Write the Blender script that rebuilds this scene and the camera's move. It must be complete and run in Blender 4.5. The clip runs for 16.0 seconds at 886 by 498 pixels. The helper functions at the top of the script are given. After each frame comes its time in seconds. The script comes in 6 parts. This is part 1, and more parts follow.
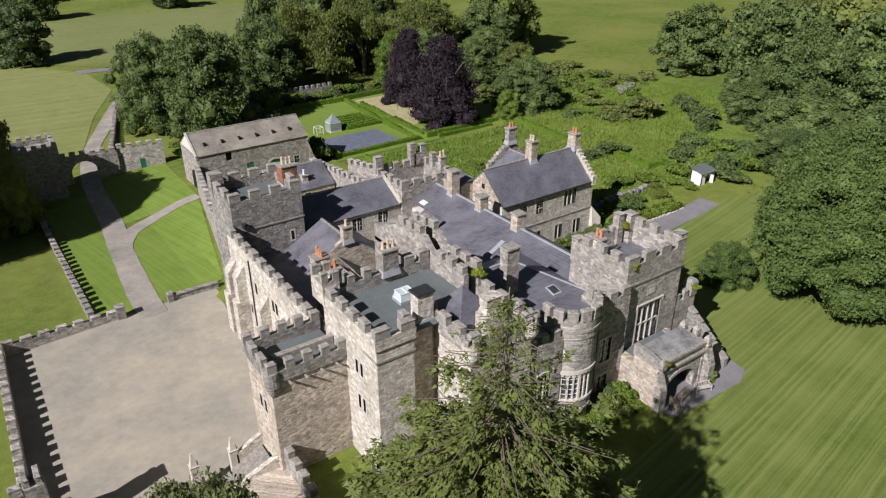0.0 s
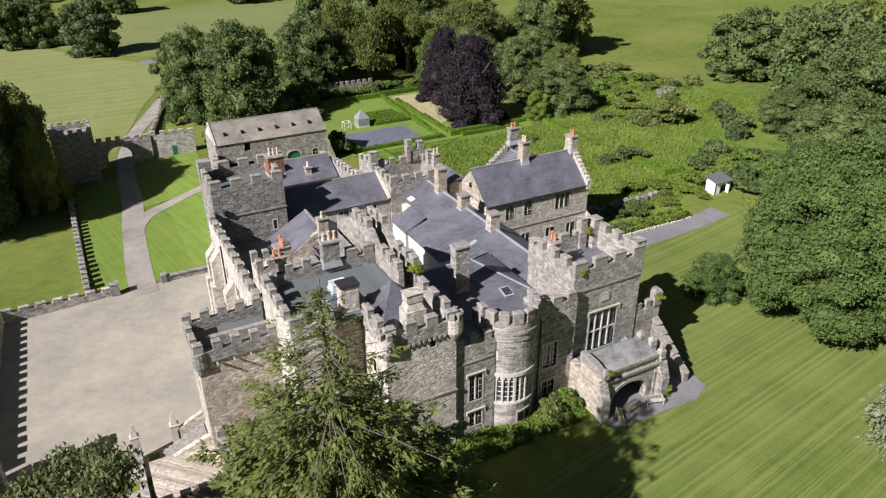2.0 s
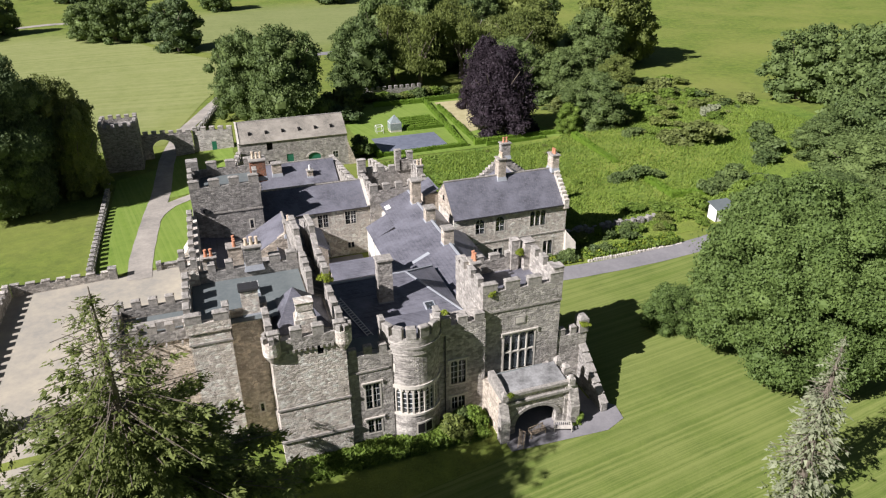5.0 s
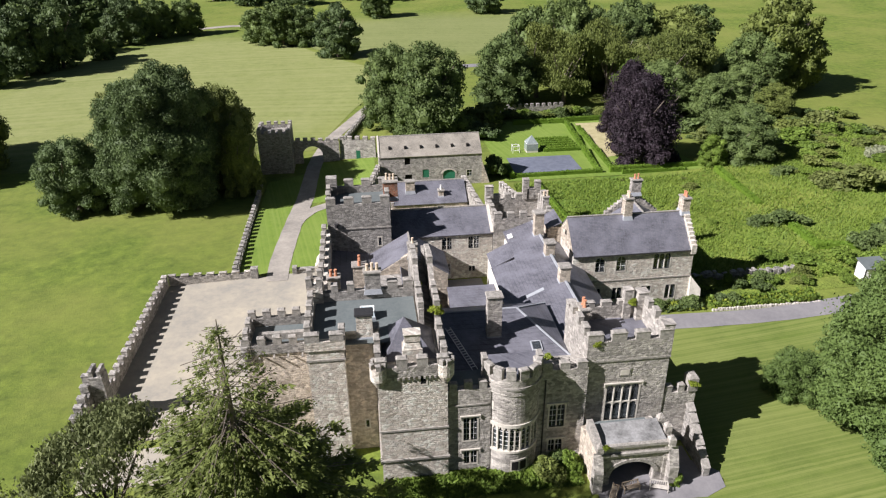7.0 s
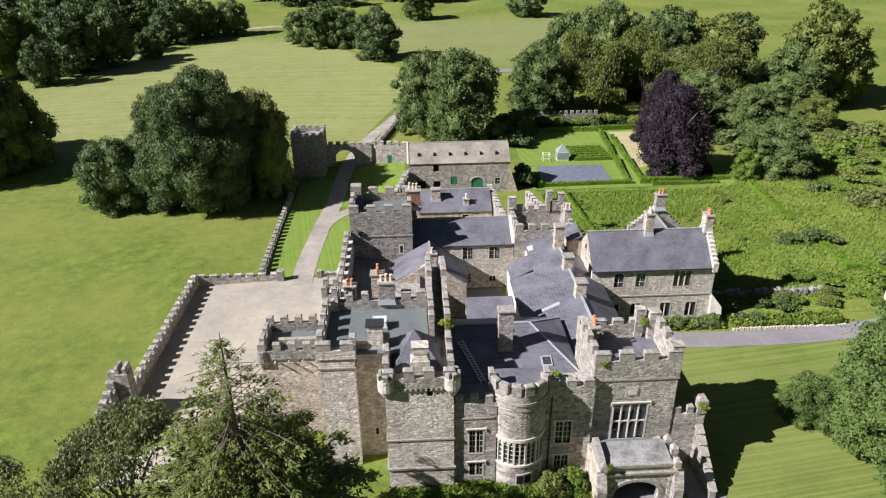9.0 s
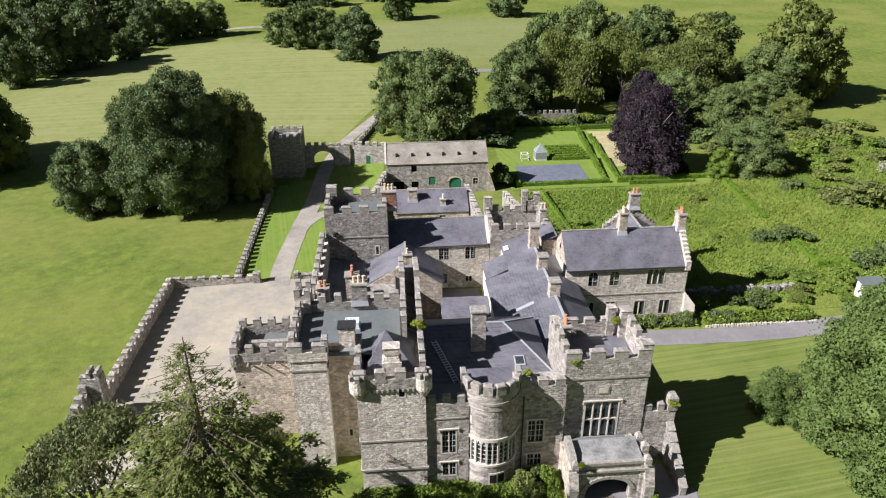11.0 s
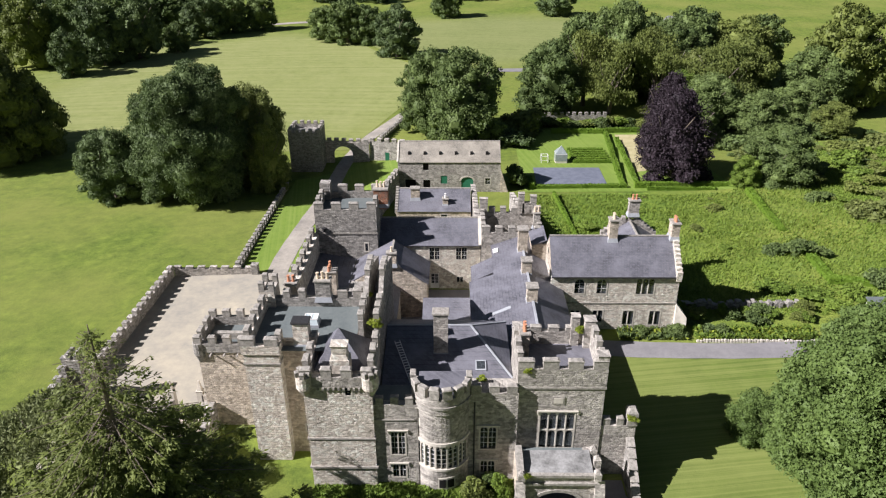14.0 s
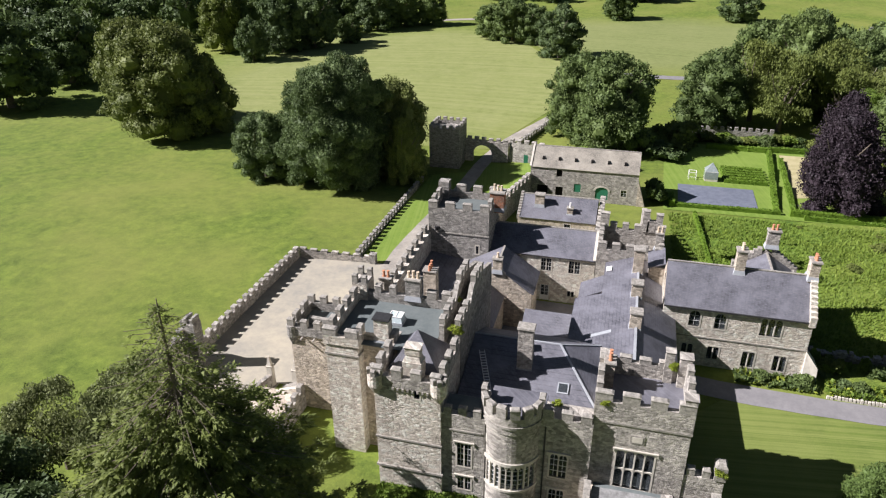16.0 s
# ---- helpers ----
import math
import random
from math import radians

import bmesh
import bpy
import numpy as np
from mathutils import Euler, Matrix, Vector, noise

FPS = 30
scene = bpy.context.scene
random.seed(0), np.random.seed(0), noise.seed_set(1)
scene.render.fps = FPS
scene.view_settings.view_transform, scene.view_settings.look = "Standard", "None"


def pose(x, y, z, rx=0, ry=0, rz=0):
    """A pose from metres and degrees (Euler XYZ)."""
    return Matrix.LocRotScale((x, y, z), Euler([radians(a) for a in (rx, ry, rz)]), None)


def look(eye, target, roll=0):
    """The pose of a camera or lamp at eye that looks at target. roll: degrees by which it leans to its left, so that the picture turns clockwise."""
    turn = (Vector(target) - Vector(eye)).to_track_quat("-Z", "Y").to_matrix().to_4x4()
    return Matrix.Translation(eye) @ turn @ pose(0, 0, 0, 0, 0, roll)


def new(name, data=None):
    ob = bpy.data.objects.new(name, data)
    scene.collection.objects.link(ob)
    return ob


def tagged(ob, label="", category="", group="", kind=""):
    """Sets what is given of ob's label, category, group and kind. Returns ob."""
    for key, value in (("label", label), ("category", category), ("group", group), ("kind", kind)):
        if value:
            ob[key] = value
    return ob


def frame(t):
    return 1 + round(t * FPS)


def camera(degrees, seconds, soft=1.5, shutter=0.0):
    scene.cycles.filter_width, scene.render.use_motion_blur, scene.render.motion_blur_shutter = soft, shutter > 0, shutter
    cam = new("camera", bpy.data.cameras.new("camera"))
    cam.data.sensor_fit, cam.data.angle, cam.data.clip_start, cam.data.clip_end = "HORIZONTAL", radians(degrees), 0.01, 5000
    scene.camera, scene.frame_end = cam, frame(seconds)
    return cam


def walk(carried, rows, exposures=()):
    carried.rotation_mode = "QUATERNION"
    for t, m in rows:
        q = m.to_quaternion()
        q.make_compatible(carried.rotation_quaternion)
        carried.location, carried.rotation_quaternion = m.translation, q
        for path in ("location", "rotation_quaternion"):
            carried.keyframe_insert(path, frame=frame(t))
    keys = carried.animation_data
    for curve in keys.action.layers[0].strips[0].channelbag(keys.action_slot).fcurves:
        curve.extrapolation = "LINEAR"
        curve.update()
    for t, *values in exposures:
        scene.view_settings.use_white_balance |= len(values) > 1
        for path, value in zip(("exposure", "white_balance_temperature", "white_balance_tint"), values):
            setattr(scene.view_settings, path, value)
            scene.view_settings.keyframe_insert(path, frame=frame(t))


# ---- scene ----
cam = camera(64.9, 16.0, 1.2)
METRES, EYE, TILT, LEAN, TURN = 55.0, 43.3, 0.0, 0.0, -34.9
ROWS = [
    (0.0, 0.0, 0.0, 0.0, -0.1, -27.17, 0.2),
    (0.5, 0.0519, -0.0006, -0.0006, 1.59, -27.18, 0.23),
    (1.0, 0.1055, -0.0004, -0.0011, 3.24, -27.19, 0.25),
    (1.5, 0.1611, 0.001, -0.0015, 4.89, -27.19, 0.29),
    (2.0, 0.2178, 0.0037, -0.0023, 6.74, -27.19, 0.32),
    (2.5, 0.276, 0.0078, -0.003, 8.98, -27.17, 0.37),
    (3.0, 0.3355, 0.013, -0.0034, 11.32, -27.17, 0.41),
    (3.5, 0.3958, 0.02, -0.0002, 13.31, -27.17, 0.45),
    (4.0, 0.4549, 0.0283, 0.0073, 14.66, -27.17, 0.41),
    (6.5, 0.5618, 0.0531, 0.0957, 21.63, -27.03, 0.43),
    (7.0, 0.5668, 0.0561, 0.1112, 28.17, -26.91, 0.58),
    (7.5, 0.5809, 0.0618, 0.1263, 34.8, -26.84, 0.69),
    (8.0, 0.5973, 0.0687, 0.1347, 36.28, -26.83, 0.67),
    (8.5, 0.6067, 0.0729, 0.1407, 33.05, -26.9, 0.59),
    (11.0, 0.6331, 0.0858, 0.1467, 30.53, -26.98, 0.37),
    (11.5, 0.6522, 0.0947, 0.1474, 30.8, -27.01, 0.39),
    (12.0, 0.6739, 0.1071, 0.1474, 30.8, -27.03, 0.38),
    (12.5, 0.6984, 0.1238, 0.1471, 30.8, -27.06, 0.35),
    (13.0, 0.7234, 0.1445, 0.1463, 30.87, -27.08, 0.32),
    (13.5, 0.7474, 0.1672, 0.1449, 32.55, -27.09, 0.28),
    (14.0, 0.7698, 0.1914, 0.1441, 35.74, -27.1, 0.31),
    (14.5, 0.7888, 0.2163, 0.1435, 39.03, -27.11, 0.34),
    (15.0, 0.804, 0.2423, 0.1429, 42.54, -27.12, 0.38),
    (15.5, 0.8166, 0.2692, 0.1425, 46.48, -27.11, 0.41),
    (16.0, 0.8286, 0.2982, 0.1433, 50.01, -27.14, 0.47),
]
walk(cam, [(t, pose(0, 0, EYE, TILT, LEAN, TURN) @ pose(METRES * x, METRES * y, METRES * z, 90 + pitch, roll, yaw)) for t, x, y, z, yaw, pitch, roll in ROWS], [(0.0, 0.3), (1.5, 0.5), (3.0, 0.66), (4.2, 0.76), (7.0, 0.88), (12.5, 0.92), (16.0, 0.97)])

# ---- light ----
SUN_AZ = Vector((-0.957, -0.290))          # horizontal direction towards the sun
SUN_EL = radians(37.5)
to_sun = Vector((SUN_AZ.x * math.cos(SUN_EL), SUN_AZ.y * math.cos(SUN_EL), math.sin(SUN_EL)))
world = bpy.data.worlds.new("world")
scene.world = world
world.use_nodes = True
wn = world.node_tree
sky = wn.nodes.new("ShaderNodeTexSky")
sky.sky_type, sky.sun_disc = "NISHITA", False
sky.sun_elevation = SUN_EL
sky.sun_rotation = math.atan2(SUN_AZ.x, SUN_AZ.y)
wn.links.new(sky.outputs[0], wn.nodes["Background"].inputs[0])
wn.nodes["Background"].inputs[1].default_value = 0.019
lamp = bpy.data.lights.new("sun", "SUN")
lamp.energy, lamp.angle, lamp.color = 5.0, radians(0.53), (1.0, 0.952, 0.995)
sun = new("sun", lamp)
sun.matrix_world = look(to_sun * 300, (0, 0, 0))


# ---- materials ----
def nodes_of(name, rough=0.9):
    m = bpy.data.materials.new(name)
    m.use_nodes = True
    b = m.node_tree.nodes["Principled BSDF"]
    b.inputs["Roughness"].default_value = rough
    b.inputs["Specular IOR Level"].default_value = 0.25
    return m, m.node_tree, b


def N(t, kind, **kw):
    n = t.nodes.new("ShaderNode" + kind)
    for k, v in kw.items():
        if k in n.inputs:
            n.inputs[k].default_value = v
    return n


def noise_node(t, vec, scale, detail=4.0, rough=0.6):
    n = N(t, "TexNoise", Scale=scale, Detail=detail, Roughness=rough)
    t.links.new(vec, n.inputs["Vector"])
    return n.outputs["Fac"]


def ramp(t, fac, stops):
    r = t.nodes.new("ShaderNodeValToRGB")
    e = r.color_ramp.elements
    while len(e) < len(stops):
        e.new(0.5)
    for i, (p, c) in enumerate(stops):
        e[i].position, e[i].color = p, (*c, 1)
    t.links.new(fac, r.inputs[0])
    return r.outputs[0]


def mixc(t, fac, a, b, mode="MIX"):
    n = t.nodes.new("ShaderNodeMix")
    n.data_type, n.blend_type = "RGBA", mode
    for sock, v in ((n.inputs[0], fac), (n.inputs[6], a), (n.inputs[7], b)):
        if isinstance(v, (int, float)):
            sock.default_value = v
        elif isinstance(v, tuple):
            sock.default_value = (*v, 1)
        else:
            t.links.new(v, sock)
    return n.outputs[2]


def math_node(t, op, a, b=0.0):
    n = t.nodes.new("ShaderNodeMath")
    n.operation = op
    for sock, v in ((n.inputs[0], a), (n.inputs[1], b)):
        if isinstance(v, (int, float)):
            sock.default_value = v
        else:
            t.links.new(v, sock)
    return n.outputs[0]


def bump(t, b, height, strength, dist):
    n = N(t, "Bump", Strength=strength, Distance=dist)
    t.links.new(height, n.inputs["Height"])
    t.links.new(n.outputs[0], b.inputs["Normal"])


def wall_uv(t, pos, zscale=1.0, wobble=0.12):
    """x + y along a wall, z up it, a little wavy."""
    s = t.nodes.new("ShaderNodeSeparateXYZ")
    t.links.new(pos, s.inputs[0])
    u = math_node(t, "ADD", s.outputs[0], s.outputs[1])
    v = math_node(t, "MULTIPLY", s.outputs[2], zscale)
    w1 = math_node(t, "MULTIPLY", math_node(t, "SUBTRACT", noise_node(t, pos, 1.3, 2), 0.5), wobble * 4)
    w2 = math_node(t, "MULTIPLY", math_node(t, "SUBTRACT", noise_node(t, pos, 0.9, 2), 0.5), wobble * 2)
    c = t.nodes.new("ShaderNodeCombineXYZ")
    t.links.new(math_node(t, "ADD", u, w1), c.inputs[0])
    t.links.new(math_node(t, "ADD", v, w2), c.inputs[1])
    return c.outputs[0]


def stone_mat(name, light, dark, mortar, stain=(0.10, 0.095, 0.085), w=0.52, h=0.23, lichen=0.25, odd=0.55):
    """Coursed rubble: blocks of uneven tone, some dark ones, damp stains and pale lichen."""
    m, t, b = nodes_of(name, 0.93)
    pos = N(t, "NewGeometry").outputs["Position"]
    br = N(t, "TexBrick", Scale=1.0)
    br.offset, br.squash = 0.5, 0.7
    br.squash_frequency = 3
    uv = wall_uv(t, pos)
    t.links.new(uv, br.inputs["Vector"])
    br.inputs["Color1"].default_value = (*light, 1)
    br.inputs["Color2"].default_value = (*dark, 1)
    br.inputs["Mortar"].default_value = (*mortar, 1)
    for k, v in (("Mortar Size", 0.022), ("Mortar Smooth", 0.4), ("Bias", -0.1), ("Brick Width", w), ("Row Height", h)):
        br.inputs[k].default_value = v
    # single stones: cells longer than high
    mp = t.nodes.new("ShaderNodeMapping")
    mp.inputs["Scale"].default_value = (1.15 / w, 0.8 / h, 1.0)
    t.links.new(uv, mp.inputs["Vector"])
    cell = N(t, "TexVoronoi", Scale=1.0, Randomness=0.85)
    t.links.new(mp.outputs[0], cell.inputs["Vector"])
    tone = t.nodes.new("ShaderNodeSeparateColor")
    t.links.new(cell.outputs["Color"], tone.inputs[0])
    big = noise_node(t, pos, 0.22, 5, 0.65)
    mid = noise_node(t, pos, 3.0, 5, 0.75)
    fine = noise_node(t, pos, 11.0, 4, 0.75)
    # rain streaks, narrow across the wall and long down it
    ms = t.nodes.new("ShaderNodeMapping")
    ms.inputs["Scale"].default_value = (1.3, 1.3, 0.16)
    t.links.new(pos, ms.inputs["Vector"])
    run = noise_node(t, ms.outputs[0], 1.0, 5, 0.7)
    c = mixc(t, math_node(t, "MULTIPLY", ramp(t, tone.outputs[0], [(0.50, (0, 0, 0)), (0.95, (1, 1, 1))]), odd), br.outputs["Color"], tuple(0.42 * v for v in dark))
    c = mixc(t, math_node(t, "MULTIPLY", ramp(t, tone.outputs[1], [(0.62, (0, 0, 0)), (0.88, (1, 1, 1))]), 0.75), c, tuple(min(0.86, 1.25 * v) for v in light))
    c = mixc(t, ramp(t, mid, [(0.44, (0, 0, 0)), (0.78, (0.75, 0.75, 0.75))]), c, tuple(0.5 * v for v in dark))
    c = mixc(t, math_node(t, "MULTIPLY", ramp(t, big, [(0.48, (0, 0, 0)), (0.72, (1, 1, 1))]), 0.4), c, stain)
    c = mixc(t, math_node(t, "MULTIPLY", ramp(t, run, [(0.50, (0, 0, 0)), (0.72, (1, 1, 1))]), 0.45), c, stain)
    c = mixc(t, math_node(t, "MULTIPLY", ramp(t, fine, [(0.58, (0, 0, 0)), (0.75, (1, 1, 1))]), lichen), c, (0.62, 0.58, 0.46))
    t.links.new(c, b.inputs["Base Color"])
    hgt = math_node(t, "ADD", math_node(t, "MULTIPLY", br.outputs["Fac"], -0.45), math_node(t, "ADD", math_node(t, "MULTIPLY", mid, 0.8), math_node(t, "MULTIPLY", fine, 0.35)))
    hgt = math_node(t, "SUBTRACT", hgt, math_node(t, "MULTIPLY", cell.outputs["Distance"], 0.55))
    bump(t, b, hgt, 1.0, 0.10)
    return m


def slate_mat(name, a, bcol, streak):
    m, t, b = nodes_of(name, 0.48)
    pos = N(t, "NewGeometry").outputs["Position"]
    br = N(t, "TexBrick", Scale=1.0)
    t.links.new(wall_uv(t, pos, 1.9, 0.02), br.inputs["Vector"])
    br.inputs["Color1"].default_value, br.inputs["Color2"].default_value = (*a, 1), (*bcol, 1)
    br.inputs["Mortar"].default_value = (*[0.45 * v for v in a], 1)
    for k, v in (("Mortar Size", 0.02), ("Mortar Smooth", 0.2), ("Brick Width", 0.34), ("Row Height", 0.27)):
        br.inputs[k].default_value = v
    big = noise_node(t, pos, 0.35, 5, 0.7)
    mid = noise_node(t, pos, 2.2, 5, 0.75)
    fine = noise_node(t, pos, 7.0, 3, 0.7)
    c = mixc(t, ramp(t, big, [(0.35, (0, 0, 0)), (0.7, (1, 1, 1))]), br.outputs["Color"], tuple(1.35 * v for v in bcol))
    c = mixc(t, math_node(t, "MULTIPLY", ramp(t, mid, [(0.55, (0, 0, 0)), (0.8, (1, 1, 1))]), 0.55), c, streak)
    c = mixc(t, math_node(t, "MULTIPLY", ramp(t, fine, [(0.60, (0, 0, 0)), (0.72, (1, 1, 1))]), 0.5), c, (0.33, 0.33, 0.325))
    t.links.new(c, b.inputs["Base Color"])
    b.inputs["Specular IOR Level"].default_value = 0.6
    bump(t, b, math_node(t, "ADD", math_node(t, "MULTIPLY", br.outputs["Fac"], -1.0), mid), 0.5, 0.04)
    return m


def plain_mat(name, c1, c2, scale=1.5, rough=0.85, bumps=0.3, metal=0.0):
    m, t, b = nodes_of(name, rough)
    pos = N(t, "NewGeometry").outputs["Position"]
    n1, n2 = noise_node(t, pos, scale, 6, 0.7), noise_node(t, pos, scale * 7, 4, 0.7)
    f = math_node(t, "ADD", math_node(t, "MULTIPLY", n1, 0.7), math_node(t, "MULTIPLY", n2, 0.3))
    t.links.new(ramp(t, f, [(0.33, c1), (0.66, c2)]), b.inputs["Base Color"])
    b.inputs["Metallic"].default_value = metal
    bump(t, b, n2, bumps, 0.03)
    return m


def grass_colour(t, pos, a, bcol, straw, stripe=None, straw_amount=0.5):
    """Colour of a sward, and the noises that give its relief."""
    big, mid, fine = noise_node(t, pos, 0.035, 5, 0.6), noise_node(t, pos, 0.5, 5, 0.7), noise_node(t, pos, 5.0, 5, 0.8)
    f = math_node(t, "ADD", math_node(t, "MULTIPLY", mid, 0.6), math_node(t, "MULTIPLY", fine, 0.4))
    c = ramp(t, f, [(0.36, a), (0.64, bcol)])
    c = mixc(t, math_node(t, "MULTIPLY", ramp(t, big, [(0.38, (0, 0, 0)), (0.66, (1, 1, 1))]), straw_amount), c, straw)
    if stripe:
        ang, width, power, col, bow = stripe
        s = t.nodes.new("ShaderNodeSeparateXYZ")
        t.links.new(pos, s.inputs[0])
        u = math_node(t, "ADD", math_node(t, "MULTIPLY", s.outputs[0], math.cos(ang)), math_node(t, "MULTIPLY", s.outputs[1], math.sin(ang)))
        along = math_node(t, "SUBTRACT", math_node(t, "MULTIPLY", s.outputs[1], math.cos(ang)), math_node(t, "MULTIPLY", s.outputs[0], math.sin(ang)))
        u = math_node(t, "ADD", u, math_node(t, "MULTIPLY", math_node(t, "MULTIPLY", along, along), bow))
        u = math_node(t, "ADD", u, math_node(t, "MULTIPLY", mid, 0.35))
        cu = t.nodes.new("ShaderNodeCombineXYZ")
        t.links.new(math_node(t, "MULTIPLY", u, 1.0 / width), cu.inputs[0])
        band = noise_node(t, cu.outputs[0], 1.0, 3, 0.75)
        brk = noise_node(t, pos, 0.16, 3, 0.6)
        wave = ramp(t, math_node(t, "ADD", band, math_node(t, "MULTIPLY", math_node(t, "SUBTRACT", brk, 0.5), 0.25)), [(0.42, (0, 0, 0)), (0.6, (1, 1, 1))])
        c = mixc(t, math_node(t, "MULTIPLY", wave, power), c, col)
    return c, math_node(t, "ADD", fine, mid)


def grass_mat(name, a, bcol, straw, stripe=None, straw_amount=0.5, tuft=0.6):
    m, t, b = nodes_of(name, 0.95)
    c, relief = grass_colour(t, N(t, "NewGeometry").outputs["Position"], a, bcol, straw, stripe, straw_amount)
    t.links.new(c, b.inputs["Base Color"])
    bump(t, b, relief, tuft, 0.12)
    return m


def field_mat(name, inner, outer, centre, radii, soft=0.30):
    """A cut field that thins out into the pasture round it, over an uneven oval."""
    m, t, b = nodes_of(name, 0.95)
    pos = N(t, "NewGeometry").outputs["Position"]
    c1, relief = grass_colour(t, pos, *inner)
    c2, relief2 = grass_colour(t, pos, *outer)
    mp = t.nodes.new("ShaderNodeMapping")
    mp.inputs["Location"].default_value = (-centre[0] / radii[0], -centre[1] / radii[1], 0)
    mp.inputs["Scale"].default_value = (1 / radii[0], 1 / radii[1], 0)
    t.links.new(pos, mp.inputs["Vector"])
    ln = t.nodes.new("ShaderNodeVectorMath")
    ln.operation = "LENGTH"
    t.links.new(mp.outputs[0], ln.inputs[0])
    d = math_node(t, "ADD", ln.outputs["Value"], math_node(t, "MULTIPLY", math_node(t, "SUBTRACT", noise_node(t, pos, 0.03, 5, 0.6), 0.5), 0.5))
    t.links.new(mixc(t, ramp(t, d, [(1.0 - soft, (0, 0, 0)), (1.0, (1, 1, 1))]), c1, c2), b.inputs["Base Color"])
    bump(t, b, relief, 0.5, 0.12)
    return m


def leaf_mat(name, dark, light, trans=0.25):
    m, t, b = nodes_of(name, 0.6)
    g = N(t, "NewGeometry")
    oi = N(t, "ObjectInfo")
    pos = g.outputs["Position"]
    f = math_node(t, "ADD", math_node(t, "MULTIPLY", g.outputs["Random Per Island"], 0.28), math_node(t, "MULTIPLY", noise_node(t, pos, 0.22, 3), 0.5))
    f = math_node(t, "ADD", f, math_node(t, "MULTIPLY", noise_node(t, pos, 1.3, 2), 0.25))
    f = math_node(t, "ADD", f, math_node(t, "MULTIPLY", oi.outputs["Random"], 0.22))
    c = ramp(t, f, [(0.28, dark), (0.92, light)])
    t.links.new(c, b.inputs["Base Color"])
    b.inputs["Specular IOR Level"].default_value = 0.2
    tr = N(t, "BsdfTranslucent")
    t.links.new(c, tr.inputs[0])
    mx = t.nodes.new("ShaderNodeMixShader")
    mx.inputs[0].default_value = trans
    out = t.nodes["Material Output"]
    t.links.new(b.outputs[0], mx.inputs[1])
    t.links.new(tr.outputs[0], mx.inputs[2])
    t.links.new(mx.outputs[0], out.inputs[0])
    return m


STONE = stone_mat("grey_sandstone", (0.53, 0.492, 0.435), (0.32, 0.298, 0.265), (0.42, 0.392, 0.348), stain=(0.145, 0.134, 0.118))
STONE_PALE = stone_mat("pale_sandstone", (0.78, 0.71, 0.605), (0.53, 0.475, 0.40), (0.65, 0.59, 0.50), stain=(0.27, 0.23, 0.185), odd=0.42)
STONE_WARM = stone_mat("warm_sandstone", (0.66, 0.575, 0.465), (0.43, 0.37, 0.295), (0.53, 0.475, 0.39), stain=(0.25, 0.205, 0.15), odd=0.45)
STONE_DARK = stone_mat("weathered_stone", (0.40, 0.378, 0.34), (0.235, 0.225, 0.205), (0.32, 0.30, 0.27), stain=(0.11, 0.105, 0.095), lichen=0.45)
COPING = plain_mat("coping_stone", (0.135, 0.128, 0.112), (0.46, 0.43, 0.38), 2.8, 0.92, 0.9)
DRESSED = plain_mat("dressed_stone", (0.42, 0.39, 0.33), (0.64, 0.60, 0.52), 1.2, 0.9, 0.3)
WHITE_STONE = plain_mat("pale_limewash", (0.55, 0.52, 0.45), (0.70, 0.67, 0.60), 0.8, 0.9, 0.3)
SLATE = slate_mat("blue_grey_slate", (0.075, 0.075, 0.089), (0.135, 0.135, 0.155), (0.23, 0.225, 0.235))
SLATE_OLD = slate_mat("old_stone_slate", (0.165, 0.150, 0.122), (0.275, 0.25, 0.205), (0.14, 0.135, 0.10))
LEAD = plain_mat("lead_sheet", (0.10, 0.118, 0.118), (0.165, 0.185, 0.18), 0.5, 0.6, 0.15)
LEAD_PALE = plain_mat("pale_lead_flashing", (0.26, 0.275, 0.29), (0.42, 0.44, 0.46), 0.7, 0.5, 0.1)
CONCRETE = plain_mat("stained_roof_felt", (0.095, 0.095, 0.09), (0.37, 0.37, 0.36), 0.6, 0.85, 0.2)
GLASSHOUSE = plain_mat("dusty_glass", (0.17, 0.20, 0.195), (0.30, 0.34, 0.33), 1.5, 0.15, 0.0)
BRICK = stone_mat("red_brick", (0.50, 0.17, 0.08), (0.38, 0.12, 0.06), (0.36, 0.28, 0.2), w=0.23, h=0.08, lichen=0.05)
TERRACOTTA = plain_mat("terracotta", (0.42, 0.17, 0.09), (0.60, 0.30, 0.18), 3, 0.8, 0.1)
POT_BUFF = plain_mat("buff_clay", (0.50, 0.40, 0.28), (0.66, 0.55, 0.42), 3, 0.8, 0.1)
PAINT_WHITE = plain_mat("white_paint", (0.70, 0.69, 0.66), (0.82, 0.81, 0.78), 2, 0.5, 0.05)
PAINT_GREEN = plain_mat("green_paint", (0.02, 0.13, 0.07), (0.04, 0.20, 0.12), 2, 0.5, 0.1)
IRON = plain_mat("black_iron", (0.02, 0.02, 0.022), (0.05, 0.05, 0.05), 4, 0.5, 0.1)
WOOD = plain_mat("grey_oak", (0.24, 0.19, 0.13), (0.38, 0.31, 0.23), 4, 0.8, 0.3)
WOOD_PALE = plain_mat("silvered_oak", (0.40, 0.37, 0.32), (0.56, 0.53, 0.47), 4, 0.8, 0.3)
# near-black colour that paints in the darkness of unlit interiors
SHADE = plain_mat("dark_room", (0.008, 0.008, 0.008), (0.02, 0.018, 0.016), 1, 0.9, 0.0)
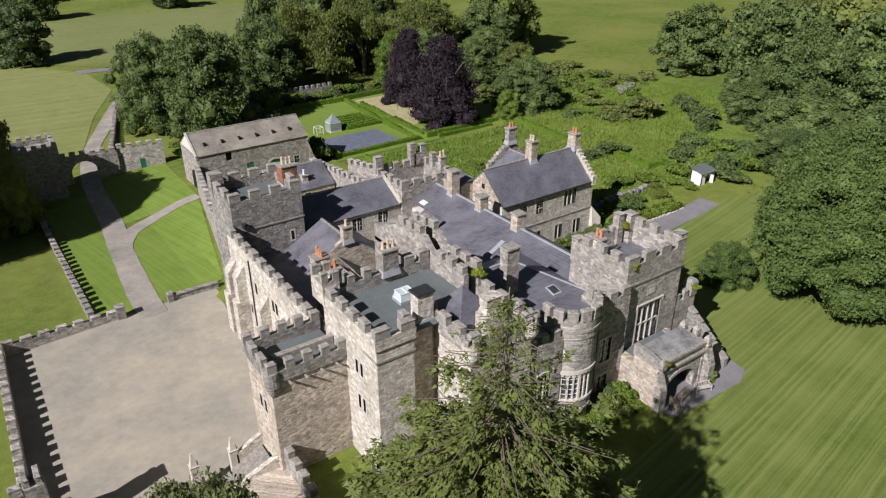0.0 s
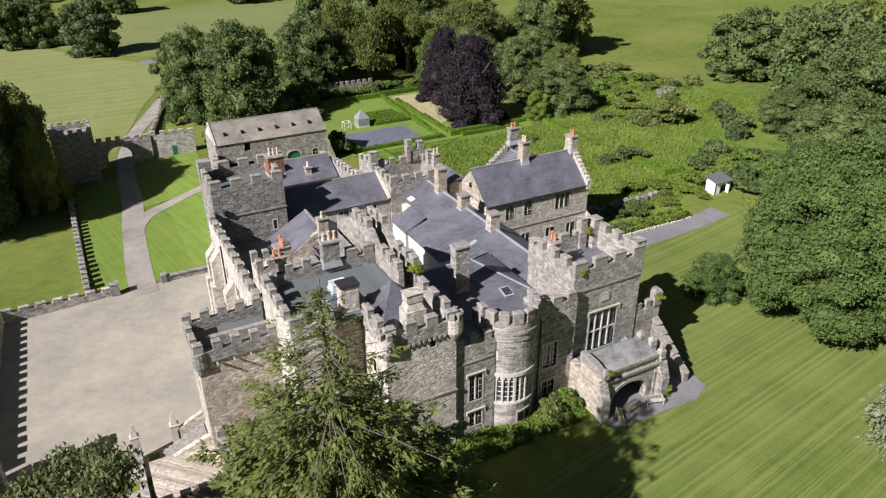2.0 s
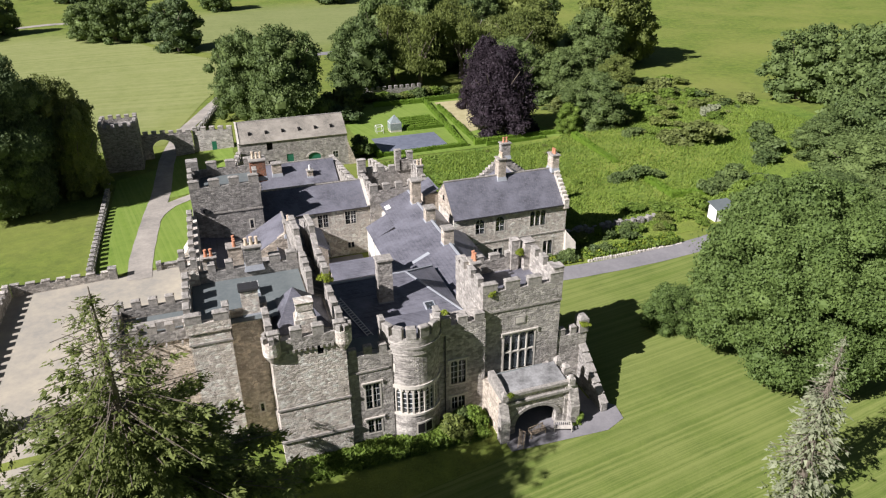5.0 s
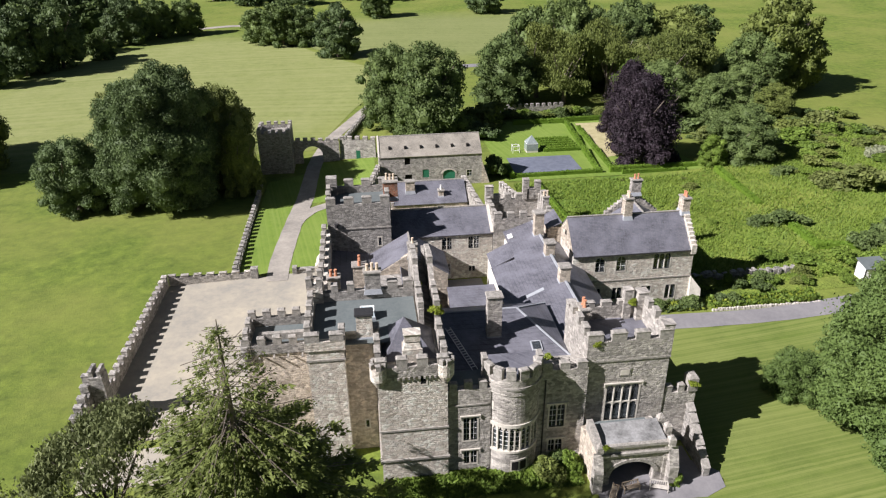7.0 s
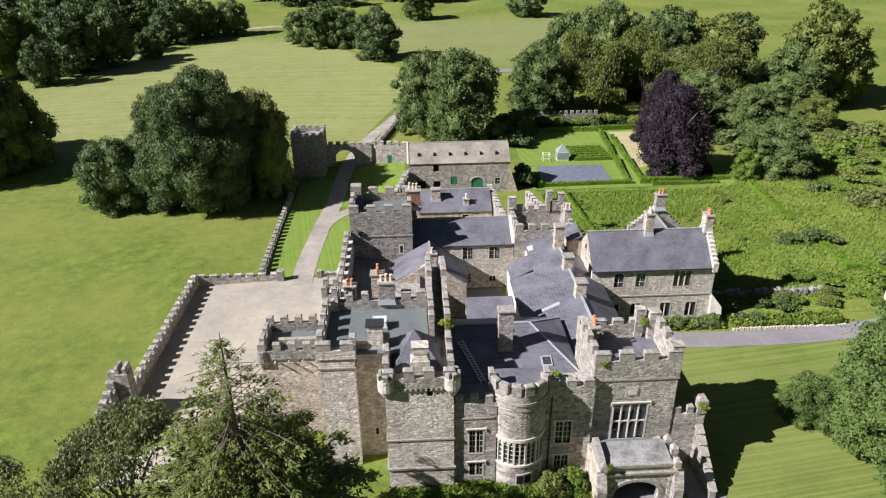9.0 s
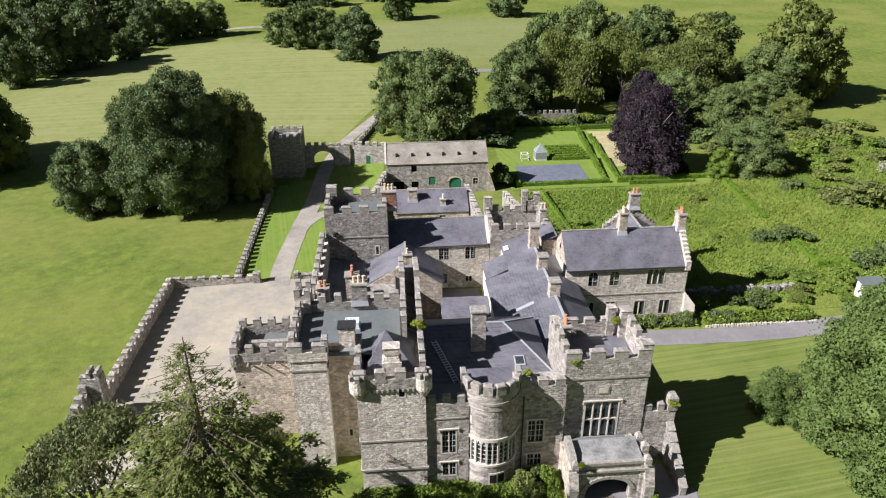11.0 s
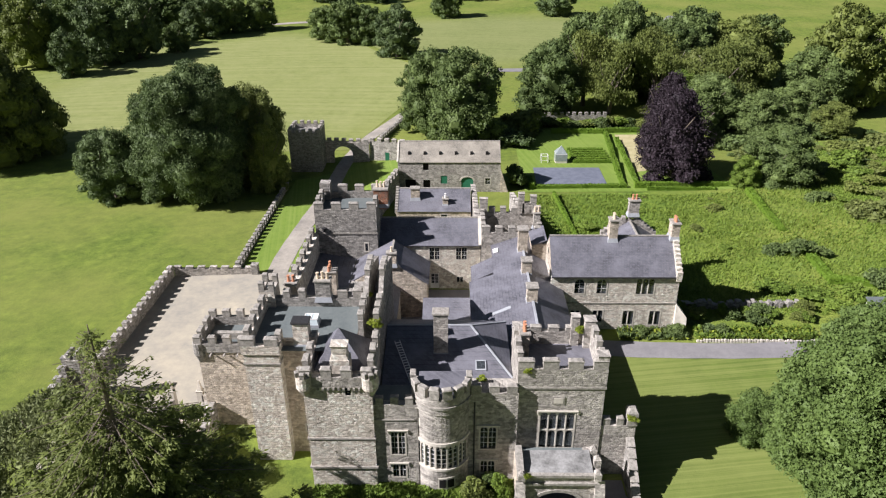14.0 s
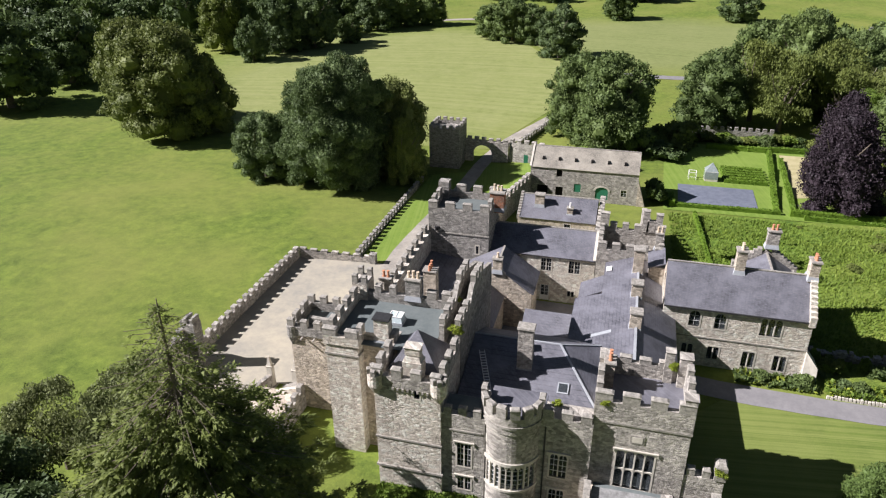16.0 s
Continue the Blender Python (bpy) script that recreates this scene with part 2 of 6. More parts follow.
GRAVEL = plain_mat("pale_gravel", (0.255, 0.245, 0.215), (0.435, 0.388, 0.295), 0.16, 0.95, 0.8)
TARMAC = plain_mat("worn_drive", (0.21, 0.195, 0.172), (0.40, 0.365, 0.310), 0.28, 0.95, 0.5)
ASPHALT = plain_mat("grey_path", (0.17, 0.165, 0.17), (0.25, 0.24, 0.24), 0.5, 0.95, 0.3)
MEMBRANE = plain_mat("weed_sheet", (0.10, 0.115, 0.15), (0.20, 0.215, 0.26), 0.9, 0.5, 0.5)
BARE = plain_mat("dry_ground", (0.30, 0.27, 0.13), (0.46, 0.41, 0.24), 0.5, 0.95, 0.4)
DEAD_WOOD = plain_mat("bleached_wood", (0.34, 0.31, 0.26), (0.52, 0.48, 0.42), 3, 0.9, 0.4)
BARK = plain_mat("bark", (0.09, 0.07, 0.055), (0.22, 0.19, 0.15), 3, 0.95, 0.6)
PASTURE = ((0.060, 0.096, 0.015), (0.178, 0.236, 0.036), (0.208, 0.224, 0.053), None, 0.7)
GRASS = grass_mat("pasture", *PASTURE)
HAY = field_mat("mown_hayfield", ((0.140, 0.172, 0.046), (0.240, 0.268, 0.088), (0.215, 0.240, 0.080), (radians(70), 2.6, 0.6, (0.285, 0.295, 0.125), 0.0022), 0.5), PASTURE, (-24, 222), (84, 100))
HAY_FAR = field_mat("pale_pasture", ((0.120, 0.152, 0.046), (0.205, 0.232, 0.080), (0.215, 0.233, 0.090), (radians(80), 3.0, 0.35, (0.24, 0.265, 0.10), 0.0), 0.5), PASTURE, (70, 296), (110, 68), 0.4)
LAWN = grass_mat("striped_lawn", (0.072, 0.113, 0.019), (0.128, 0.180, 0.032), (0.178, 0.203, 0.056), (radians(98), 0.62, 0.9, (0.195, 0.228, 0.062), 0.0), 0.55, 0.3)
LAWN_N = grass_mat("short_lawn", (0.105, 0.175, 0.024), (0.165, 0.245, 0.036), (0.195, 0.255, 0.055), (radians(10), 0.8, 0.6, (0.21, 0.28, 0.06), 0.0), 0.3, 0.3)
MEADOW = grass_mat("rough_meadow", (0.066, 0.130, 0.018), (0.190, 0.275, 0.038), (0.31, 0.31, 0.07), None, 0.5, 1.6)
# opaque pale blue-green: the sky's reflection is put into the base colour
LANTERN = plain_mat("milky_glass", (0.40, 0.48, 0.50), (0.58, 0.66, 0.67), 0.8, 0.12, 0.0)
LEAF = leaf_mat("oak_leaves", (0.042, 0.072, 0.024), (0.185, 0.245, 0.078))
LEAF_DARK = leaf_mat("dark_leaves", (0.042, 0.070, 0.030), (0.155, 0.210, 0.078))
LEAF_LIME = leaf_mat("lime_tree_leaves", (0.040, 0.074, 0.019), (0.145, 0.208, 0.056))
LEAF_OLIVE = leaf_mat("yellow_green_leaves", (0.066, 0.094, 0.024), (0.225, 0.262, 0.066))
# brighter version of the yellow-green leaves above, for some trees and shrubs
LEAF_OLIVE_BRIGHT = leaf_mat("ash_leaves", (0.078, 0.106, 0.028), (0.250, 0.280, 0.088))
LEAF_BRIGHT = leaf_mat("fresh_leaves", (0.065, 0.115, 0.018), (0.215, 0.300, 0.052))
LEAF_PURPLE = leaf_mat("copper_beech_leaves", (0.018, 0.013, 0.017), (0.062, 0.045, 0.055), 0.10)
LEAF_FIR = leaf_mat("fir_needles", (0.044, 0.068, 0.020), (0.232, 0.272, 0.075), 0.3)
LEAF_GREY = leaf_mat("silver_needles", (0.16, 0.185, 0.105), (0.34, 0.36, 0.23))
LEAF_YELLOW = leaf_mat("lime_green_leaves", (0.12, 0.17, 0.016), (0.30, 0.35, 0.05))
HEDGE = leaf_mat("clipped_box", (0.065, 0.128, 0.014), (0.170, 0.270, 0.032))

gm, gt, gb = nodes_of("window_glass", 0.06)
gb.inputs["Base Color"].default_value = (0.25, 0.28, 0.30, 1)
gb.inputs["Transmission Weight"].default_value = 0.85
gb.inputs["Specular IOR Level"].default_value = 0.5
GLASS = gm


# ---- mesh helpers ----
class Geo:
    def __init__(self):
        self.v, self.f = [], []

    def add(self, vs, fs):
        n = len(self.v)
        self.v += [tuple(p) for p in vs]
        self.f += [tuple(i + n for i in f) for f in fs]
        return self

    def box(self, x0, y0, z0, x1, y1, z1):
        x0, x1, y0, y1, z0, z1 = min(x0, x1), max(x0, x1), min(y0, y1), max(y0, y1), min(z0, z1), max(z0, z1)
        return self.add([(x, y, z) for z in (z0, z1) for x, y in ((x0, y0), (x1, y0), (x1, y1), (x0, y1))],
                        [(3, 2, 1, 0), (4, 5, 6, 7), (0, 1, 5, 4), (1, 2, 6, 5), (2, 3, 7, 6), (3, 0, 4, 7)])

    def taper(self, x0, y0, z0, x1, y1, z1, e):
        """A box whose top is wider (e > 0) or narrower by e on each side."""
        return self.add([(x0, y0, z0), (x1, y0, z0), (x1, y1, z0), (x0, y1, z0), (x0 - e, y0 - e, z1), (x1 + e, y0 - e, z1), (x1 + e, y1 + e, z1), (x0 - e, y1 + e, z1)],
                        [(3, 2, 1, 0), (4, 5, 6, 7), (0, 1, 5, 4), (1, 2, 6, 5), (2, 3, 7, 6), (3, 0, 4, 7)])

    def prism(self, pts, z0, z1):
        n = len(pts)
        vs = [(x, y, z0) for x, y in pts] + [(x, y, z1) for x, y in pts]
        return self.add(vs, [tuple(range(n))[::-1], tuple(range(n, 2 * n))] + [(i, (i + 1) % n, n + (i + 1) % n, n + i) for i in range(n)])

    def cyl(self, cx, cy, z0, z1, r0, r1=None, n=12, a0=0.0):
        r1 = r0 if r1 is None else r1
        a = [a0 + 2 * math.pi * i / n for i in range(n)]
        vs = [(cx + r0 * math.cos(t), cy + r0 * math.sin(t), z0) for t in a] + [(cx + r1 * math.cos(t), cy + r1 * math.sin(t), z1) for t in a]
        return self.add(vs, [tuple(range(n))[::-1], tuple(range(n, 2 * n))] + [(i, (i + 1) % n, n + (i + 1) % n, n + i) for i in range(n)])

    def slab(self, pts, thick):
        """A flat polygon in space, given its top corners, with thickness below it."""
        p = [Vector(q) for q in pts]
        nor = (p[1] - p[0]).cross(p[2] - p[0]).normalized()
        if nor.z < 0:
            p.reverse()
            nor = -nor
        n = len(p)
        return self.add(p + [q - nor * thick for q in p], [tuple(range(n)), tuple(range(n, 2 * n))[::-1]] + [(i, n + i, n + (i + 1) % n, (i + 1) % n) for i in range(n)])

    def sheet(self, pts, nvec):
        """An upright polygon pushed along nvec."""
        p = [Vector(q) for q in pts]
        n = len(p)
        nv = Vector(nvec)
        area = Vector((0, 0, 0))
        for i in range(n):
            area += p[i].cross(p[(i + 1) % n])
        if area.dot(nv) > 0:
            p.reverse()
        return self.add(p + [q + nv for q in p], [tuple(range(n)), tuple(range(n, 2 * n))[::-1]] + [(i, n + i, n + (i + 1) % n, (i + 1) % n) for i in range(n)])


def mesh_of(name, geo, mat, origin=(0, 0, 0)):
    me = bpy.data.meshes.new(name)
    o = Vector(origin)
    at, index = {}, []
    for p in geo.v:
        index.append(at.setdefault((round(p[0], 4), round(p[1], 4), round(p[2], 4)), len(at)))
    faces = {}
    for f in geo.f:
        f = tuple(index[i] for i in f)
        if len(set(f)) == len(f):
            faces.setdefault(frozenset(f), []).append(f)
    me.from_pydata([Vector(p) - o for p in at], [], [f[0] for f in faces.values() if len(f) == 1])
    me.materials.append(mat)
    me.update()
    return me


BASE = {}


def thing(name, x, y, z, label, category, group="", kind=""):
    ob = new(name)
    ob.location = (x, y, z)
    ob.empty_display_size = 0.5
    BASE[ob] = Vector((x, y, z))
    return tagged(ob, label, category, group, kind)


def part(name, geo, mat, parent, label=""):
    ob = new(name, mesh_of(name, geo, mat, BASE[parent]))
    ob.parent = parent
    BASE[ob] = BASE[parent]
    return tagged(ob, label) if label else ob


def solid(name, geo, mat, label, category, group="", kind=""):
    ob = new(name, mesh_of(name, geo, mat))
    BASE[ob] = Vector((0, 0, 0))
    return tagged(ob, label, category, group, kind)


UNIT = {}


def piece(name, mesh, parent, at, scale=(1, 1, 1), rz=0.0):
    """A piece that shares its mesh; at is in the world."""
    ob = new(name, mesh)
    ob.parent = parent
    ob.location = Vector(at) - BASE[parent]
    ob.scale = scale
    ob.rotation_euler = (0, 0, rz)
    BASE[ob] = BASE[parent]
    return ob


def merlon_mesh(mat):
    """A unit merlon with a sloped coping that oversails it: 1 long, 1 thick, 1 high."""
    key = ("merlon", mat.name)
    if key not in UNIT:
        g = Geo().box(-0.5, -0.5, 0, 0.5, 0.5, 0.84)
        g.taper(-0.54, -0.58, 0.84, 0.54, 0.58, 0.90, 0)
        g.taper(-0.54, -0.58, 0.90, 0.54, 0.58, 1.0, -0.14)
        UNIT[key] = mesh_of("merlon", g, mat)
    return UNIT[key]


rng = random.Random(7)


def crenels(parent, p0, p1, z, h=0.95, w=1.05, gap=0.75, thick=0.5, low=0.0, mat=None, zend=None, skip=()):
    """Merlons in a row from p0 to p1, their feet at z (to zend)."""
    mat = mat or COPING
    a, b = Vector(p0), Vector(p1)
    length = (b - a).length
    n = max(1, round((length + gap) / (w + gap)))
    step = (length + gap) / n
    mw = step - gap
    d = (b - a).normalized()
    ang = math.atan2(d.y, d.x)
    for i in range(n):
        if i in skip:
            continue
        s = i * step + mw / 2
        q = a + d * s
        zz = z + (0 if zend is None else (zend - z) * s / length)
        piece("merlon", merlon_mesh(mat), parent, (q.x, q.y, zz), (mw * rng.uniform(0.93, 1.03), thick, h * rng.uniform(0.88, 1.06)), ang + rng.uniform(-0.02, 0.02))


def S(t):
    t = min(1.0, max(0.0, t))
    return t * t * (3 - 2 * t)


def ground_z(x, y):
    west = -1.15 - 1.4 * S((4 - x) / 10) * S((46 - y) / 4) - 1.9 * S((y - 44.3) / 1.6) - 1.5 * S((y - 85) / 45)
    open_field = -2.55 - 0.5 * S((y - 30) / 40) - 1.5 * S((y - 85) / 45)
    k2 = S((-5 - x) / 4)
    west = west * (1 - k2) + open_field * k2
    east = -1.15 - 1.3 * S((y - 70) / 45) - 1.5 * S((y - 108) / 45) + 2.2 * S((x - 76) / 50) * S((150 - y) / 60)
    k = S((23.2 - x) / (1.6 + 0.25 * max(0.0, y - 74)) + (0.5 if y > 80 else 0.0))
    far = -0.6 * S((y - 150) / 150)
    return west * k + east * (1 - k) + far + 0.10 * math.sin(x * 0.13) * math.cos(y * 0.11) * S((abs(x - 20) - 40) / 40)


def drape(name, poly, lift, mat, label, category, cell=3.0):
    """A sheet laid over the ground within a polygon."""
    bm = bmesh.new()
    f = bm.faces.new([bm.verts.new((x, y, 0)) for x, y in poly])
    xs, ys = [p[0] for p in poly], [p[1] for p in poly]
    for axis, lo, hi in ((0, min(xs), max(xs)), (1, min(ys), max(ys))):
        n = int((hi - lo) / cell)
        for i in range(1, n + 1):
            co = [0, 0, 0]
            no = [0, 0, 0]
            co[axis], no[axis] = lo + (hi - lo) * i / (n + 1), 1
            bmesh.ops.bisect_plane(bm, geom=bm.verts[:] + bm.edges[:] + bm.faces[:], plane_co=co, plane_no=no)
    bmesh.ops.triangulate(bm, faces=bm.faces[:])
    for v in bm.verts:
        v.co.z = ground_z(v.co.x, v.co.y) + lift
    bmesh.ops.recalc_face_normals(bm, faces=bm.faces[:])
    if sum(fc.normal.z for fc in bm.faces) < 0:
        bmesh.ops.reverse_faces(bm, faces=bm.faces[:])
    me = bpy.data.meshes.new(name)
    bm.to_mesh(me)
    bm.free()
    me.materials.append(mat)
    return tagged(new(name, me), label, category, "", "structure")


def ribbon(name, line, width, lift, mat, label, category):
    """A way along a smoothed line of points (x, y)."""
    pts = [Vector(p) for p in line]
    dense = []
    for i in range(len(pts) - 1):
        p0, p1, p2, p3 = pts[max(i - 1, 0)], pts[i], pts[i + 1], pts[min(i + 2, len(pts) - 1)]
        n = max(2, int((p2 - p1).length / 1.5))
        for k in range(n):
            t = k / n
            dense.append(0.5 * ((2 * p1) + (p2 - p0) * t + (2 * p0 - 5 * p1 + 4 * p2 - p3) * t * t + (3 * p1 - p0 - 3 * p2 + p3) * t ** 3))
    dense.append(pts[-1])
    g = Geo()
    m = 4
    for i, p in enumerate(dense):
        d = (dense[min(i + 1, len(dense) - 1)] - dense[max(i - 1, 0)]).normalized()
        s = Vector((d.y, -d.x))
        wv = width * (1 + 0.02 * math.sin(i * 1.7) + 0.03 * math.sin(i * 0.35))
        for k in range(m + 1):
            q = p + s * wv * (k / m - 0.5)
            g.v.append((q.x, q.y, ground_z(q.x, q.y) + lift))
    for i in range(len(dense) - 1):
        for k in range(m):
            a = i * (m + 1) + k
            g.f.append((a, a + 1, a + m + 2, a + m + 1))
    return solid(name, g, mat, label, category, "", "structure")


# ---- ground ----
gx = sorted(set([-1500, -1000, -700, -500, -400] + list(range(-320, -80, 12)) + list(range(-80, 140, 2)) + list(range(140, 330, 12)) + [400, 500, 700, 1000, 1500]))
gy = sorted(set([-1000, -600, -300, -150, -80, -40, -20] + list(range(-10, 180, 2)) + list(range(180, 480, 12)) + [520, 600, 750, 1000, 1500]))
g = Geo()
g.v = [(x, y, ground_z(x, y)) for y in gy for x in gx]
g.f = [(j * len(gx) + i, j * len(gx) + i + 1, (j + 1) * len(gx) + i + 1, (j + 1) * len(gx) + i) for j in range(len(gy) - 1) for i in range(len(gx) - 1)]
solid("ground", g, GRASS, "green grazed pasture land round the castle", "grass", "", "structure")

drape("lawn", [(24, 14), (57, 8), (110, 14), (112, 48), (98, 58), (62, 58), (56, 52), (56, 34), (60, 31), (57, 29.5), (47, 29.5), (34, 27), (26, 26)], 0.06, LAWN, "closely mown striped lawn beside the castle", "lawn")
drape("gravel_court", [(-4.2, 49), (-4.2, 45), (-3, 38), (8.6, 37), (8.6, 49), (14.3, 49), (20.6, 49), (21.3, 83.2), (15, 82.2), (9, 81.7), (-4, 80.6)], 0.05, GRAVEL, "pale sandy gravel of the walled forecourt", "gravel")
drape("inner_court_paving", [(33, 52), (43, 52), (43, 73.5), (33, 73.5)], 0.05, ASPHALT, "dark paving of the small inner court", "paving")
drape("north_lawn", [(13.4, 82.8), (22.3, 83.4), (22.8, 86), (28.4, 113), (14.6, 109)], 0.05, LAWN_N, "short striped lawn between drive and castle wall", "lawn")
drape("verge_lawn", [(6.3, 82.6), (12.2, 82.6), (12.8, 96), (14.6, 116), (15.2, 131), (6.3, 126)], 0.05, LAWN_N, "narrow mown verge between wall and drive", "lawn")
drape("barn_lawn", [(14.8, 112), (28.6, 114.5), (29.0, 136.4), (15.8, 136.4)], 0.05, LAWN_N, "mown grass plot before the barn gable", "lawn")
drape("hayfield", [(-30, 143), (15, 146), (24.5, 180), (34, 205), (32, 232), (12, 262), (-6, 300), (-28, 322), (-66, 326), (-96, 300), (-112, 255), (-112, 200), (-96, 160), (-62, 138)], 0.07, HAY, "pale mown hayfield with curving swathes", "field", 8)
drape("far_hayfield", [(40, 234), (120, 228), (180, 280), (172, 350), (60, 372), (-34, 362), (-30, 326), (-4, 302), (14, 264)], 0.09, HAY_FAR, "pale dry pasture beyond the road", "field", 10)
drape("meadow", [(76, 64), (106, 62), (150, 84), (160, 120), (130, 150), (98, 116), (58, 113), (56, 84), (72, 80)], 0.06, MEADOW, "rough flowering meadow with long grass", "meadow")
drape("garden_lawn", [(55, 114.5), (98, 115), (92, 160), (56, 160)], 0.09, LAWN_N, "walled garden lawn between clipped hedges", "lawn")
drape("bare_plot", [(80, 127), (90, 130), (91, 156), (81.5, 156)], 0.12, BARE, "dry straw-coloured plot between the hedges", "soil")
drape("weed_sheet", [(57.8, 118), (72.3, 118), (72.7, 130), (58.2, 130)], 0.16, MEMBRANE, "blue-grey weed sheeting laid over a garden bed", "ground sheet")
ribbon("drive", [(12.4, 80), (12.4, 86), (12.9, 95), (13.6, 105), (14.6, 115), (15.0, 126), (15.6, 136), (17.2, 146), (19.5, 156), (24, 168), (30, 184), (37, 202), (46, 222), (58, 232)], 3.3, 0.09, TARMAC, "pale worn estate drive between grass verges", "road")
ribbon("branch_drive", [(13.2, 99), (14.2, 104), (16.4, 108.4), (20, 111), (24, 112.4), (28.5, 113.2)], 2.6, 0.11, TARMAC, "pale gravel spur leading to the barn arch", "road")
ribbon("public_road", [(-120, 340), (-60, 330), (-30, 338), (-8, 330)], 5, 0.1, TARMAC, "grey lane among the park trees", "road")
ribbon("east_road", [(30, 234), (58, 230), (90, 238), (120, 280), (150, 350)], 5, 0.1, ASPHALT, "grey tarmac lane beyond the garden trees", "road")
ribbon("garden_path", [(56, 59.3), (63, 58.5), (74, 58.2), (84, 58.5), (93, 59.2)], 3.4, 0.1, ASPHALT, "grey gravel garden path beside the flower border", "path")
drape("porch_paving", [(47, 29.6), (57, 29.2), (59.3, 30.2), (59.6, 32.2), (57.5, 34), (57.5, 36), (47, 36)], 0.1, ASPHALT, "grey stone paving before the entrance porch", "paving")

# ---- building helpers ----
def on_face(face, at, u, v, d):
    return {"s": (u, at - d, v), "n": (u, at + d, v), "w": (at - d, u, v), "e": (at + d, u, v)}[face]


def face_box(g, face, at, u0, u1, v0, v1, d0, d1):
    a, b = on_face(face, at, u0, v0, d0), on_face(face, at, u1, v1, d1)
    return g.box(*a, *b)


def walled(x0, y0, x1, y1, z0, z1, holes=None, depth=0.45):
    """A block whose faces (s, w, e, n) have openings (u0, u1, v0, v1) that go in to the depth of the wall."""
    g = Geo()
    holes = holes or {}
    ins = {f: (depth if f in holes else 0.0) for f in "swen"}
    g.box(x0 + ins["w"], y0 + ins["s"], z0, x1 - ins["e"], y1 - ins["n"], z1)
    for f, ops in holes.items():
        at = {"s": y0, "n": y1, "w": x0, "e": x1}[f]
        lo, hi = (x0, x1) if f in "sn" else (y0 + ins["s"], y1 - ins["n"])
        us = sorted({lo, hi, *[o[0] for o in ops], *[o[1] for o in ops]})
        vs = sorted({z0, z1, *[o[2] for o in ops], *[o[3] for o in ops]})
        for i in range(len(us) - 1):
            um = (us[i] + us[i + 1]) / 2
            for j in range(len(vs) - 1):
                vm = (vs[j] + vs[j + 1]) / 2
                if not any(o[0] < um < o[1] and o[2] < vm < o[3] for o in ops):
                    face_box(g, f, at, us[i], us[i + 1], vs[j], vs[j + 1], -depth, 0)
    return g


def window(parent, face, at, u0, u1, v0, v1, lights=2, rows=1, arched=False, bars=(2, 4), hood=True, bar_mat=None, surround=None):
    """A mullioned window in an opening: stone surround, mullions, panes, glazing bars, hood mould."""
    sm = surround or DRESSED
    g = Geo()
    r = 0.16
    for a, b, c, d in ((u0 - r, u0, v0 - r, v1 + r), (u1, u1 + r, v0 - r, v1 + r), (u0, u1, v0 - r, v0), (u0, u1, v1, v1 + r)):
        face_box(g, face, at, a, b, c, d, -0.2, 0.03)
    if hood:
        face_box(g, face, at, u0 - 0.34, u1 + 0.34, v1 + r + 0.02, v1 + r + 0.14, 0, 0.14)
        for u in (u0 - 0.34, u1 + 0.22):
            face_box(g, face, at, u, u + 0.12, v1 - 0.12, v1 + r + 0.02, 0, 0.12)
    win = part("window", g, sm, parent, "pale dressed stone window surround")
    # thin near-black sheet behind the glass stands in for the unlit room
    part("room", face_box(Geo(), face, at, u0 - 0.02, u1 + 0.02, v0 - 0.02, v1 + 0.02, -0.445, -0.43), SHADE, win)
    m = 0.12
    lw = (u1 - u0 - m * (lights - 1)) / lights
    lh = (v1 - v0 - m * (rows - 1)) / rows
    for i in range(1, lights):
        u = u0 + i * (lw + m)
        part("mullion", face_box(Geo(), face, at, u - m, u, v0, v1, -0.22, -0.04), sm, win)
    for j in range(1, rows):
        v = v0 + j * (lh + m)
        part("transom", face_box(Geo(), face, at, u0, u1, v - m, v, -0.21, -0.05), sm, win)
    for i in range(lights):
        for j in range(rows):
            a, c = u0 + i * (lw + m), v0 + j * (lh + m)
            pane = part("pane", face_box(Geo(), face, at, a, a + lw, c, c + lh, -0.17, -0.15), GLASS, win)
            pane.visible_shadow = False
            if arched:
                hg = Geo()
                ar = min(lw * 0.62, lh * 0.4)
                for side in (0, 1):
                    pts = [(a + side * lw, c + lh)]
                    for k in range(6):
                        t = k / 5 * math.pi / 2
                        uu = math.sin(t) * lw / 2
                        vv = c + lh - ar + math.cos(t) * ar
                        pts.append((a + lw / 2 + (uu if side else -uu), vv))
                    p3 = [on_face(face, at, u, v, -0.19) for u, v in pts]
                    nv = Vector(on_face(face, at, 0, 0, 0.12)) - Vector(on_face(face, at, 0, 0, 0))
                    hg.sheet(p3, nv)
                part("arch_head", hg, sm, win)
            if bars:
                bg = Geo()
                for k in range(1, bars[0]):
                    u = a + lw * k / bars[0]
                    face_box(bg, face, at, u - 0.016, u + 0.016, c, c + lh, -0.15, -0.115)
                for k in range(1, bars[1]):
                    v = c + lh * k / bars[1]
                    face_box(bg, face, at, a, a + lw, v - 0.016, v + 0.016, -0.15, -0.12)
                part("glazing_bars", bg, bar_mat or PAINT_WHITE, win, "thin pale glazing bars")
    return win


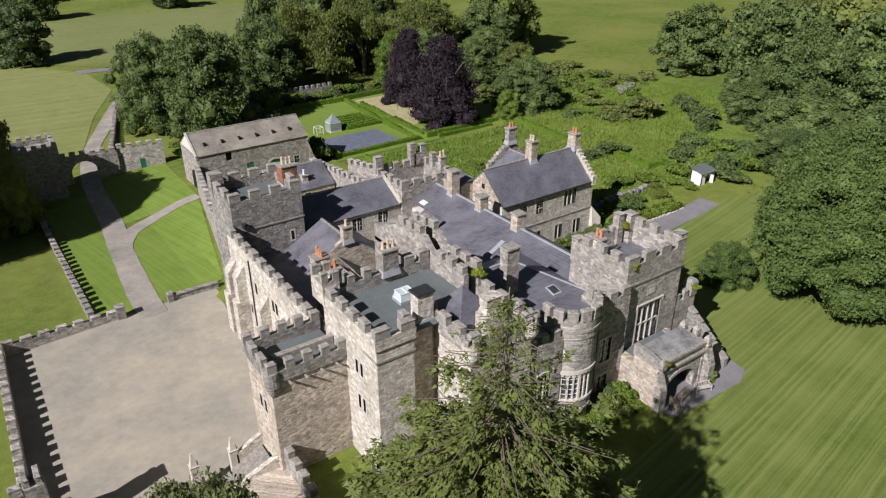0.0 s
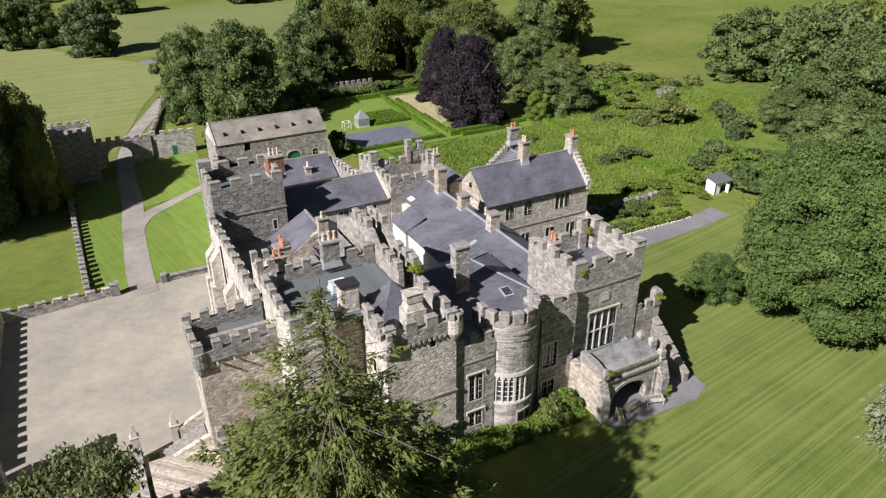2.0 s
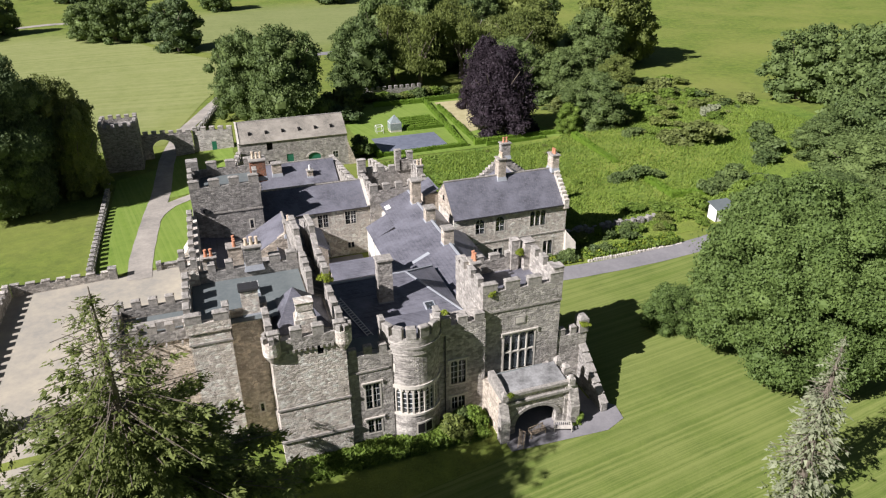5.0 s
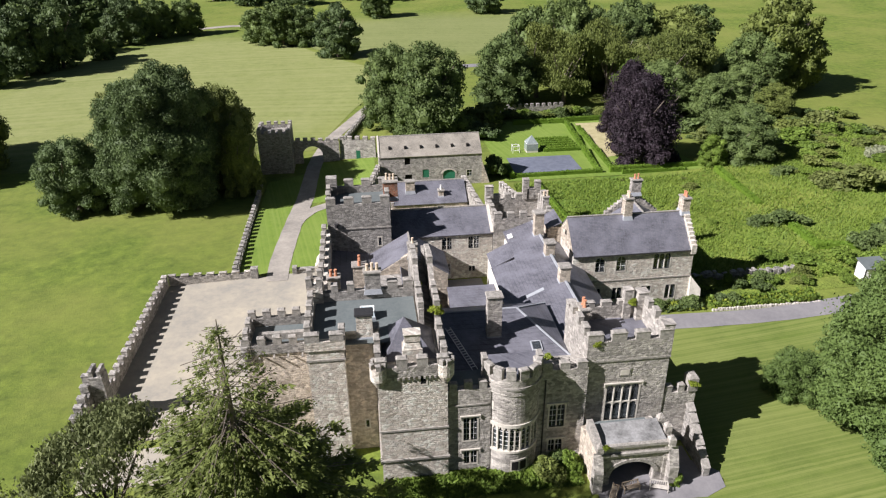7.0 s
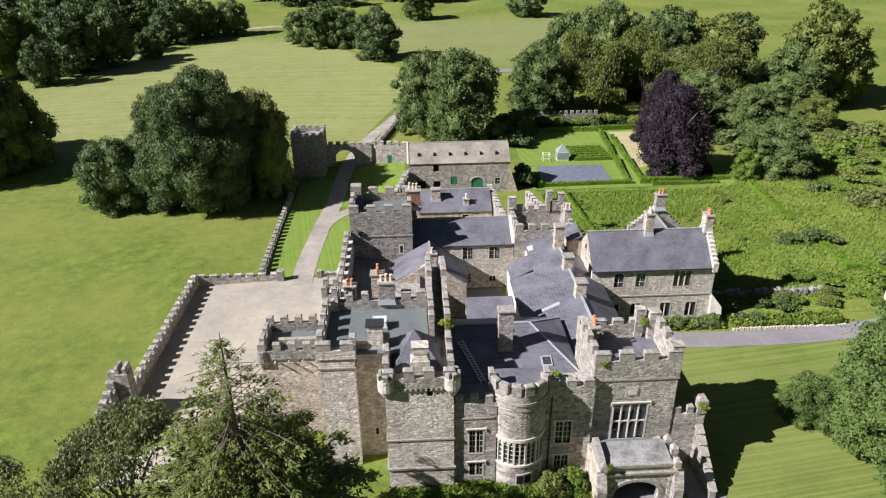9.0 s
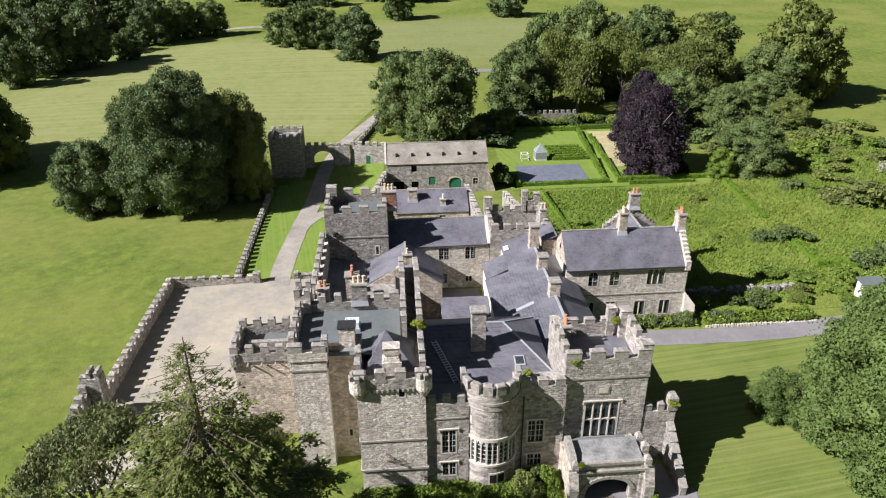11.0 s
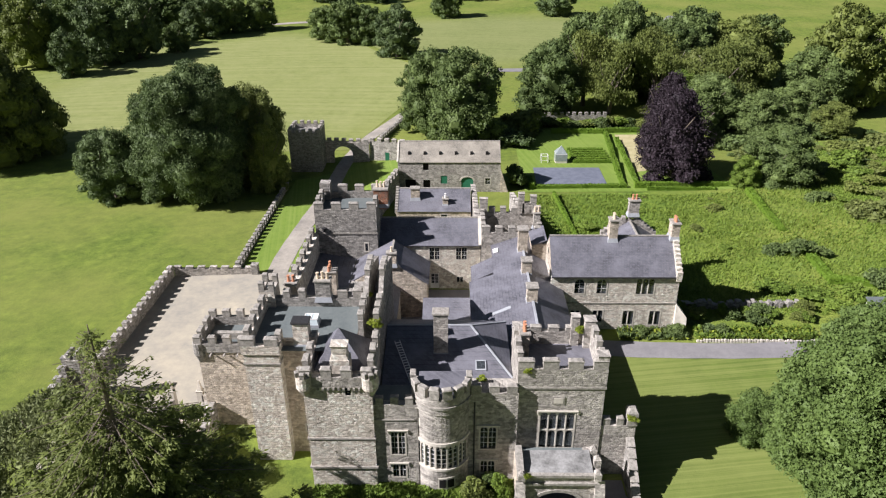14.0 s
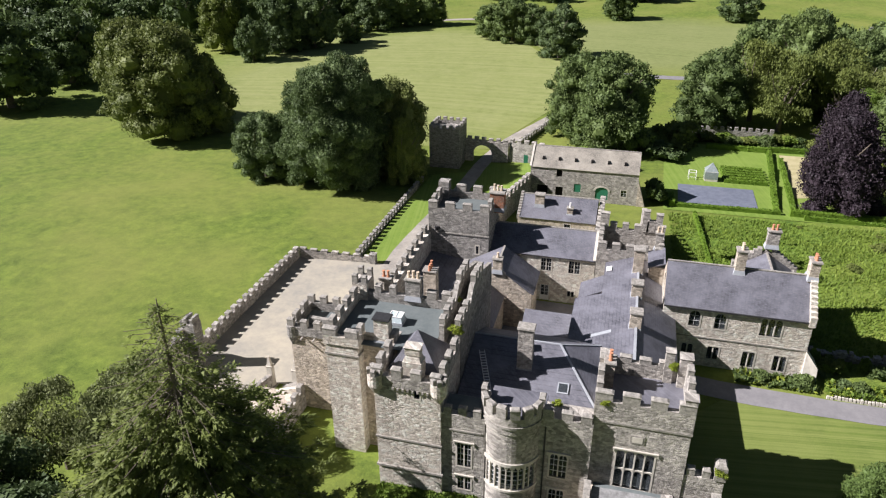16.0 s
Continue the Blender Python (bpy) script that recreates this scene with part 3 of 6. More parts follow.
def parapet(parent, x0, y0, x1, y1, zr, zp, th=0.5, sides="swen", mat=None, h=0.95, w=1.05, gap=0.7, out=0.0):
    """Parapet walls on a block with merlons on them."""
    mat = mat or STONE
    x0, y0, x1, y1 = x0 - out, y0 - out, x1 + out, y1 + out
    t = th / 2
    runs = {"s": ((x0, y0 + t), (x1, y0 + t)), "n": ((x0, y1 - t), (x1, y1 - t)), "w": ((x0 + t, y0), (x0 + t, y1)), "e": ((x1 - t, y0), (x1 - t, y1))}
    boxes = {"s": (x0, y0, x1, y0 + th), "n": (x0, y1 - th, x1, y1), "w": (x0, y0 + th, x0 + th, y1 - th), "e": (x1 - th, y0 + th, x1, y1 - th)}
    for s in sides:
        b = boxes[s]
        part("parapet", Geo().box(b[0], b[1], zr, b[2], b[3], zp), mat, parent)
        p, q = runs[s]
        if s in "we":
            p, q = (p[0], p[1] + 0.5 + gap), (q[0], q[1] - 0.5 - gap)
            if q[1] - p[1] < 0.5:
                continue
        crenels(parent, p, q, zp, h, w, gap, th)


def course(parent, x0, y0, x1, y1, z, h=0.18, e=0.1, mat=None):
    part("string_course", Geo().box(x0 - e, y0 - e, z, x1 + e, y1 + e, z + h), mat or COPING, parent, "projecting weathered stone string course")


POT = {}


def chimney(x, y, z0, z1, w, d, pots=2, mat=None, pot_mat=None, label="square stone chimney stack with clay pots", pot_h=0.8, along="x", cap_mat=None):
    mat = mat or STONE
    c = thing("chimney", x, y, z0, label, "chimney", "castle chimneys")
    part("shaft", Geo().box(x - w / 2, y - d / 2, z0 - 0.6, x + w / 2, y + d / 2, z1 - 0.3), mat, c)
    cap = Geo().taper(x - w / 2, y - d / 2, z1 - 0.3, x + w / 2, y + d / 2, z1 - 0.15, 0.14)
    cap.taper(x - w / 2 - 0.14, y - d / 2 - 0.14, z1 - 0.15, x + w / 2 + 0.14, y + d / 2 + 0.14, z1, -0.05)
    part("cap", cap, cap_mat or COPING, c, "oversailing cap")
    part("flashing", Geo().taper(x - w / 2 - 0.16, y - d / 2 - 0.16, z0 - 0.4, x + w / 2 + 0.16, y + d / 2 + 0.16, z0 + 0.15, -0.13), LEAD_PALE, c, "pale lead flashing")
    key = (pot_mat or TERRACOTTA).name
    if key not in POT:
        g = Geo().cyl(0, 0, 0, 0.85, 0.17, 0.13, 10).cyl(0, 0, 0.85, 1.0, 0.17, 0.17, 10).cyl(0, 0, -0.05, 0.1, 0.21, 0.2, 10)
        POT[key] = mesh_of("pot", g, pot_mat or TERRACOTTA)
    for i in range(pots):
        s = (i - (pots - 1) / 2) * 0.5
        piece("pot", POT[key], c, (x + (s if along == "x" else 0), y + (s if along == "y" else 0), z1), (1, 1, pot_h * rng.uniform(0.85, 1.15)))
    return c


def gable_roof(parent, x0, x1, y0, y1, ze, zr, along="x", mat=None, over=0.25, thick=0.16, ridge=None, walls=None, zw=None):
    """Two slopes and a ridge; along: the ridge's axis. walls: the material of the gable triangles."""
    mat = mat or SLATE
    if along == "x":
        m = (y0 + y1) / 2 if ridge is None else ridge
        k0, k1 = (zr - ze) / (m - y0), (zr - ze) / (y1 - m)
        part("roof_slope", Geo().slab([(x0, y0 - over, ze - k0 * over), (x1, y0 - over, ze - k0 * over), (x1, m, zr), (x0, m, zr)], thick), mat, parent)
        part("roof_slope", Geo().slab([(x0, m, zr), (x1, m, zr), (x1, y1 + over, ze - k1 * over), (x0, y1 + over, ze - k1 * over)], thick), mat, parent)
        part("ridge_tiles", Geo().box(x0, m - 0.13, zr - 0.06, x1, m + 0.13, zr + 0.07), COPING, parent)
        if walls:
            for x in (x0, x1 - 0.5):
                part("gable", Geo().sheet([(x, y0, ze - 0.12), (x, y1, ze - 0.12), (x, m, zr - 0.14)], (0.5, 0, 0)), walls, parent)
    else:
        m = (x0 + x1) / 2 if ridge is None else ridge
        k0, k1 = (zr - ze) / (m - x0), (zr - ze) / (x1 - m)
        part("roof_slope", Geo().slab([(x0 - over, y1, ze - k0 * over), (x0 - over, y0, ze - k0 * over), (m, y0, zr), (m, y1, zr)], thick), mat, parent)
        part("roof_slope", Geo().slab([(m, y1, zr), (m, y0, zr), (x1 + over, y0, ze - k1 * over), (x1 + over, y1, ze - k1 * over)], thick), mat, parent)
        part("ridge_tiles", Geo().box(m - 0.13, y0, zr - 0.06, m + 0.13, y1, zr + 0.07), COPING, parent)
        if walls:
            for y in (y0, y1 - 0.5):
                part("gable", Geo().sheet([(x0, y, ze - 0.12), (x1, y, ze - 0.12), (m, y, zr - 0.14)], (0, 0.5, 0)), walls, parent)


# ---- south-west corner tower, with bartizans and a slate pyramid ----
t1 = thing("corner_tower", 30.1, 38.7, -1.2, "square grey sandstone tower with corbelled corner turrets and battlements", "tower", "castle towers")
hole = (30.85, 31.35, 10.25, 11.2)
part("wall", walled(27.0, 35.0, 33.3, 42.5, -3, 11.2, {"s": [hole], "w": [(37.2, 37.7, 4, 5.1), (37.2, 37.8, 7.6, 8.8)]}), STONE_PALE, t1)
window(t1, "s", 35.0, *hole, lights=1, bars=None, hood=False)
window(t1, "w", 27.0, 37.2, 37.7, 4, 5.1, lights=1, bars=None, hood=False)
window(t1, "w", 27.0, 37.2, 37.8, 7.6, 8.8, lights=1, bars=None, hood=False)
course(t1, 27.0, 35.0, 33.3, 42.3, 5.0)
course(t1, 27.0, 35.0, 33.3, 42.3, 1.4, 0.22, 0.16)
parapet(t1, 27.0, 35.0, 33.3, 42.5, 11.2, 12.35, 0.55, "swe", out=0.12, w=1.25, gap=0.8)
for i in range(9):
    x = 28.3 + i * 0.47
    part("corbel", Geo().box(x, 34.8, 10.95, x + 0.2, 35.0, 11.2), COPING, t1, "small stone corbel under the parapet")
for cx in (27.15, 33.15):
    g = Geo().cyl(cx, 35.2, 10.2, 11.1, 0.3, 0.78, 16).cyl(cx, 35.2, 11.1, 12.4, 0.78, 0.78, 16)
    bt = part("bartizan", g, STONE_PALE, t1, "rounded corbelled corner turret")
    for k in range(5):
        a = math.pi * (0.75 + k * 0.375) if cx < 30 else math.pi * (0.95 + k * 0.33)
        piece("merlon", merlon_mesh(COPING), bt, (cx + 0.6 * math.cos(a), 35.2 + 0.6 * math.sin(a), 12.4), (0.42, 0.34, 0.55), a + math.pi / 2)
apex = (29.8, 39.9, 14.4)
q = [(27.6, 37.3, 11.3), (32.6, 37.3, 11.3), (32.6, 42.4, 11.3), (27.6, 42.4, 11.3)]
for i in range(4):
    part("roof_slope", Geo().slab([q[i], q[(i + 1) % 4], apex], 0.14), SLATE, t1)
part("stepped_block", Geo().box(29.4, 36.2, 11.2, 31.2, 37.6, 13.2).taper(29.5, 36.3, 13.2, 31.1, 37.5, 13.9, -0.2).box(29.6, 36.4, 13.9, 31.0, 37.4, 14.5).taper(29.6, 36.4, 14.5, 31.0, 37.4, 14.7, 0.1), STONE_PALE, t1, "stepped stone stack against the roof")

# ---- great west tower with the flat roof ----
t2 = thing("west_tower", 25, 43, -1.2, "tall square sandstone tower with a flat lead roof and battlements", "tower", "castle towers")
ws = [(41.0, 41.4, 8.2, 9.5), (41.8, 42.2, 8.2, 9.5), (40.9, 41.3, 4.6, 6.0), (41.7, 42.1, 4.6, 6.0)]
part("wall", walled(20.7, 38.6, 24.1, 47.6, -4, 12.2, {"w": ws}), STONE_PALE, t2)
for o in ws:
    window(t2, "w", 20.7, *o, lights=1, bars=None, arched=True, hood=False)
# warm stone on the recess paints its shade and brown bounced light
part("wall", walled(24.1, 39.9, 31.3, 47.6, -3, 12.2, {"s": [(25.6, 25.9, 1.6, 2.5)]}), STONE_WARM, t2)
window(t2, "s", 39.9, 25.6, 25.9, 1.6, 2.5, lights=1, bars=None, hood=False)
course(t2, 20.7, 38.6, 24.1, 40.5, 11.0)
part("roof_deck", Geo().slab([(21.2, 39.1, 12.3), (31.2, 39.1, 12.3), (31.2, 47.0, 12.34), (21.2, 47.0, 12.34)], 0.08), LEAD, t2, "grey-green lead flat roof")
part("parapet", Geo().box(20.55, 38.45, 12.2, 24.25, 39.0, 13.2), STONE_PALE, t2)
crenels(t2, (20.6, 38.72), (24.2, 38.72), 13.2, 0.95, 1.1, 0.9, 0.55)
part("parapet", Geo().box(20.55, 39.0, 12.2, 21.1, 47.6, 13.2), STONE_PALE, t2)
crenels(t2, (20.82, 39.9), (20.82, 46.6), 13.2, 0.95, 1.05, 0.75, 0.55)
part("parapet", Geo().box(24.1, 39.9, 12.2, 27.3, 40.4, 12.9), STONE_WARM, t2)
part("parapet", Geo().box(23.7, 39.0, 12.2, 24.25, 40.4, 13.2), STONE_PALE, t2)
crenels(t2, (23.98, 39.4), (23.98, 40.3), 13.2, 0.9, 0.9, 0.6, 0.55)
part("parapet", Geo().box(21.1, 47.0, 12.2, 31.3, 47.6, 13.4), STONE_DARK, t2)
crenels(t2, (21.2, 47.3), (25.2, 47.3), 13.4, 0.9, 1.0, 0.9, 0.6)
crenels(t2, (28.6, 47.3), (31.2, 47.3), 13.4, 1.0, 1.4, 0.6, 0.6)
g = Geo().box(20.4, 46.8, 12.2, 22.0, 49.0, 14.2)
part("angle_turret", g, STONE_PALE, t2, "small square corner turret")
parapet(t2, 20.4, 46.8, 22.0, 49.0, 14.2, 14.4, 0.45, "swen", w=0.6, gap=0.45, h=0.9)
sk = thing("roof_lantern", 26.4, 43.6, 12.35, "white framed glass roof lantern on the flat roof", "skylight")
part("kerb", Geo().box(25.6, 42.9, 12.34, 27.2, 44.3, 12.65), LEAD_PALE, sk)
part("pane", Geo().taper(25.65, 42.95, 12.65, 27.15, 44.25, 13.25, -0.12), LANTERN, sk, "glazing coloured pale blue-green for the sky's reflection")
g = Geo()
for x in (25.62, 26.35, 27.08):
    g.box(x, 42.92, 12.65, x + 0.08, 44.28, 12.7)
for a, b in ((25.74, 26.42), (26.42, 27.06)):
    g.box(a - 0.04, 43.05, 13.24, a + 0.04, 44.15, 13.3)
g.box(27.02, 43.05, 13.24, 27.1, 44.15, 13.3).box(25.7, 43.03, 13.24, 27.1, 43.1, 13.3).box(25.7, 44.1, 13.24, 27.1, 44.18, 13.3)
part("frame", g, PAINT_WHITE, sk)
chimney(26.1, 40.4, 12.3, 15.0, 1.5, 1.1, 0, STONE_PALE, cap_mat=IRON, label="broad stone chimney stack with a flat dark cap")
chimney(27.1, 47.3, 13.4, 15.6, 1.6, 0.9, 3, STONE_DARK, POT_BUFF, "stone chimney stack with buff clay pots on the parapet")
chimney(25.6, 58.7, 6.0, 10.4, 1.6, 1.2, 3, STONE_WARM, TERRACOTTA, "warm stone chimney stack with three red pots", along="y")
chimney(23.0, 50.2, 5.8, 13.6, 1.3, 0.9, 2, STONE_PALE, TERRACOTTA, "stone chimney stack with two red pots")

# ---- low west tower beside the forecourt ----
t3 = thing("low_tower", 17.3, 46.5, -3, "low square sandstone tower with corbelled battlements by the forecourt", "tower", "castle towers")
d3 = [(46.0, 47.1, -2.9, -0.3), (45.6, 46.1, 4.6, 5.9), (46.6, 47.1, 4.6, 5.9)]
part("wall", walled(14.0, 43.9, 20.7, 49.2, -5, 8.7, {"w": d3}), STONE_WARM, t3)
for o in d3[1:]:
    window(t3, "w", 14.0, *o, lights=1, bars=None, arched=True, hood=False)
window(t3, "w", 14.0, *d3[0], lights=1, bars=None, arched=True, hood=True)
parapet(t3, 14.0, 43.9, 20.6, 49.2, 8.7, 9.75, 0.5, "swn", STONE_DARK, 0.9, 0.95, 0.75, out=0.18)
part("roof_deck", Geo().slab([(14.4, 44.3, 8.8), (20.6, 44.3, 8.8), (20.6, 48.8, 8.8), (14.4, 48.8, 8.8)], 0.05), LEAD, t3)
part("gutter_wall", Geo().box(15.2, 46.0, 8.8, 20.6, 46.5, 9.6), COPING, t3)
g = Geo().cyl(14.2, 44.1, 7.4, 8.4, 0.25, 0.62, 14).cyl(14.2, 44.1, 8.4, 9.8, 0.62, 0.62, 14)
part("bartizan", g, STONE_DARK, t3, "rounded corbelled corner turret")
for i in range(4):
    part("spout", Geo().box(15.4 + i * 1.4, 43.2, 8.45, 15.55 + i * 1.4, 43.75, 8.6), COPING, t3, "stone water spout")

# ---- west curtain wall with buttresses ----
wc = thing("west_curtain_wall", 21.1, 60, -3, "tall sunlit battlemented sandstone curtain wall with buttresses", "wall", "castle walls")
hw = [(52.8, 53.4, 5.2, 6.6), (58.8, 59.4, 4.8, 6.2), (59.7, 60.3, 4.8, 6.2), (64.4, 65.0, 4.6, 6.0), (66.8, 67.3, 1.0, 2.2), (54.0, 54.5, 1.0, 2.2)]
part("wall", walled(20.6, 49.0, 21.7, 72.4, -4.5, 8.7, {"w": hw}), STONE_PALE, wc)
for o in hw:
    window(wc, "w", 20.6, *o, lights=1, bars=None, arched=True, hood=False)
crenels(wc, (20.95, 49.2), (20.95, 72.2), 8.7, 1.0, 1.15, 0.95, 0.6)
for y, zt in ((51.2, 5.8), (56.4, 6.4), (61.8, 6.0), (68.4, 6.8), (71.2, 6.2)):
    g = Geo().box(19.1, y - 0.75, -4.5, 20.6, y + 0.75, zt * 0.35).box(19.5, y - 0.65, zt * 0.35, 20.6, y + 0.65, zt - 1.4)
    g.add([(19.5, y - 0.65, zt - 1.4), (19.5, y + 0.65, zt - 1.4), (20.6, y + 0.65, zt - 1.4), (20.6, y - 0.65, zt - 1.4), (20.58, y - 0.65, zt), (20.58, y + 0.65, zt)],
          [(0, 1, 5, 4), (1, 2, 5), (3, 0, 4), (2, 3, 4, 5)])
    part("buttress", g, STONE_PALE, wc, "stepped stone buttress")
part("downpipe", Geo().cyl(20.5, 65.9, -2.8, 8.2, 0.08, 0.08, 8), IRON, wc, "black iron downpipe")

# ---- ranges inside the west wall ----
wr = thing("west_range", 26, 60, -1.5, "low slate-roofed stone range sheltered behind the curtain wall", "building", "castle ranges")
part("wall", Geo().box(21.7, 47.6, -3, 31.0, 72.3, 4.6), STONE_DARK, wr)
part("roof_slope", Geo().slab([(21.7, 49, 5.6), (21.7, 72.3, 5.6), (26.8, 72.3, 4.7), (26.8, 49, 4.7)], 0.12), SLATE, wr)
gable_roof(wr, 26.4, 37.2, 66.0, 72.4, 4.3, 7.6, "y", SLATE, 0.2, ridge=32.3)
part("gable", Geo().sheet([(26.6, 65.9, 4.1), (37.1, 65.9, 4.1), (32.3, 65.9, 7.7)], (0, 0.5, 0)), STONE_WARM, wr)
part("wall", Geo().box(30.9, 65.92, -3, 37.1, 72.3, 4.2), STONE_WARM, wr)
gable_roof(wr, 23.6, 31.2, 51.8, 57.2, 4.6, 8.0, "x", SLATE, 0.1, walls=STONE)
part("roof_slope", Geo().slab([(30.8, 57.4, 5.8), (30.8, 65.8, 5.8), (33.6, 65.8, 3.4), (33.6, 57.4, 3.4)], 0.12), SLATE, wr)
part("wall", Geo().box(30.9, 57.5, -3, 33.5, 65.8, 3.35), STONE_WARM, wr)
chimney(32.5, 66.2, 7.2, 9.0, 1.2, 0.8, 1, STONE_WARM, POT_BUFF, "small stone chimney stack on the gable")

# ---- the double parapet walls of the wall-walk ----
ww = thing("wall_walk", 32.3, 46, 9, "narrow wall-walk between two stepped battlemented parapet walls", "wall walk", "castle walls")
part("core", Geo().box(31.35, 42.5, -2, 33.4, 57.4, 11.6), STONE_DARK, ww)
for x0, x1 in ((31.35, 31.85), (32.9, 33.4)):
    part("parapet", Geo().sheet([(x0, 41.8, 11.6), (x0, 57.3, 11.2), (x0, 57.3, 13.0), (x0, 51.5, 15.0), (x0, 48.0, 15.2), (x0, 46.6, 14.0), (x0, 41.8, 13.9)], (x1 - x0, 0, 0)), STONE, ww)
    xm = (x0 + x1) / 2
    crenels(ww, (xm, 42.0), (xm, 46.0), 13.85, 0.9, 0.9, 0.6, 0.55)
    crenels(ww, (xm, 48.6), (xm, 52.4), 15.1, 1.0, 0.9, 0.5, 0.55, zend=14.7)

# ---- south front between the towers ----
sf = thing("south_range", 40, 44, -1.2, "grey sandstone entrance range with mullioned windows and slate hipped roof", "building", "castle ranges")
fw = [(34.8, 36.1, 2.88, 5.63), (34.85, 36.1, -0.02, 1.53)]
part("wall", walled(33.3, 35.3, 37.4, 38.2, -3, 8.92, {"s": fw}), STONE, sf)
for o in fw:
    window(sf, "s", 35.3, *o, lights=2, arched=True, bars=(2, 4) if o is fw[0] else (2, 2))
course(sf, 33.4, 35.3, 37.0, 36.2, 7.08, 0.16, 0.08)
crenels(sf, (33.5, 35.55), (37.0, 35.55), 8.92, 0.85, 0.95, 0.65, 0.5)
part("wall_walk", Geo().box(33.4, 36.0, 8.92, 37.2, 38.1, 8.98), LEAD, sf)
fw2 = [(43.35, 44.85, 2.8, 5.5), (43.45, 44.8, -0.3, 1.2)]
part("wall", walled(42.0, 36.2, 46.85, 38.4, -3, 9.65, {"s": fw2}), STONE, sf)
for o in fw2:
    window(sf, "s", 36.2, *o, lights=2, arched=True, bars=(2, 4) if o is fw2[0] else (2, 2))
crenels(sf, (42.4, 36.45), (46.7, 36.45), 9.65, 0.85, 1.1, 0.7, 0.5)
part("downpipe", Geo().cyl(42.75, 36.1, -1.0, 8.6, 0.07, 0.07, 8), IRON, sf, "black iron downpipe")
part("wall", Geo().box(33.4, 38.2, -3, 46.8, 53.0, 6.2), STONE_WARM, sf)
A, B = (33.5, 48.6, 9.0), (42.6, 48.6, 9.0)
part("roof_slope", Geo().slab([(33.5, 38.1, 6.43), (46.75, 38.1, 6.43), (46.75, 41.5, 7.26), B, A], 0.14), SLATE, sf)
part("roof_slope", Geo().slab([(46.75, 41.5, 7.26), (46.75, 52.0, 7.26), B], 0.14), SLATE, sf)
part("roof_slope", Geo().slab([A, B, (46.75, 52.0, 7.26), (43.0, 54.0, 6.24), (33.5, 54.0, 6.24)], 0.14), SLATE, sf)
for p, q2 in ((B, (46.75, 41.5, 7.26)), (B, (46.75, 52.0, 7.26)), (A, B)):
    a, b2 = Vector(p), Vector(q2)
    n = (b2 - a).cross(Vector((0, 0, 1))).normalized() * 0.1
    up = Vector((0, 0, 0.07))
    part("hip_lead", Geo().slab([a - n + up, b2 - n + up, b2 + n + up, a + n + up], 0.12), LEAD_PALE, sf, "pale lead hip roll")
part("gutter", Geo().box(33.5, 37.7, 6.35, 46.7, 38.3, 6.62), LEAD_PALE, sf, "wide pale lead gutter")
part("skylight", Geo().slab([(43.0, 42.4, 7.62), (44.1, 42.4, 7.62), (44.1, 43.7, 7.94), (43.0, 43.7, 7.94)], 0.16), LEAD_PALE, sf, "grey framed roof light")
part("skylight_pane", Geo().slab([(43.12, 42.55, 7.68), (43.98, 42.55, 7.68), (43.98, 43.55, 7.925), (43.12, 43.55, 7.925)], 0.02), GLASS, sf)
chimney(39.4, 45.2, 8.0, 13.0, 1.5, 1.1, 0, STONE, label="tall plain stone chimney stack on the slate roof")
lad = thing("roof_ladder", 36.6, 42, 7.2, "long pale painted roof ladder lying on the slates", "ladder")
a, b2 = Vector((36.75, 40.6, 7.16)), Vector((34.7, 46.3, 8.56))
side = Vector((0.95, 0.31, 0)).normalized() * 0.24
for s in (-1, 1):
    part("rail", Geo().slab([a + side * s, a + side * s * 1.25, b2 + side * s * 1.25, b2 + side * s], 0.08), PAINT_WHITE, lad)
for i in range(1, 17):
    p = a.lerp(b2, i / 17)
    part("rung", Geo().slab([p - side, p + side, p + side + Vector((-0.03, 0.08, 0.02)), p - side + Vector((-0.03, 0.08, 0.02))], 0.05), PAINT_WHITE, lad)

# ---- round tower ----
rt = thing("round_tower", 39.6, 37.0, -1.2, "round grey sandstone bay tower with a ring of mullioned windows", "tower", "castle towers")
RX, RY, RR = 39.6, 37.05, 2.72


def ring_wall(z0, z1, r, a0=0.0, a1=2 * math.pi, n=40, th=0.4):
    g = Geo()
    for i in range(n):
        p = [a0 + (a1 - a0) * (i + k) / n for k in (0, 1)]
        pts = [(RX + rr * math.cos(t), RY + rr * math.sin(t)) for rr, t in ((r, p[0]), (r, p[1]), (r - th, p[1]), (r - th, p[0]))]
        g.prism(pts, z0, z1)
    return g


part("wall", Geo().cyl(RX, RY, -3, 1.75, RR, RR, 40).cyl(RX, RY, 1.75, 4.9, RR - 0.5, RR - 0.5, 40).cyl(RX, RY, 4.9, 8.5, RR, RR, 40), STONE, rt)
part("sill_ring", ring_wall(1.62, 1.86, RR + 0.1), DRESSED, rt, "dressed stone sill band")
part("head_ring", ring_wall(4.75, 5.1, RR + 0.12), DRESSED, rt, "projecting moulded label band")
part("corbel_ring", ring_wall(9.2, 9.45, RR + 0.2, 0.9 * math.pi, 2.1 * math.pi, th=0.4), COPING, rt)
part("parapet", ring_wall(8.5, 10.35, RR + 0.1, 0.9 * math.pi, 2.1 * math.pi, th=0.5), STONE, rt)
# slate colour darkens the deck in place of the merlons' shadows
part("roof_deck", Geo().cyl(RX, RY, 8.45, 9.7, RR - 0.38, RR - 0.38, 32).box(RX - 2.2, RY + 0.6, 8.45, RX + 2.9, RY + 2.4, 9.68), SLATE, rt, "roof deck in dark slate colour standing for parapet shade")
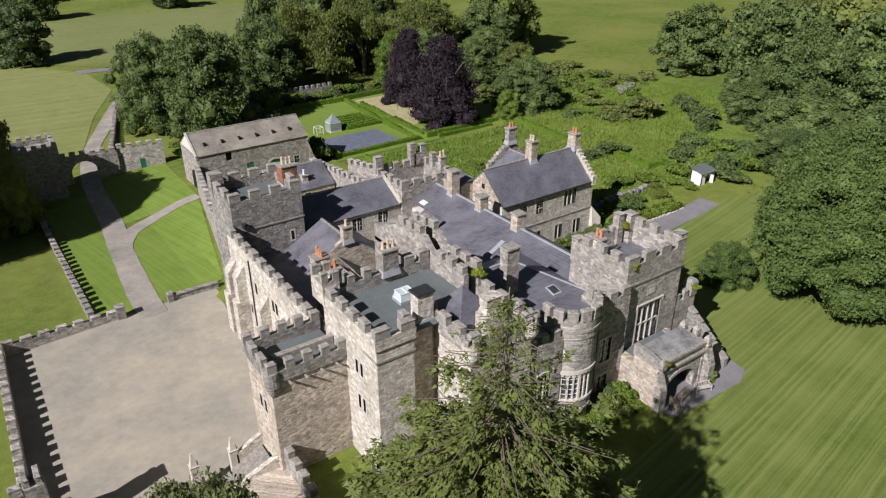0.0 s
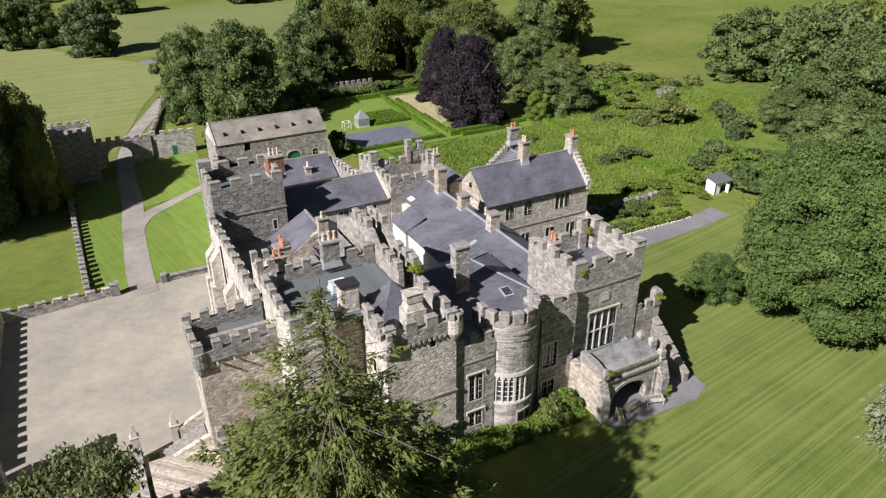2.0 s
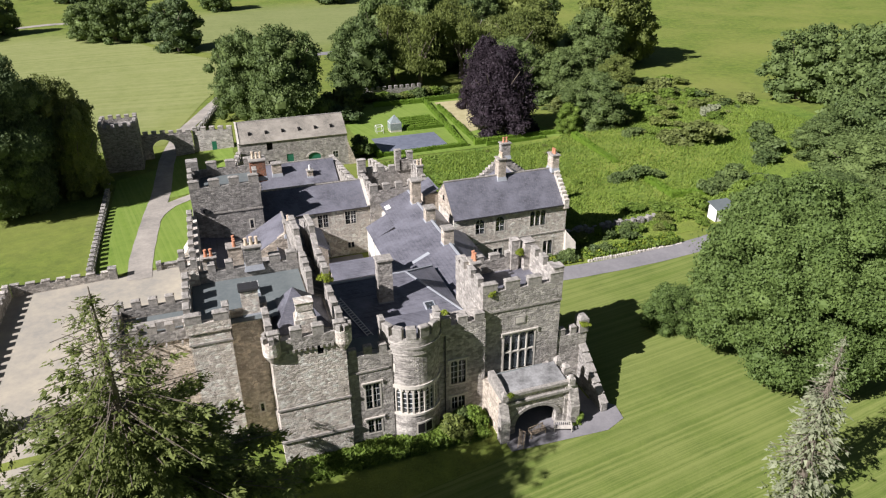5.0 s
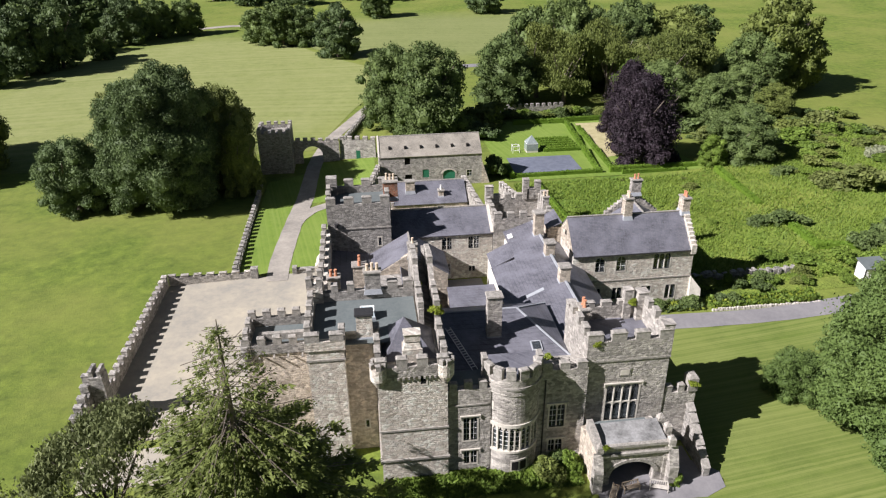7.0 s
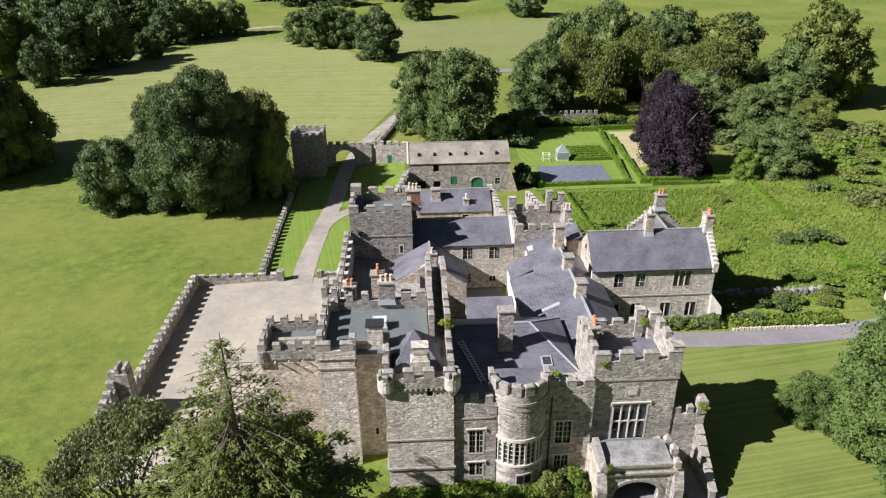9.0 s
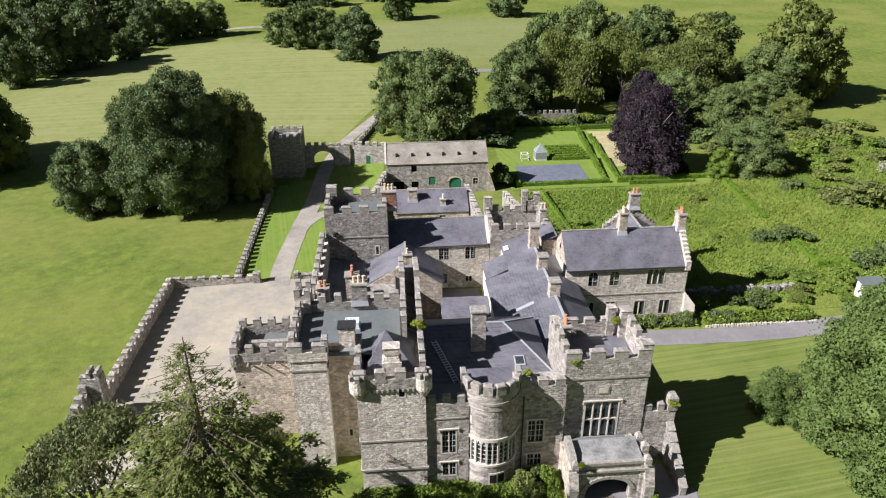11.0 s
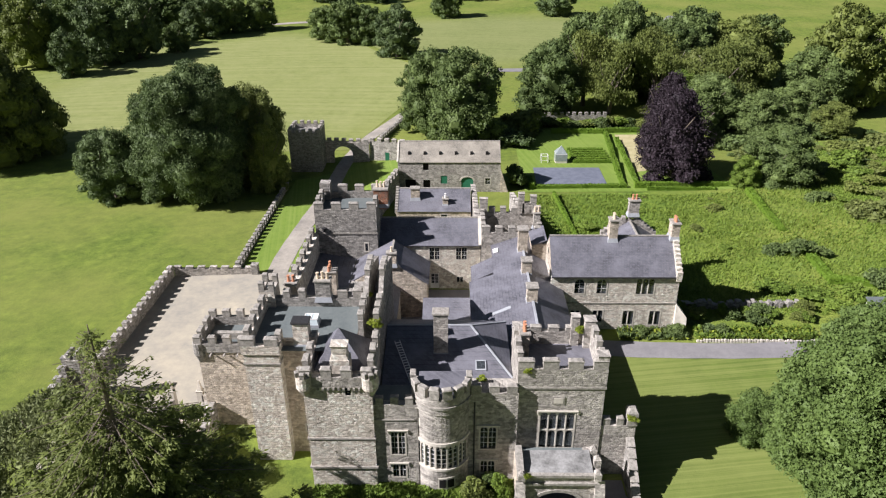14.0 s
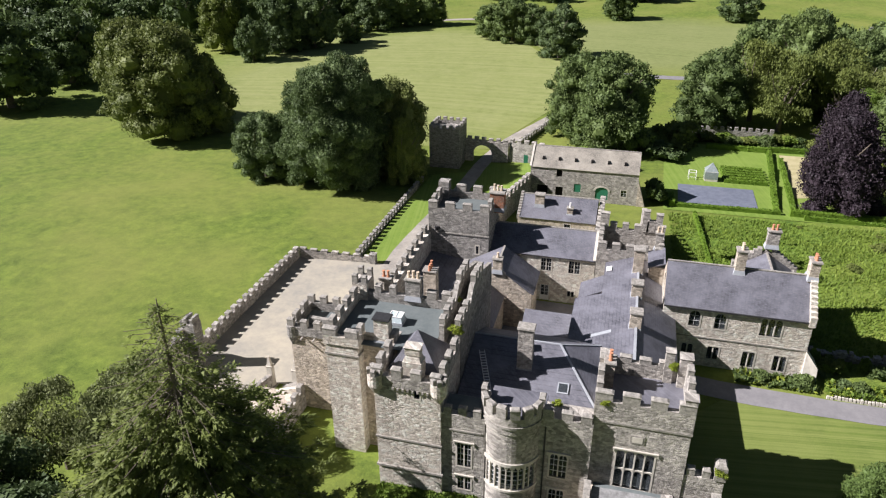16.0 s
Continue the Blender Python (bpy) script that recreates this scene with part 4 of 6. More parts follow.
for i in range(8):
    a = math.pi * (0.93 + (i + 0.5) * 1.14 / 8)
    piece("merlon", merlon_mesh(COPING), rt, (RX + (RR - 0.1) * math.cos(a), RY + (RR - 0.1) * math.sin(a), 10.35), (0.9, 0.5, 1.1 * rng.uniform(0.9, 1.05)), a + math.pi / 2)
for k in range(7):
    a0 = math.pi * (1.02 + k * 0.137)
    a1 = a0 + math.pi * 0.137
    if k in (0, 6):
        part("pier", ring_wall(1.86, 4.75, RR, a0, a1, 3, 0.5), STONE, rt)
        continue
    am = (a0 + a1) / 2
    win = part("window", ring_wall(1.86, 4.75, RR, a0 - 0.035, a0 + 0.035, 1, 0.45), DRESSED, rt, "pale stone mullion of the bay window")
    part("mullion", ring_wall(1.86, 4.75, RR - 0.05, am - 0.022, am + 0.022, 1, 0.3), DRESSED, win)
    for b0, b1 in ((a0 + 0.035, am - 0.022), (am + 0.022, a1 - 0.035)):
        pane = part("pane", ring_wall(1.86, 4.6, RR - 0.2, b0, b1, 1, 0.02), GLASS, win)
        pane.visible_shadow = False
        for j in range(1, 5):
            part("glazing_bar", ring_wall(1.86 + j * 0.55 - 0.018, 1.86 + j * 0.55 + 0.018, RR - 0.16, b0, b1, 1, 0.04), PAINT_WHITE, win)
        h = ring_wall(4.35, 4.75, RR - 0.06, b0, b0 + 0.3 * (b1 - b0), 1, 0.2)
        h2 = ring_wall(4.35, 4.75, RR - 0.06, b1 - 0.3 * (b1 - b0), b1, 1, 0.2)
        h.add(h2.v, h2.f)
        part("arch_head", h, DRESSED, win)
# curved near-black sheet paints the dark inside behind the bay panes
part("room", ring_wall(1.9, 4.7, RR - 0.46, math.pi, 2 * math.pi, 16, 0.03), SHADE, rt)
g = ring_wall(-0.7, 0.75, RR + 0.06, math.pi * 1.46, math.pi * 1.66, 4, 0.1)
lw = part("window", g, DRESSED, rt, "small pale two-light basement window")
for b0, b1 in ((1.475, 1.55), (1.57, 1.645)):
    # no glass here: panes coloured near black for the dark basement behind
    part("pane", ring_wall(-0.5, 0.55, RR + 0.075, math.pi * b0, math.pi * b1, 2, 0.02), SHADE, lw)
part("slit", ring_wall(6.5, 7.4, RR + 0.015, math.pi * 1.2, math.pi * 1.24, 1, 0.02), DRESSED, rt)

# ---- entrance tower ----
mt = thing("entrance_tower", 50.9, 40.4, -1.2, "square sandstone entrance tower with a large mullioned window", "tower", "castle towers")
bw = (49.1, 52.35, 2.5, 6.8)
part("wall", walled(46.8, 36.8, 55.0, 44.2, -3, 9.7, {"s": [bw]}), STONE, mt)
window(mt, "s", 36.8, *bw, lights=4, rows=2, arched=True, bars=None)
course(mt, 46.8, 36.8, 55.0, 44.0, 9.7, 0.2, 0.1)
pq = part("plaque", Geo().box(50.1, 36.74, 7.85, 51.3, 36.8, 8.75), COPING, mt, "square carved stone panel")
part("plaque_field", Geo().box(50.25, 36.71, 8.0, 51.15, 36.74, 8.6), DRESSED, pq)
# dark slate colour paints in the west parapet's shade on this deck
part("roof_deck", Geo().slab([(47.2, 37.2, 9.98), (54.6, 37.2, 9.98), (54.6, 43.8, 9.98), (47.2, 43.8, 9.98)], 0.06), SLATE, mt)
parapet(mt, 46.8, 36.8, 55.0, 44.2, 9.7, 12.0, 0.55, "swe", STONE, 0.95, 1.2, 0.85, out=0.06)
parapet(mt, 46.8, 36.8, 55.0, 44.2, 9.7, 11.5, 0.55, "n", STONE, 0.6, 1.1, 0.7, out=0.06)
for x, y, zt, w in ((54.55, 37.25, 13.3, 1.0), (54.4, 43.5, 13.1, 1.1), (53.0, 43.8, 13.3, 0.8), (47.2, 43.8, 12.2, 0.9)):
    g = Geo().box(x - w / 2, y - w / 2, 9.7, x + w / 2, y + w / 2, zt).taper(x - w / 2, y - w / 2, zt, x + w / 2, y + w / 2, zt + 0.14, 0.08)
    part("turret", g, STONE, mt, "square stone corner turret")
chimney(47.7, 41.6, 9.8, 13.1, 0.9, 1.3, 2, STONE_WARM, TERRACOTTA, "warm stone chimney stack inside the parapet", along="y")

# ---- porch and flanking walls ----
po = thing("porch", 50.5, 34.2, -1.1, "sandstone entrance porch with a wide arch and pale flat roof", "porch")
part("wall", Geo().box(46.7, 31.7, -2, 47.4, 36.75, 2.6), STONE_WARM, po)
part("wall", Geo().box(46.7, 31.7, 2.6, 47.4, 34.7, 3.6), STONE_WARM, po)
part("wall", Geo().box(53.4, 31.7, -2, 54.1, 36.75, 2.6), STONE, po)
part("wall", Geo().box(53.4, 31.7, 2.6, 54.1, 34.7, 3.6), STONE, po)
part("wall", Geo().box(47.4, 34.3, 2.0, 53.4, 34.7, 3.6), STONE, po)
front = [(47.4, -1.1)] + [(48.3, -1.1)] + [(50.45 - 2.15 * math.cos(math.pi * k / 14), 0.2 + 1.5 * math.sin(math.pi * k / 14)) for k in range(15)] + [(52.6, -1.1), (53.4, -1.1), (53.4, 3.6), (47.4, 3.6)]
part("arch_wall", Geo().sheet([(x, 31.8, z) for x, z in front], (0, 0.7, 0)), STONE, po)
for k in range(14):
    a0, a1 = math.pi * k / 14, math.pi * (k + 1) / 14 - 0.02
    pts = [(50.45 - r * math.cos(a), 0.2 + r * 0.7 * math.sin(a)) for r, a in ((2.15, a0), (2.15, a1), (2.6, a1), (2.6, a0))]
    part("voussoir", Geo().sheet([(x, 31.7, z) for x, z in pts], (0, 0.14, 0)), COPING, po)
part("roof_deck", Geo().slab([(47.3, 31.9, 3.75), (53.6, 31.9, 3.75), (53.6, 34.8, 4.05), (47.3, 34.8, 3.95)], 0.2), CONCRETE, po, "pale stained felt roof")
part("low_roof", Geo().slab([(47.2, 34.7, 2.3), (53.6, 34.7, 2.3), (53.6, 36.75, 2.5), (47.2, 36.75, 2.5)], 0.15), LEAD, po, "low lead roof behind the porch front")
part("cornice", Geo().box(46.9, 31.55, 2.7, 53.9, 31.82, 2.95), COPING, po)
part("front_coping", Geo().box(47.3, 31.6, 3.6, 53.6, 32.0, 3.9), COPING, po)
part("side_parapet", Geo().sheet([(46.6, 31.6, 3.5), (46.6, 34.8, 3.5), (46.6, 34.8, 4.6), (46.6, 33.0, 4.5), (46.6, 31.6, 4.1)], (0.6, 0, 0)), COPING, po)
for x in (46.9, 54.2):
    g = Geo().box(x - 0.45, 30.9, -2, x + 0.45, 31.75, 1.2).add([(x - 0.45, 30.9, 1.2), (x + 0.45, 30.9, 1.2), (x + 0.45, 31.75, 1.2), (x - 0.45, 31.75, 1.2), (x - 0.45, 31.7, 3.2), (x + 0.45, 31.7, 3.2)], [(0, 1, 5, 4), (1, 2, 5), (3, 0, 4), (2, 3, 4, 5)])
    part("buttress", g, STONE, po, "sloping stone buttress")
for x, y, hh in ((46.95, 31.6, 4.5), (53.9, 31.7, 4.6), (54.1, 33.2, 4.9), (54.0, 34.7, 4.7)):
    part("finial", Geo().box(x - 0.32, y - 0.3, 3.4, x + 0.32, y + 0.3, hh - 0.4).taper(x - 0.32, y - 0.3, hh - 0.4, x + 0.32, y + 0.3, hh, -0.25), STONE, po)
# near-black block paints the deep shade inside the porch
part("porch_back", Geo().box(47.4, 36.2, -1.1, 53.4, 36.75, 2.2), SHADE, po)
ew = thing("east_wing_wall", 56.6, 37, -1.1, "low battlemented stone wall running off the entrance tower", "wall", "castle walls")
part("wall", Geo().box(55.06, 36.9, -2.5, 58.4, 37.9, 5.2), STONE, ew)
crenels(ew, (55.2, 37.2), (57.2, 37.2), 5.2, 0.95, 0.85, 0.6, 0.55)
part("end_pier", Geo().box(57.5, 36.8, 5.2, 58.5, 38.0, 6.7).taper(57.5, 36.8, 6.7, 58.5, 38.0, 7.0, -0.2), COPING, ew)
# darker stone than the wall beside it, painting in the porch's shadow
part("ramp_wall", Geo().sheet([(57.7, 36.9, -2.5), (57.7, 36.9, 3.6), (57.7, 35.2, 2.4), (57.7, 33.0, 0.7), (57.7, 31.7, -0.1), (57.7, 31.7, -2.5)], (0.6, 0, 0)), STONE_DARK, ew, "stepped sloping stone side wall")
for k in range(6):
    y0 = 36.9 - k * 0.88
    z0 = 3.75 - k * 0.66
    part("coping_stone", Geo().slab([(57.6, y0, z0), (58.4, y0, z0), (58.4, y0 - 0.8, z0 - 0.5), (57.6, y0 - 0.8, z0 - 0.5)], 0.22), COPING, ew)

# ---- long hall ----
ha = thing("long_hall", 49, 59, -1.2, "long stone hall with a broad streaked slate roof", "building", "castle ranges")
part("wall", Geo().box(43.1, 53.4, -3, 54.8, 65.0, 5.0), WHITE_STONE, ha, "pale limewashed wall")
part("wall", Geo().box(46.3, 65.0, -3, 54.8, 73.6, 5.0), WHITE_STONE, ha)
part("wall", Geo().box(46.9, 44.3, -3, 54.8, 53.4, 5.0), STONE, ha)
R0, R1, RZ = 50.2, 50.2, 7.75
kw = (RZ - 5.15) / (R0 - 43.0)
part("roof_slope", Geo().slab([(42.8, 65.0, 5.08), (42.8, 53.2, 5.08), (R0, 53.2, RZ), (R0, 65.0, RZ)], 0.15), SLATE, ha)
part("roof_slope", Geo().slab([(46.0, 73.5, RZ - kw * 4.2), (46.0, 65.0, RZ - kw * 4.2), (R0, 65.0, RZ), (R0, 73.5, RZ)], 0.15), SLATE, ha)
part("roof_slope", Geo().slab([(46.6, 53.2, RZ - kw * 3.6), (46.6, 44.3, RZ - kw * 3.6), (R0, 44.3, RZ), (R0, 53.2, RZ)], 0.15), SLATE, ha)
part("roof_slope", Geo().slab([(R0, 73.5, RZ), (R0, 44.3, RZ), (55.0, 44.3, 4.9), (55.0, 73.5, 4.9)], 0.15), SLATE, ha)
part("ridge_tiles", Geo().box(R0 - 0.14, 44.3, RZ - 0.05, R0 + 0.14, 73.5, RZ + 0.08), LEAD_PALE, ha)
part("roof_light", Geo().slab([(46.2, 70.6, 6.5), (46.9, 70.6, 6.74), (46.9, 71.8, 6.74), (46.2, 71.8, 6.5)], 0.1), PAINT_WHITE, ha, "small white framed roof light")
part("lead_patch", Geo().slab([(45.4, 55.2, 6.07), (47.6, 55.6, 6.86), (47.6, 56.2, 6.86), (45.4, 55.8, 6.07)], 0.08), LEAD_PALE, ha, "bright patch of repaired lead")
for y, zt in ((56.3, 9.7), (63.3, 9.5), (69.4, 11.0)):
    chimney(50.1, y, 7.5, zt, 1.25, 1.15, 0, STONE_WARM, label="plain warm stone chimney stack on the hall ridge")
dm = thing("lean_to", 44.6, 68, -1, "small slate-roofed lean-to with a pale wall and window", "outbuilding")
lo = (44.1, 45.0, 2.6, 3.9)
part("wall", walled(43.3, 66.2, 46.2, 70.2, -3, 4.4, {"s": [lo]}, 0.3), WHITE_STONE, dm)
window(dm, "s", 66.2, *lo, lights=2, bars=(2, 3), hood=False)
part("roof_slope", Geo().slab([(43.1, 66.0, 4.5), (46.2, 66.0, 6.1), (46.2, 70.3, 6.1), (43.1, 70.3, 4.5)], 0.14), SLATE, dm)
ou = thing("court_outhouse", 40, 61.8, -1.2, "low stone outhouse with a slate lean-to roof in the inner court", "outbuilding")
oo = (40.2, 41.3, 0.3, 1.5)
part("wall", walled(36.8, 60.4, 43.0, 63.6, -3, 2.1, {"s": [oo]}, 0.3), STONE_WARM, ou)
window(ou, "s", 60.4, *oo, lights=2, bars=(2, 2), hood=False)
part("roof_slope", Geo().slab([(36.7, 60.1, 2.1), (43.0, 60.1, 2.1), (43.0, 63.7, 3.4), (36.7, 63.7, 3.4)], 0.14), SLATE, ou)

# ---- north range, north-west and north-east towers ----
nr = thing("north_range", 37.3, 78, -1.5, "two-storey stone range with a slate roof over the inner court", "building", "castle ranges")
nw = [(37.25, 38.65, 3.7, 5.6), (41.1, 42.6, 3.7, 5.6), (41.2, 42.1, -0.1, 0.8), (37.3, 38.6, -1.4, 1.4)]
part("wall", walled(30.0, 73.9, 44.6, 82.0, -3, 6.2, {"s": nw}), STONE_PALE, nr)
for o in nw[:2]:
    window(nr, "s", 73.9, *o, lights=2, rows=1, bars=(2, 3), hood=False)
window(nr, "s", 73.9, *nw[2], lights=2, bars=None, hood=False)
dn = part("door", Geo().box(37.3, 74.05, -1.4, 38.6, 74.15, 1.4), PAINT_WHITE, nr, "white panelled glazed door")
for i in range(2):
    for j in range(3):
        part("pane", Geo().box(37.45 + i * 0.55, 74.02, -0.3 + j * 0.55, 37.9 + i * 0.55, 74.05, 0.15 + j * 0.55), GLASS, dn)
gable_roof(nr, 30.0, 44.6, 73.9, 82.0, 6.25, 8.6, "x", SLATE, 0.3)
part("verge", Geo().slab([(44.3, 73.6, 6.25), (44.75, 73.6, 6.25), (44.75, 78, 8.75), (44.3, 78, 8.75)], 0.2), DRESSED, nr)
nt = thing("north_west_tower", 25.7, 75.8, -3, "square weathered stone tower with deep battlements", "tower", "castle towers")
ns = [(28.2, 28.6, 5.9, 7.1)]
part("wall", walled(21.4, 72.3, 30.0, 79.4, -5, 11.2, {"s": ns}), STONE_DARK, nt)
window(nt, "s", 72.3, *ns[0], lights=1, bars=None, hood=False)
course(nt, 21.4, 72.3, 30.0, 79.4, 8.6, 0.18, 0.1, COPING)
part("roof_deck", Geo().slab([(21.8, 72.7, 11.3), (29.6, 72.7, 11.3), (29.6, 79, 11.3), (21.8, 79, 11.3)], 0.06), LEAD, nt)
parapet(nt, 21.4, 72.3, 30.0, 79.4, 11.2, 12.3, 0.55, "swen", STONE_DARK, 1.05, 1.5, 1.15)
part("turret", Geo().box(21.3, 78.0, 11.2, 22.8, 79.5, 13.9), STONE_DARK, nt)
part("pipe_head", Geo().cyl(22.6, 72.1, 9.0, 9.6, 0.22, 0.3, 8), IRON, nt)
chimney(30.3, 76.8, 11.4, 13.9, 2.0, 1.7, 3, BRICK, POT_BUFF, "red brick chimney stack with buff pots beside the tower")
et = thing("north_east_tower", 49, 77, -1.5, "ruined roofless stone tower with broken battlements", "tower", "castle towers")
for b in ((44.7, 73.6, 53.3, 74.2), (44.7, 74.2, 45.3, 81.0), (52.7, 74.2, 53.3, 81.0), (45.3, 80.4, 52.7, 81.0)):
    part("wall", Geo().box(b[0], b[1], -3, b[2], b[3], 8.2), STONE, et)
part("floor", Geo().box(45.3, 74.2, 4.5, 52.7, 80.4, 4.8), STONE_DARK, et)
for p0, p1 in (((44.8, 73.9), (53.2, 73.9)), ((45.0, 74.8), (45.0, 80.6)), ((53.0, 74.8), (53.0, 80.6)), ((46.0, 80.7), (52.0, 80.7))):
    crenels(et, p0, p1, 8.2, 0.95, 0.95, 0.75, 0.6)
for x, y, zt, w in ((50.8, 80.6, 11.4, 0.9), (52.6, 80.6, 11.0, 0.9), (45.2, 80.5, 10.6, 1.2), (51.6, 80.6, 9.9, 1.2), (53.0, 78.4, 10.2, 0.8)):
    part("broken_turret", Geo().box(x - w / 2, y - 0.4, 8.2, x + w / 2, y + 0.4, zt - 0.1).taper(x - w / 2, y - 0.4, zt - 0.1, x + w / 2, y + 0.4, zt, 0.06), STONE, et, "tall broken merlon")
chimney(52.6, 75.6, 8.2, 10.6, 0.9, 0.7, 2, STONE, POT_BUFF, "slim stone stack with two pots on the ruined tower")

# ---- east wing ----
wg = thing("east_wing", 61.7, 67, -1.2, "two-storey sandstone wing with slate roof and crow-stepped gable", "building", "castle ranges")
ow = [(56.5, 57.75, 4.4, 6.5), (59.4, 60.65, 4.4, 6.5), (64.5, 66.8, 4.3, 6.6), (56.2, 57.5, 0.0, 1.8), (59.2, 60.5, 0.0, 1.8), (63.2, 64.6, -0.4, 1.75), (66.7, 68.1, -0.4, 1.75)]
part("wall", walled(53.4, 63.2, 70.0, 71.2, -3, 7.1, {"s": ow}), STONE_PALE, wg)
window(wg, "s", 63.2, *ow[0], lights=1, arched=True, bars=(2, 3), hood=False)
window(wg, "s", 63.2, *ow[1], lights=1, arched=True, bars=(2, 3), hood=False)
window(wg, "s", 63.2, *ow[2], lights=3, arched=True, bars=None, hood=False)
for o in ow[3:]:
    window(wg, "s", 63.2, *o, lights=2, arched=True, bars=None, hood=False)
course(wg, 53.4, 63.2, 70.0, 71.0, 2.9, 0.16, 0.08)
gable_roof(wg, 53.4, 69.5, 63.2, 71.2, 7.15, 10.9, "x", SLATE, 0.25, ridge=67.2)
part("gable", Geo().sheet([(53.4, 63.2, 7.0), (53.4, 71.2, 7.0), (53.4, 67.2, 10.8)], (0.45, 0, 0)), STONE_WARM, wg)
# near-black patch on the solid gable stands for an unlit attic window
part("attic_light", Geo().box(53.37, 66.9, 8.3, 53.5, 67.5, 9.0), SHADE, wg)
for s in (-1, 1):
    for k in range(9):
        y = 67.2 + s * (0.5 + k * 0.46)
        z = 11.0 - k * 0.42
        part("crow_step", Geo().box(69.4, y - 0.26, z - 1.2, 70.1, y + 0.26, z + 0.05).taper(69.36, y - 0.28, z + 0.05, 70.14, y + 0.28, z + 0.13, -0.03), STONE_PALE, wg)
part("gable", Geo().sheet([(69.42, 63.2, 7.0), (69.42, 71.2, 7.0), (69.42, 67.2, 10.9)], (0.56, 0, 0)), STONE_WARM, wg)
part("splayed_buttress", Geo().add([(69.98, 62.9, 3.0), (69.98, 64.4, 3.0), (71.4, 64.4, 1.2), (71.4, 62.4, 1.2), (69.98, 62.4, -2), (69.98, 64.4, -2), (71.6, 64.4, -2), (71.6, 62.2, -2)], [(0, 3, 2, 1), (0, 4, 7, 3), (3, 7, 6, 2), (1, 2, 6, 5), (0, 1, 5, 4), (4, 5, 6, 7)]), DRESSED, wg, "pale splayed stone buttress")
part("eaves_gutter", Geo().box(53.4, 62.85, 6.85, 69.4, 63.02, 6.98), IRON, wg)
chimney(61.6, 67.2, 10.6, 13.4, 1.1, 1.2, 2, STONE_WARM, POT_BUFF, "stone chimney stack with buff pots on the wing ridge", along="y")
chimney(69.6, 67.2, 10.9, 13.0, 1.0, 1.5, 2, STONE_WARM, TERRACOTTA, "stone gable chimney with red pots", along="y")
bk = thing("rear_wing", 66.5, 75, -1.5, "lower rear wing with crow-stepped stone gable", "building", "castle ranges")
part("wall", Geo().box(62.8, 71.2, -3, 70.2, 78.0, 6.2), STONE, bk)
gable_roof(bk, 62.8, 70.2, 71.2, 78.0, 6.0, 8.3, "y", SLATE, 0.1, ridge=66.5)
part("gable", Geo().sheet([(62.7, 77.5, 5.8), (70.3, 77.5, 5.8), (66.5, 77.5, 8.7)], (0, 0.5, 0)), STONE, bk)
for s in (-1, 1):
    for k in range(7):
        x = 66.5 + s * (0.9 + k * 0.48)
        z = 8.8 - k * 0.38
        part("crow_step", Geo().box(x - 0.26, 77.4, z - 1.0, x + 0.26, 78.1, z + 0.1), STONE, bk)
chimney(66.9, 77.8, 9.4, 11.6, 1.5, 0.9, 2, STONE, TERRACOTTA, "stone chimney stack with red pots on the stepped gable")
lk = thing("link_block", 53, 68, -1, "narrow stone link with a lead roof", "building")
part("wall", Geo().box(51.5, 69.5, -3, 53.4, 74, 8.4), STONE_WARM, lk)
part("roof_slope", Geo().slab([(51.3, 69.3, 8.4), (53.4, 69.3, 9.2), (53.4, 74, 9.2), (51.3, 74, 8.4)], 0.14), SLATE, lk)

# ---- cottage, barn and yard walls ----
ct = thing("yard_cottage", 37.5, 95.8, -2, "low stone cottage with a blue-grey slate roof", "cottage")
cw = [(38.6, 39.6, 1.6, 2.9)]
part("wall", walled(31.0, 91.6, 43.6, 100.0, -4, 3.6, {"s": cw}, 0.3), STONE_WARM, ct)
window(ct, "s", 91.6, *cw[0], lights=1, bars=(2, 2), hood=False)
gable_roof(ct, 31.2, 43.6, 91.6, 100.0, 3.6, 6.0, "x", SLATE, 0.2, walls=STONE)
for k in range(9):
    y = 91.7 + k * 0.5
    part("crow_step", Geo().box(30.8, y, 3.0, 31.3, y + 0.5, 3.9 + k * 0.29), COPING, ct)
chimney(34.2, 94.0, 5.0, 6.9, 1.5, 1.0, 0, STONE_WARM, label="broad plain stone stack on the cottage roof")
chimney(39.3, 93.0, 4.2, 5.4, 0.9, 0.8, 1, STONE_WARM, PAINT_WHITE, "short stone stack with one white cowl")
bn = thing("barn", 39.8, 118.6, -2.4, "long stone barn with a lichened stone-slate roof", "barn")
bo = [(31.0, 33.1, -2.0, 0.1), (34.6, 36.0, -2.3, 0.0), (38.1, 39.4, -0.8, 0.9), (42.2, 44.6, -1.9, 0.6), (47.0, 48.0, -0.9, 0.4), (34.6, 35.7, 2.0, 3.5)]
part("wall", walled(29.6, 114.8, 50.0, 123.6, -5, 3.9, {"s": bo}), STONE, bn)
gable_roof(bn, 29.6, 50.0, 114.8, 123.6, 3.9, 6.7, "x", SLATE_OLD, 0.2, walls=WHITE_STONE)
for o in (bo[0], bo[1], bo[5]):
    # near-black backing paints the barn's dark interior in each recess
    part("opening", face_box(Geo(), "s", 114.8, *o, -0.44, -0.42), SHADE, bn)
sh = part("shutter", face_box(Geo(), "s", 114.8, *bo[2], -0.15, -0.08), PAINT_GREEN, bn, "green painted boarded shutter")
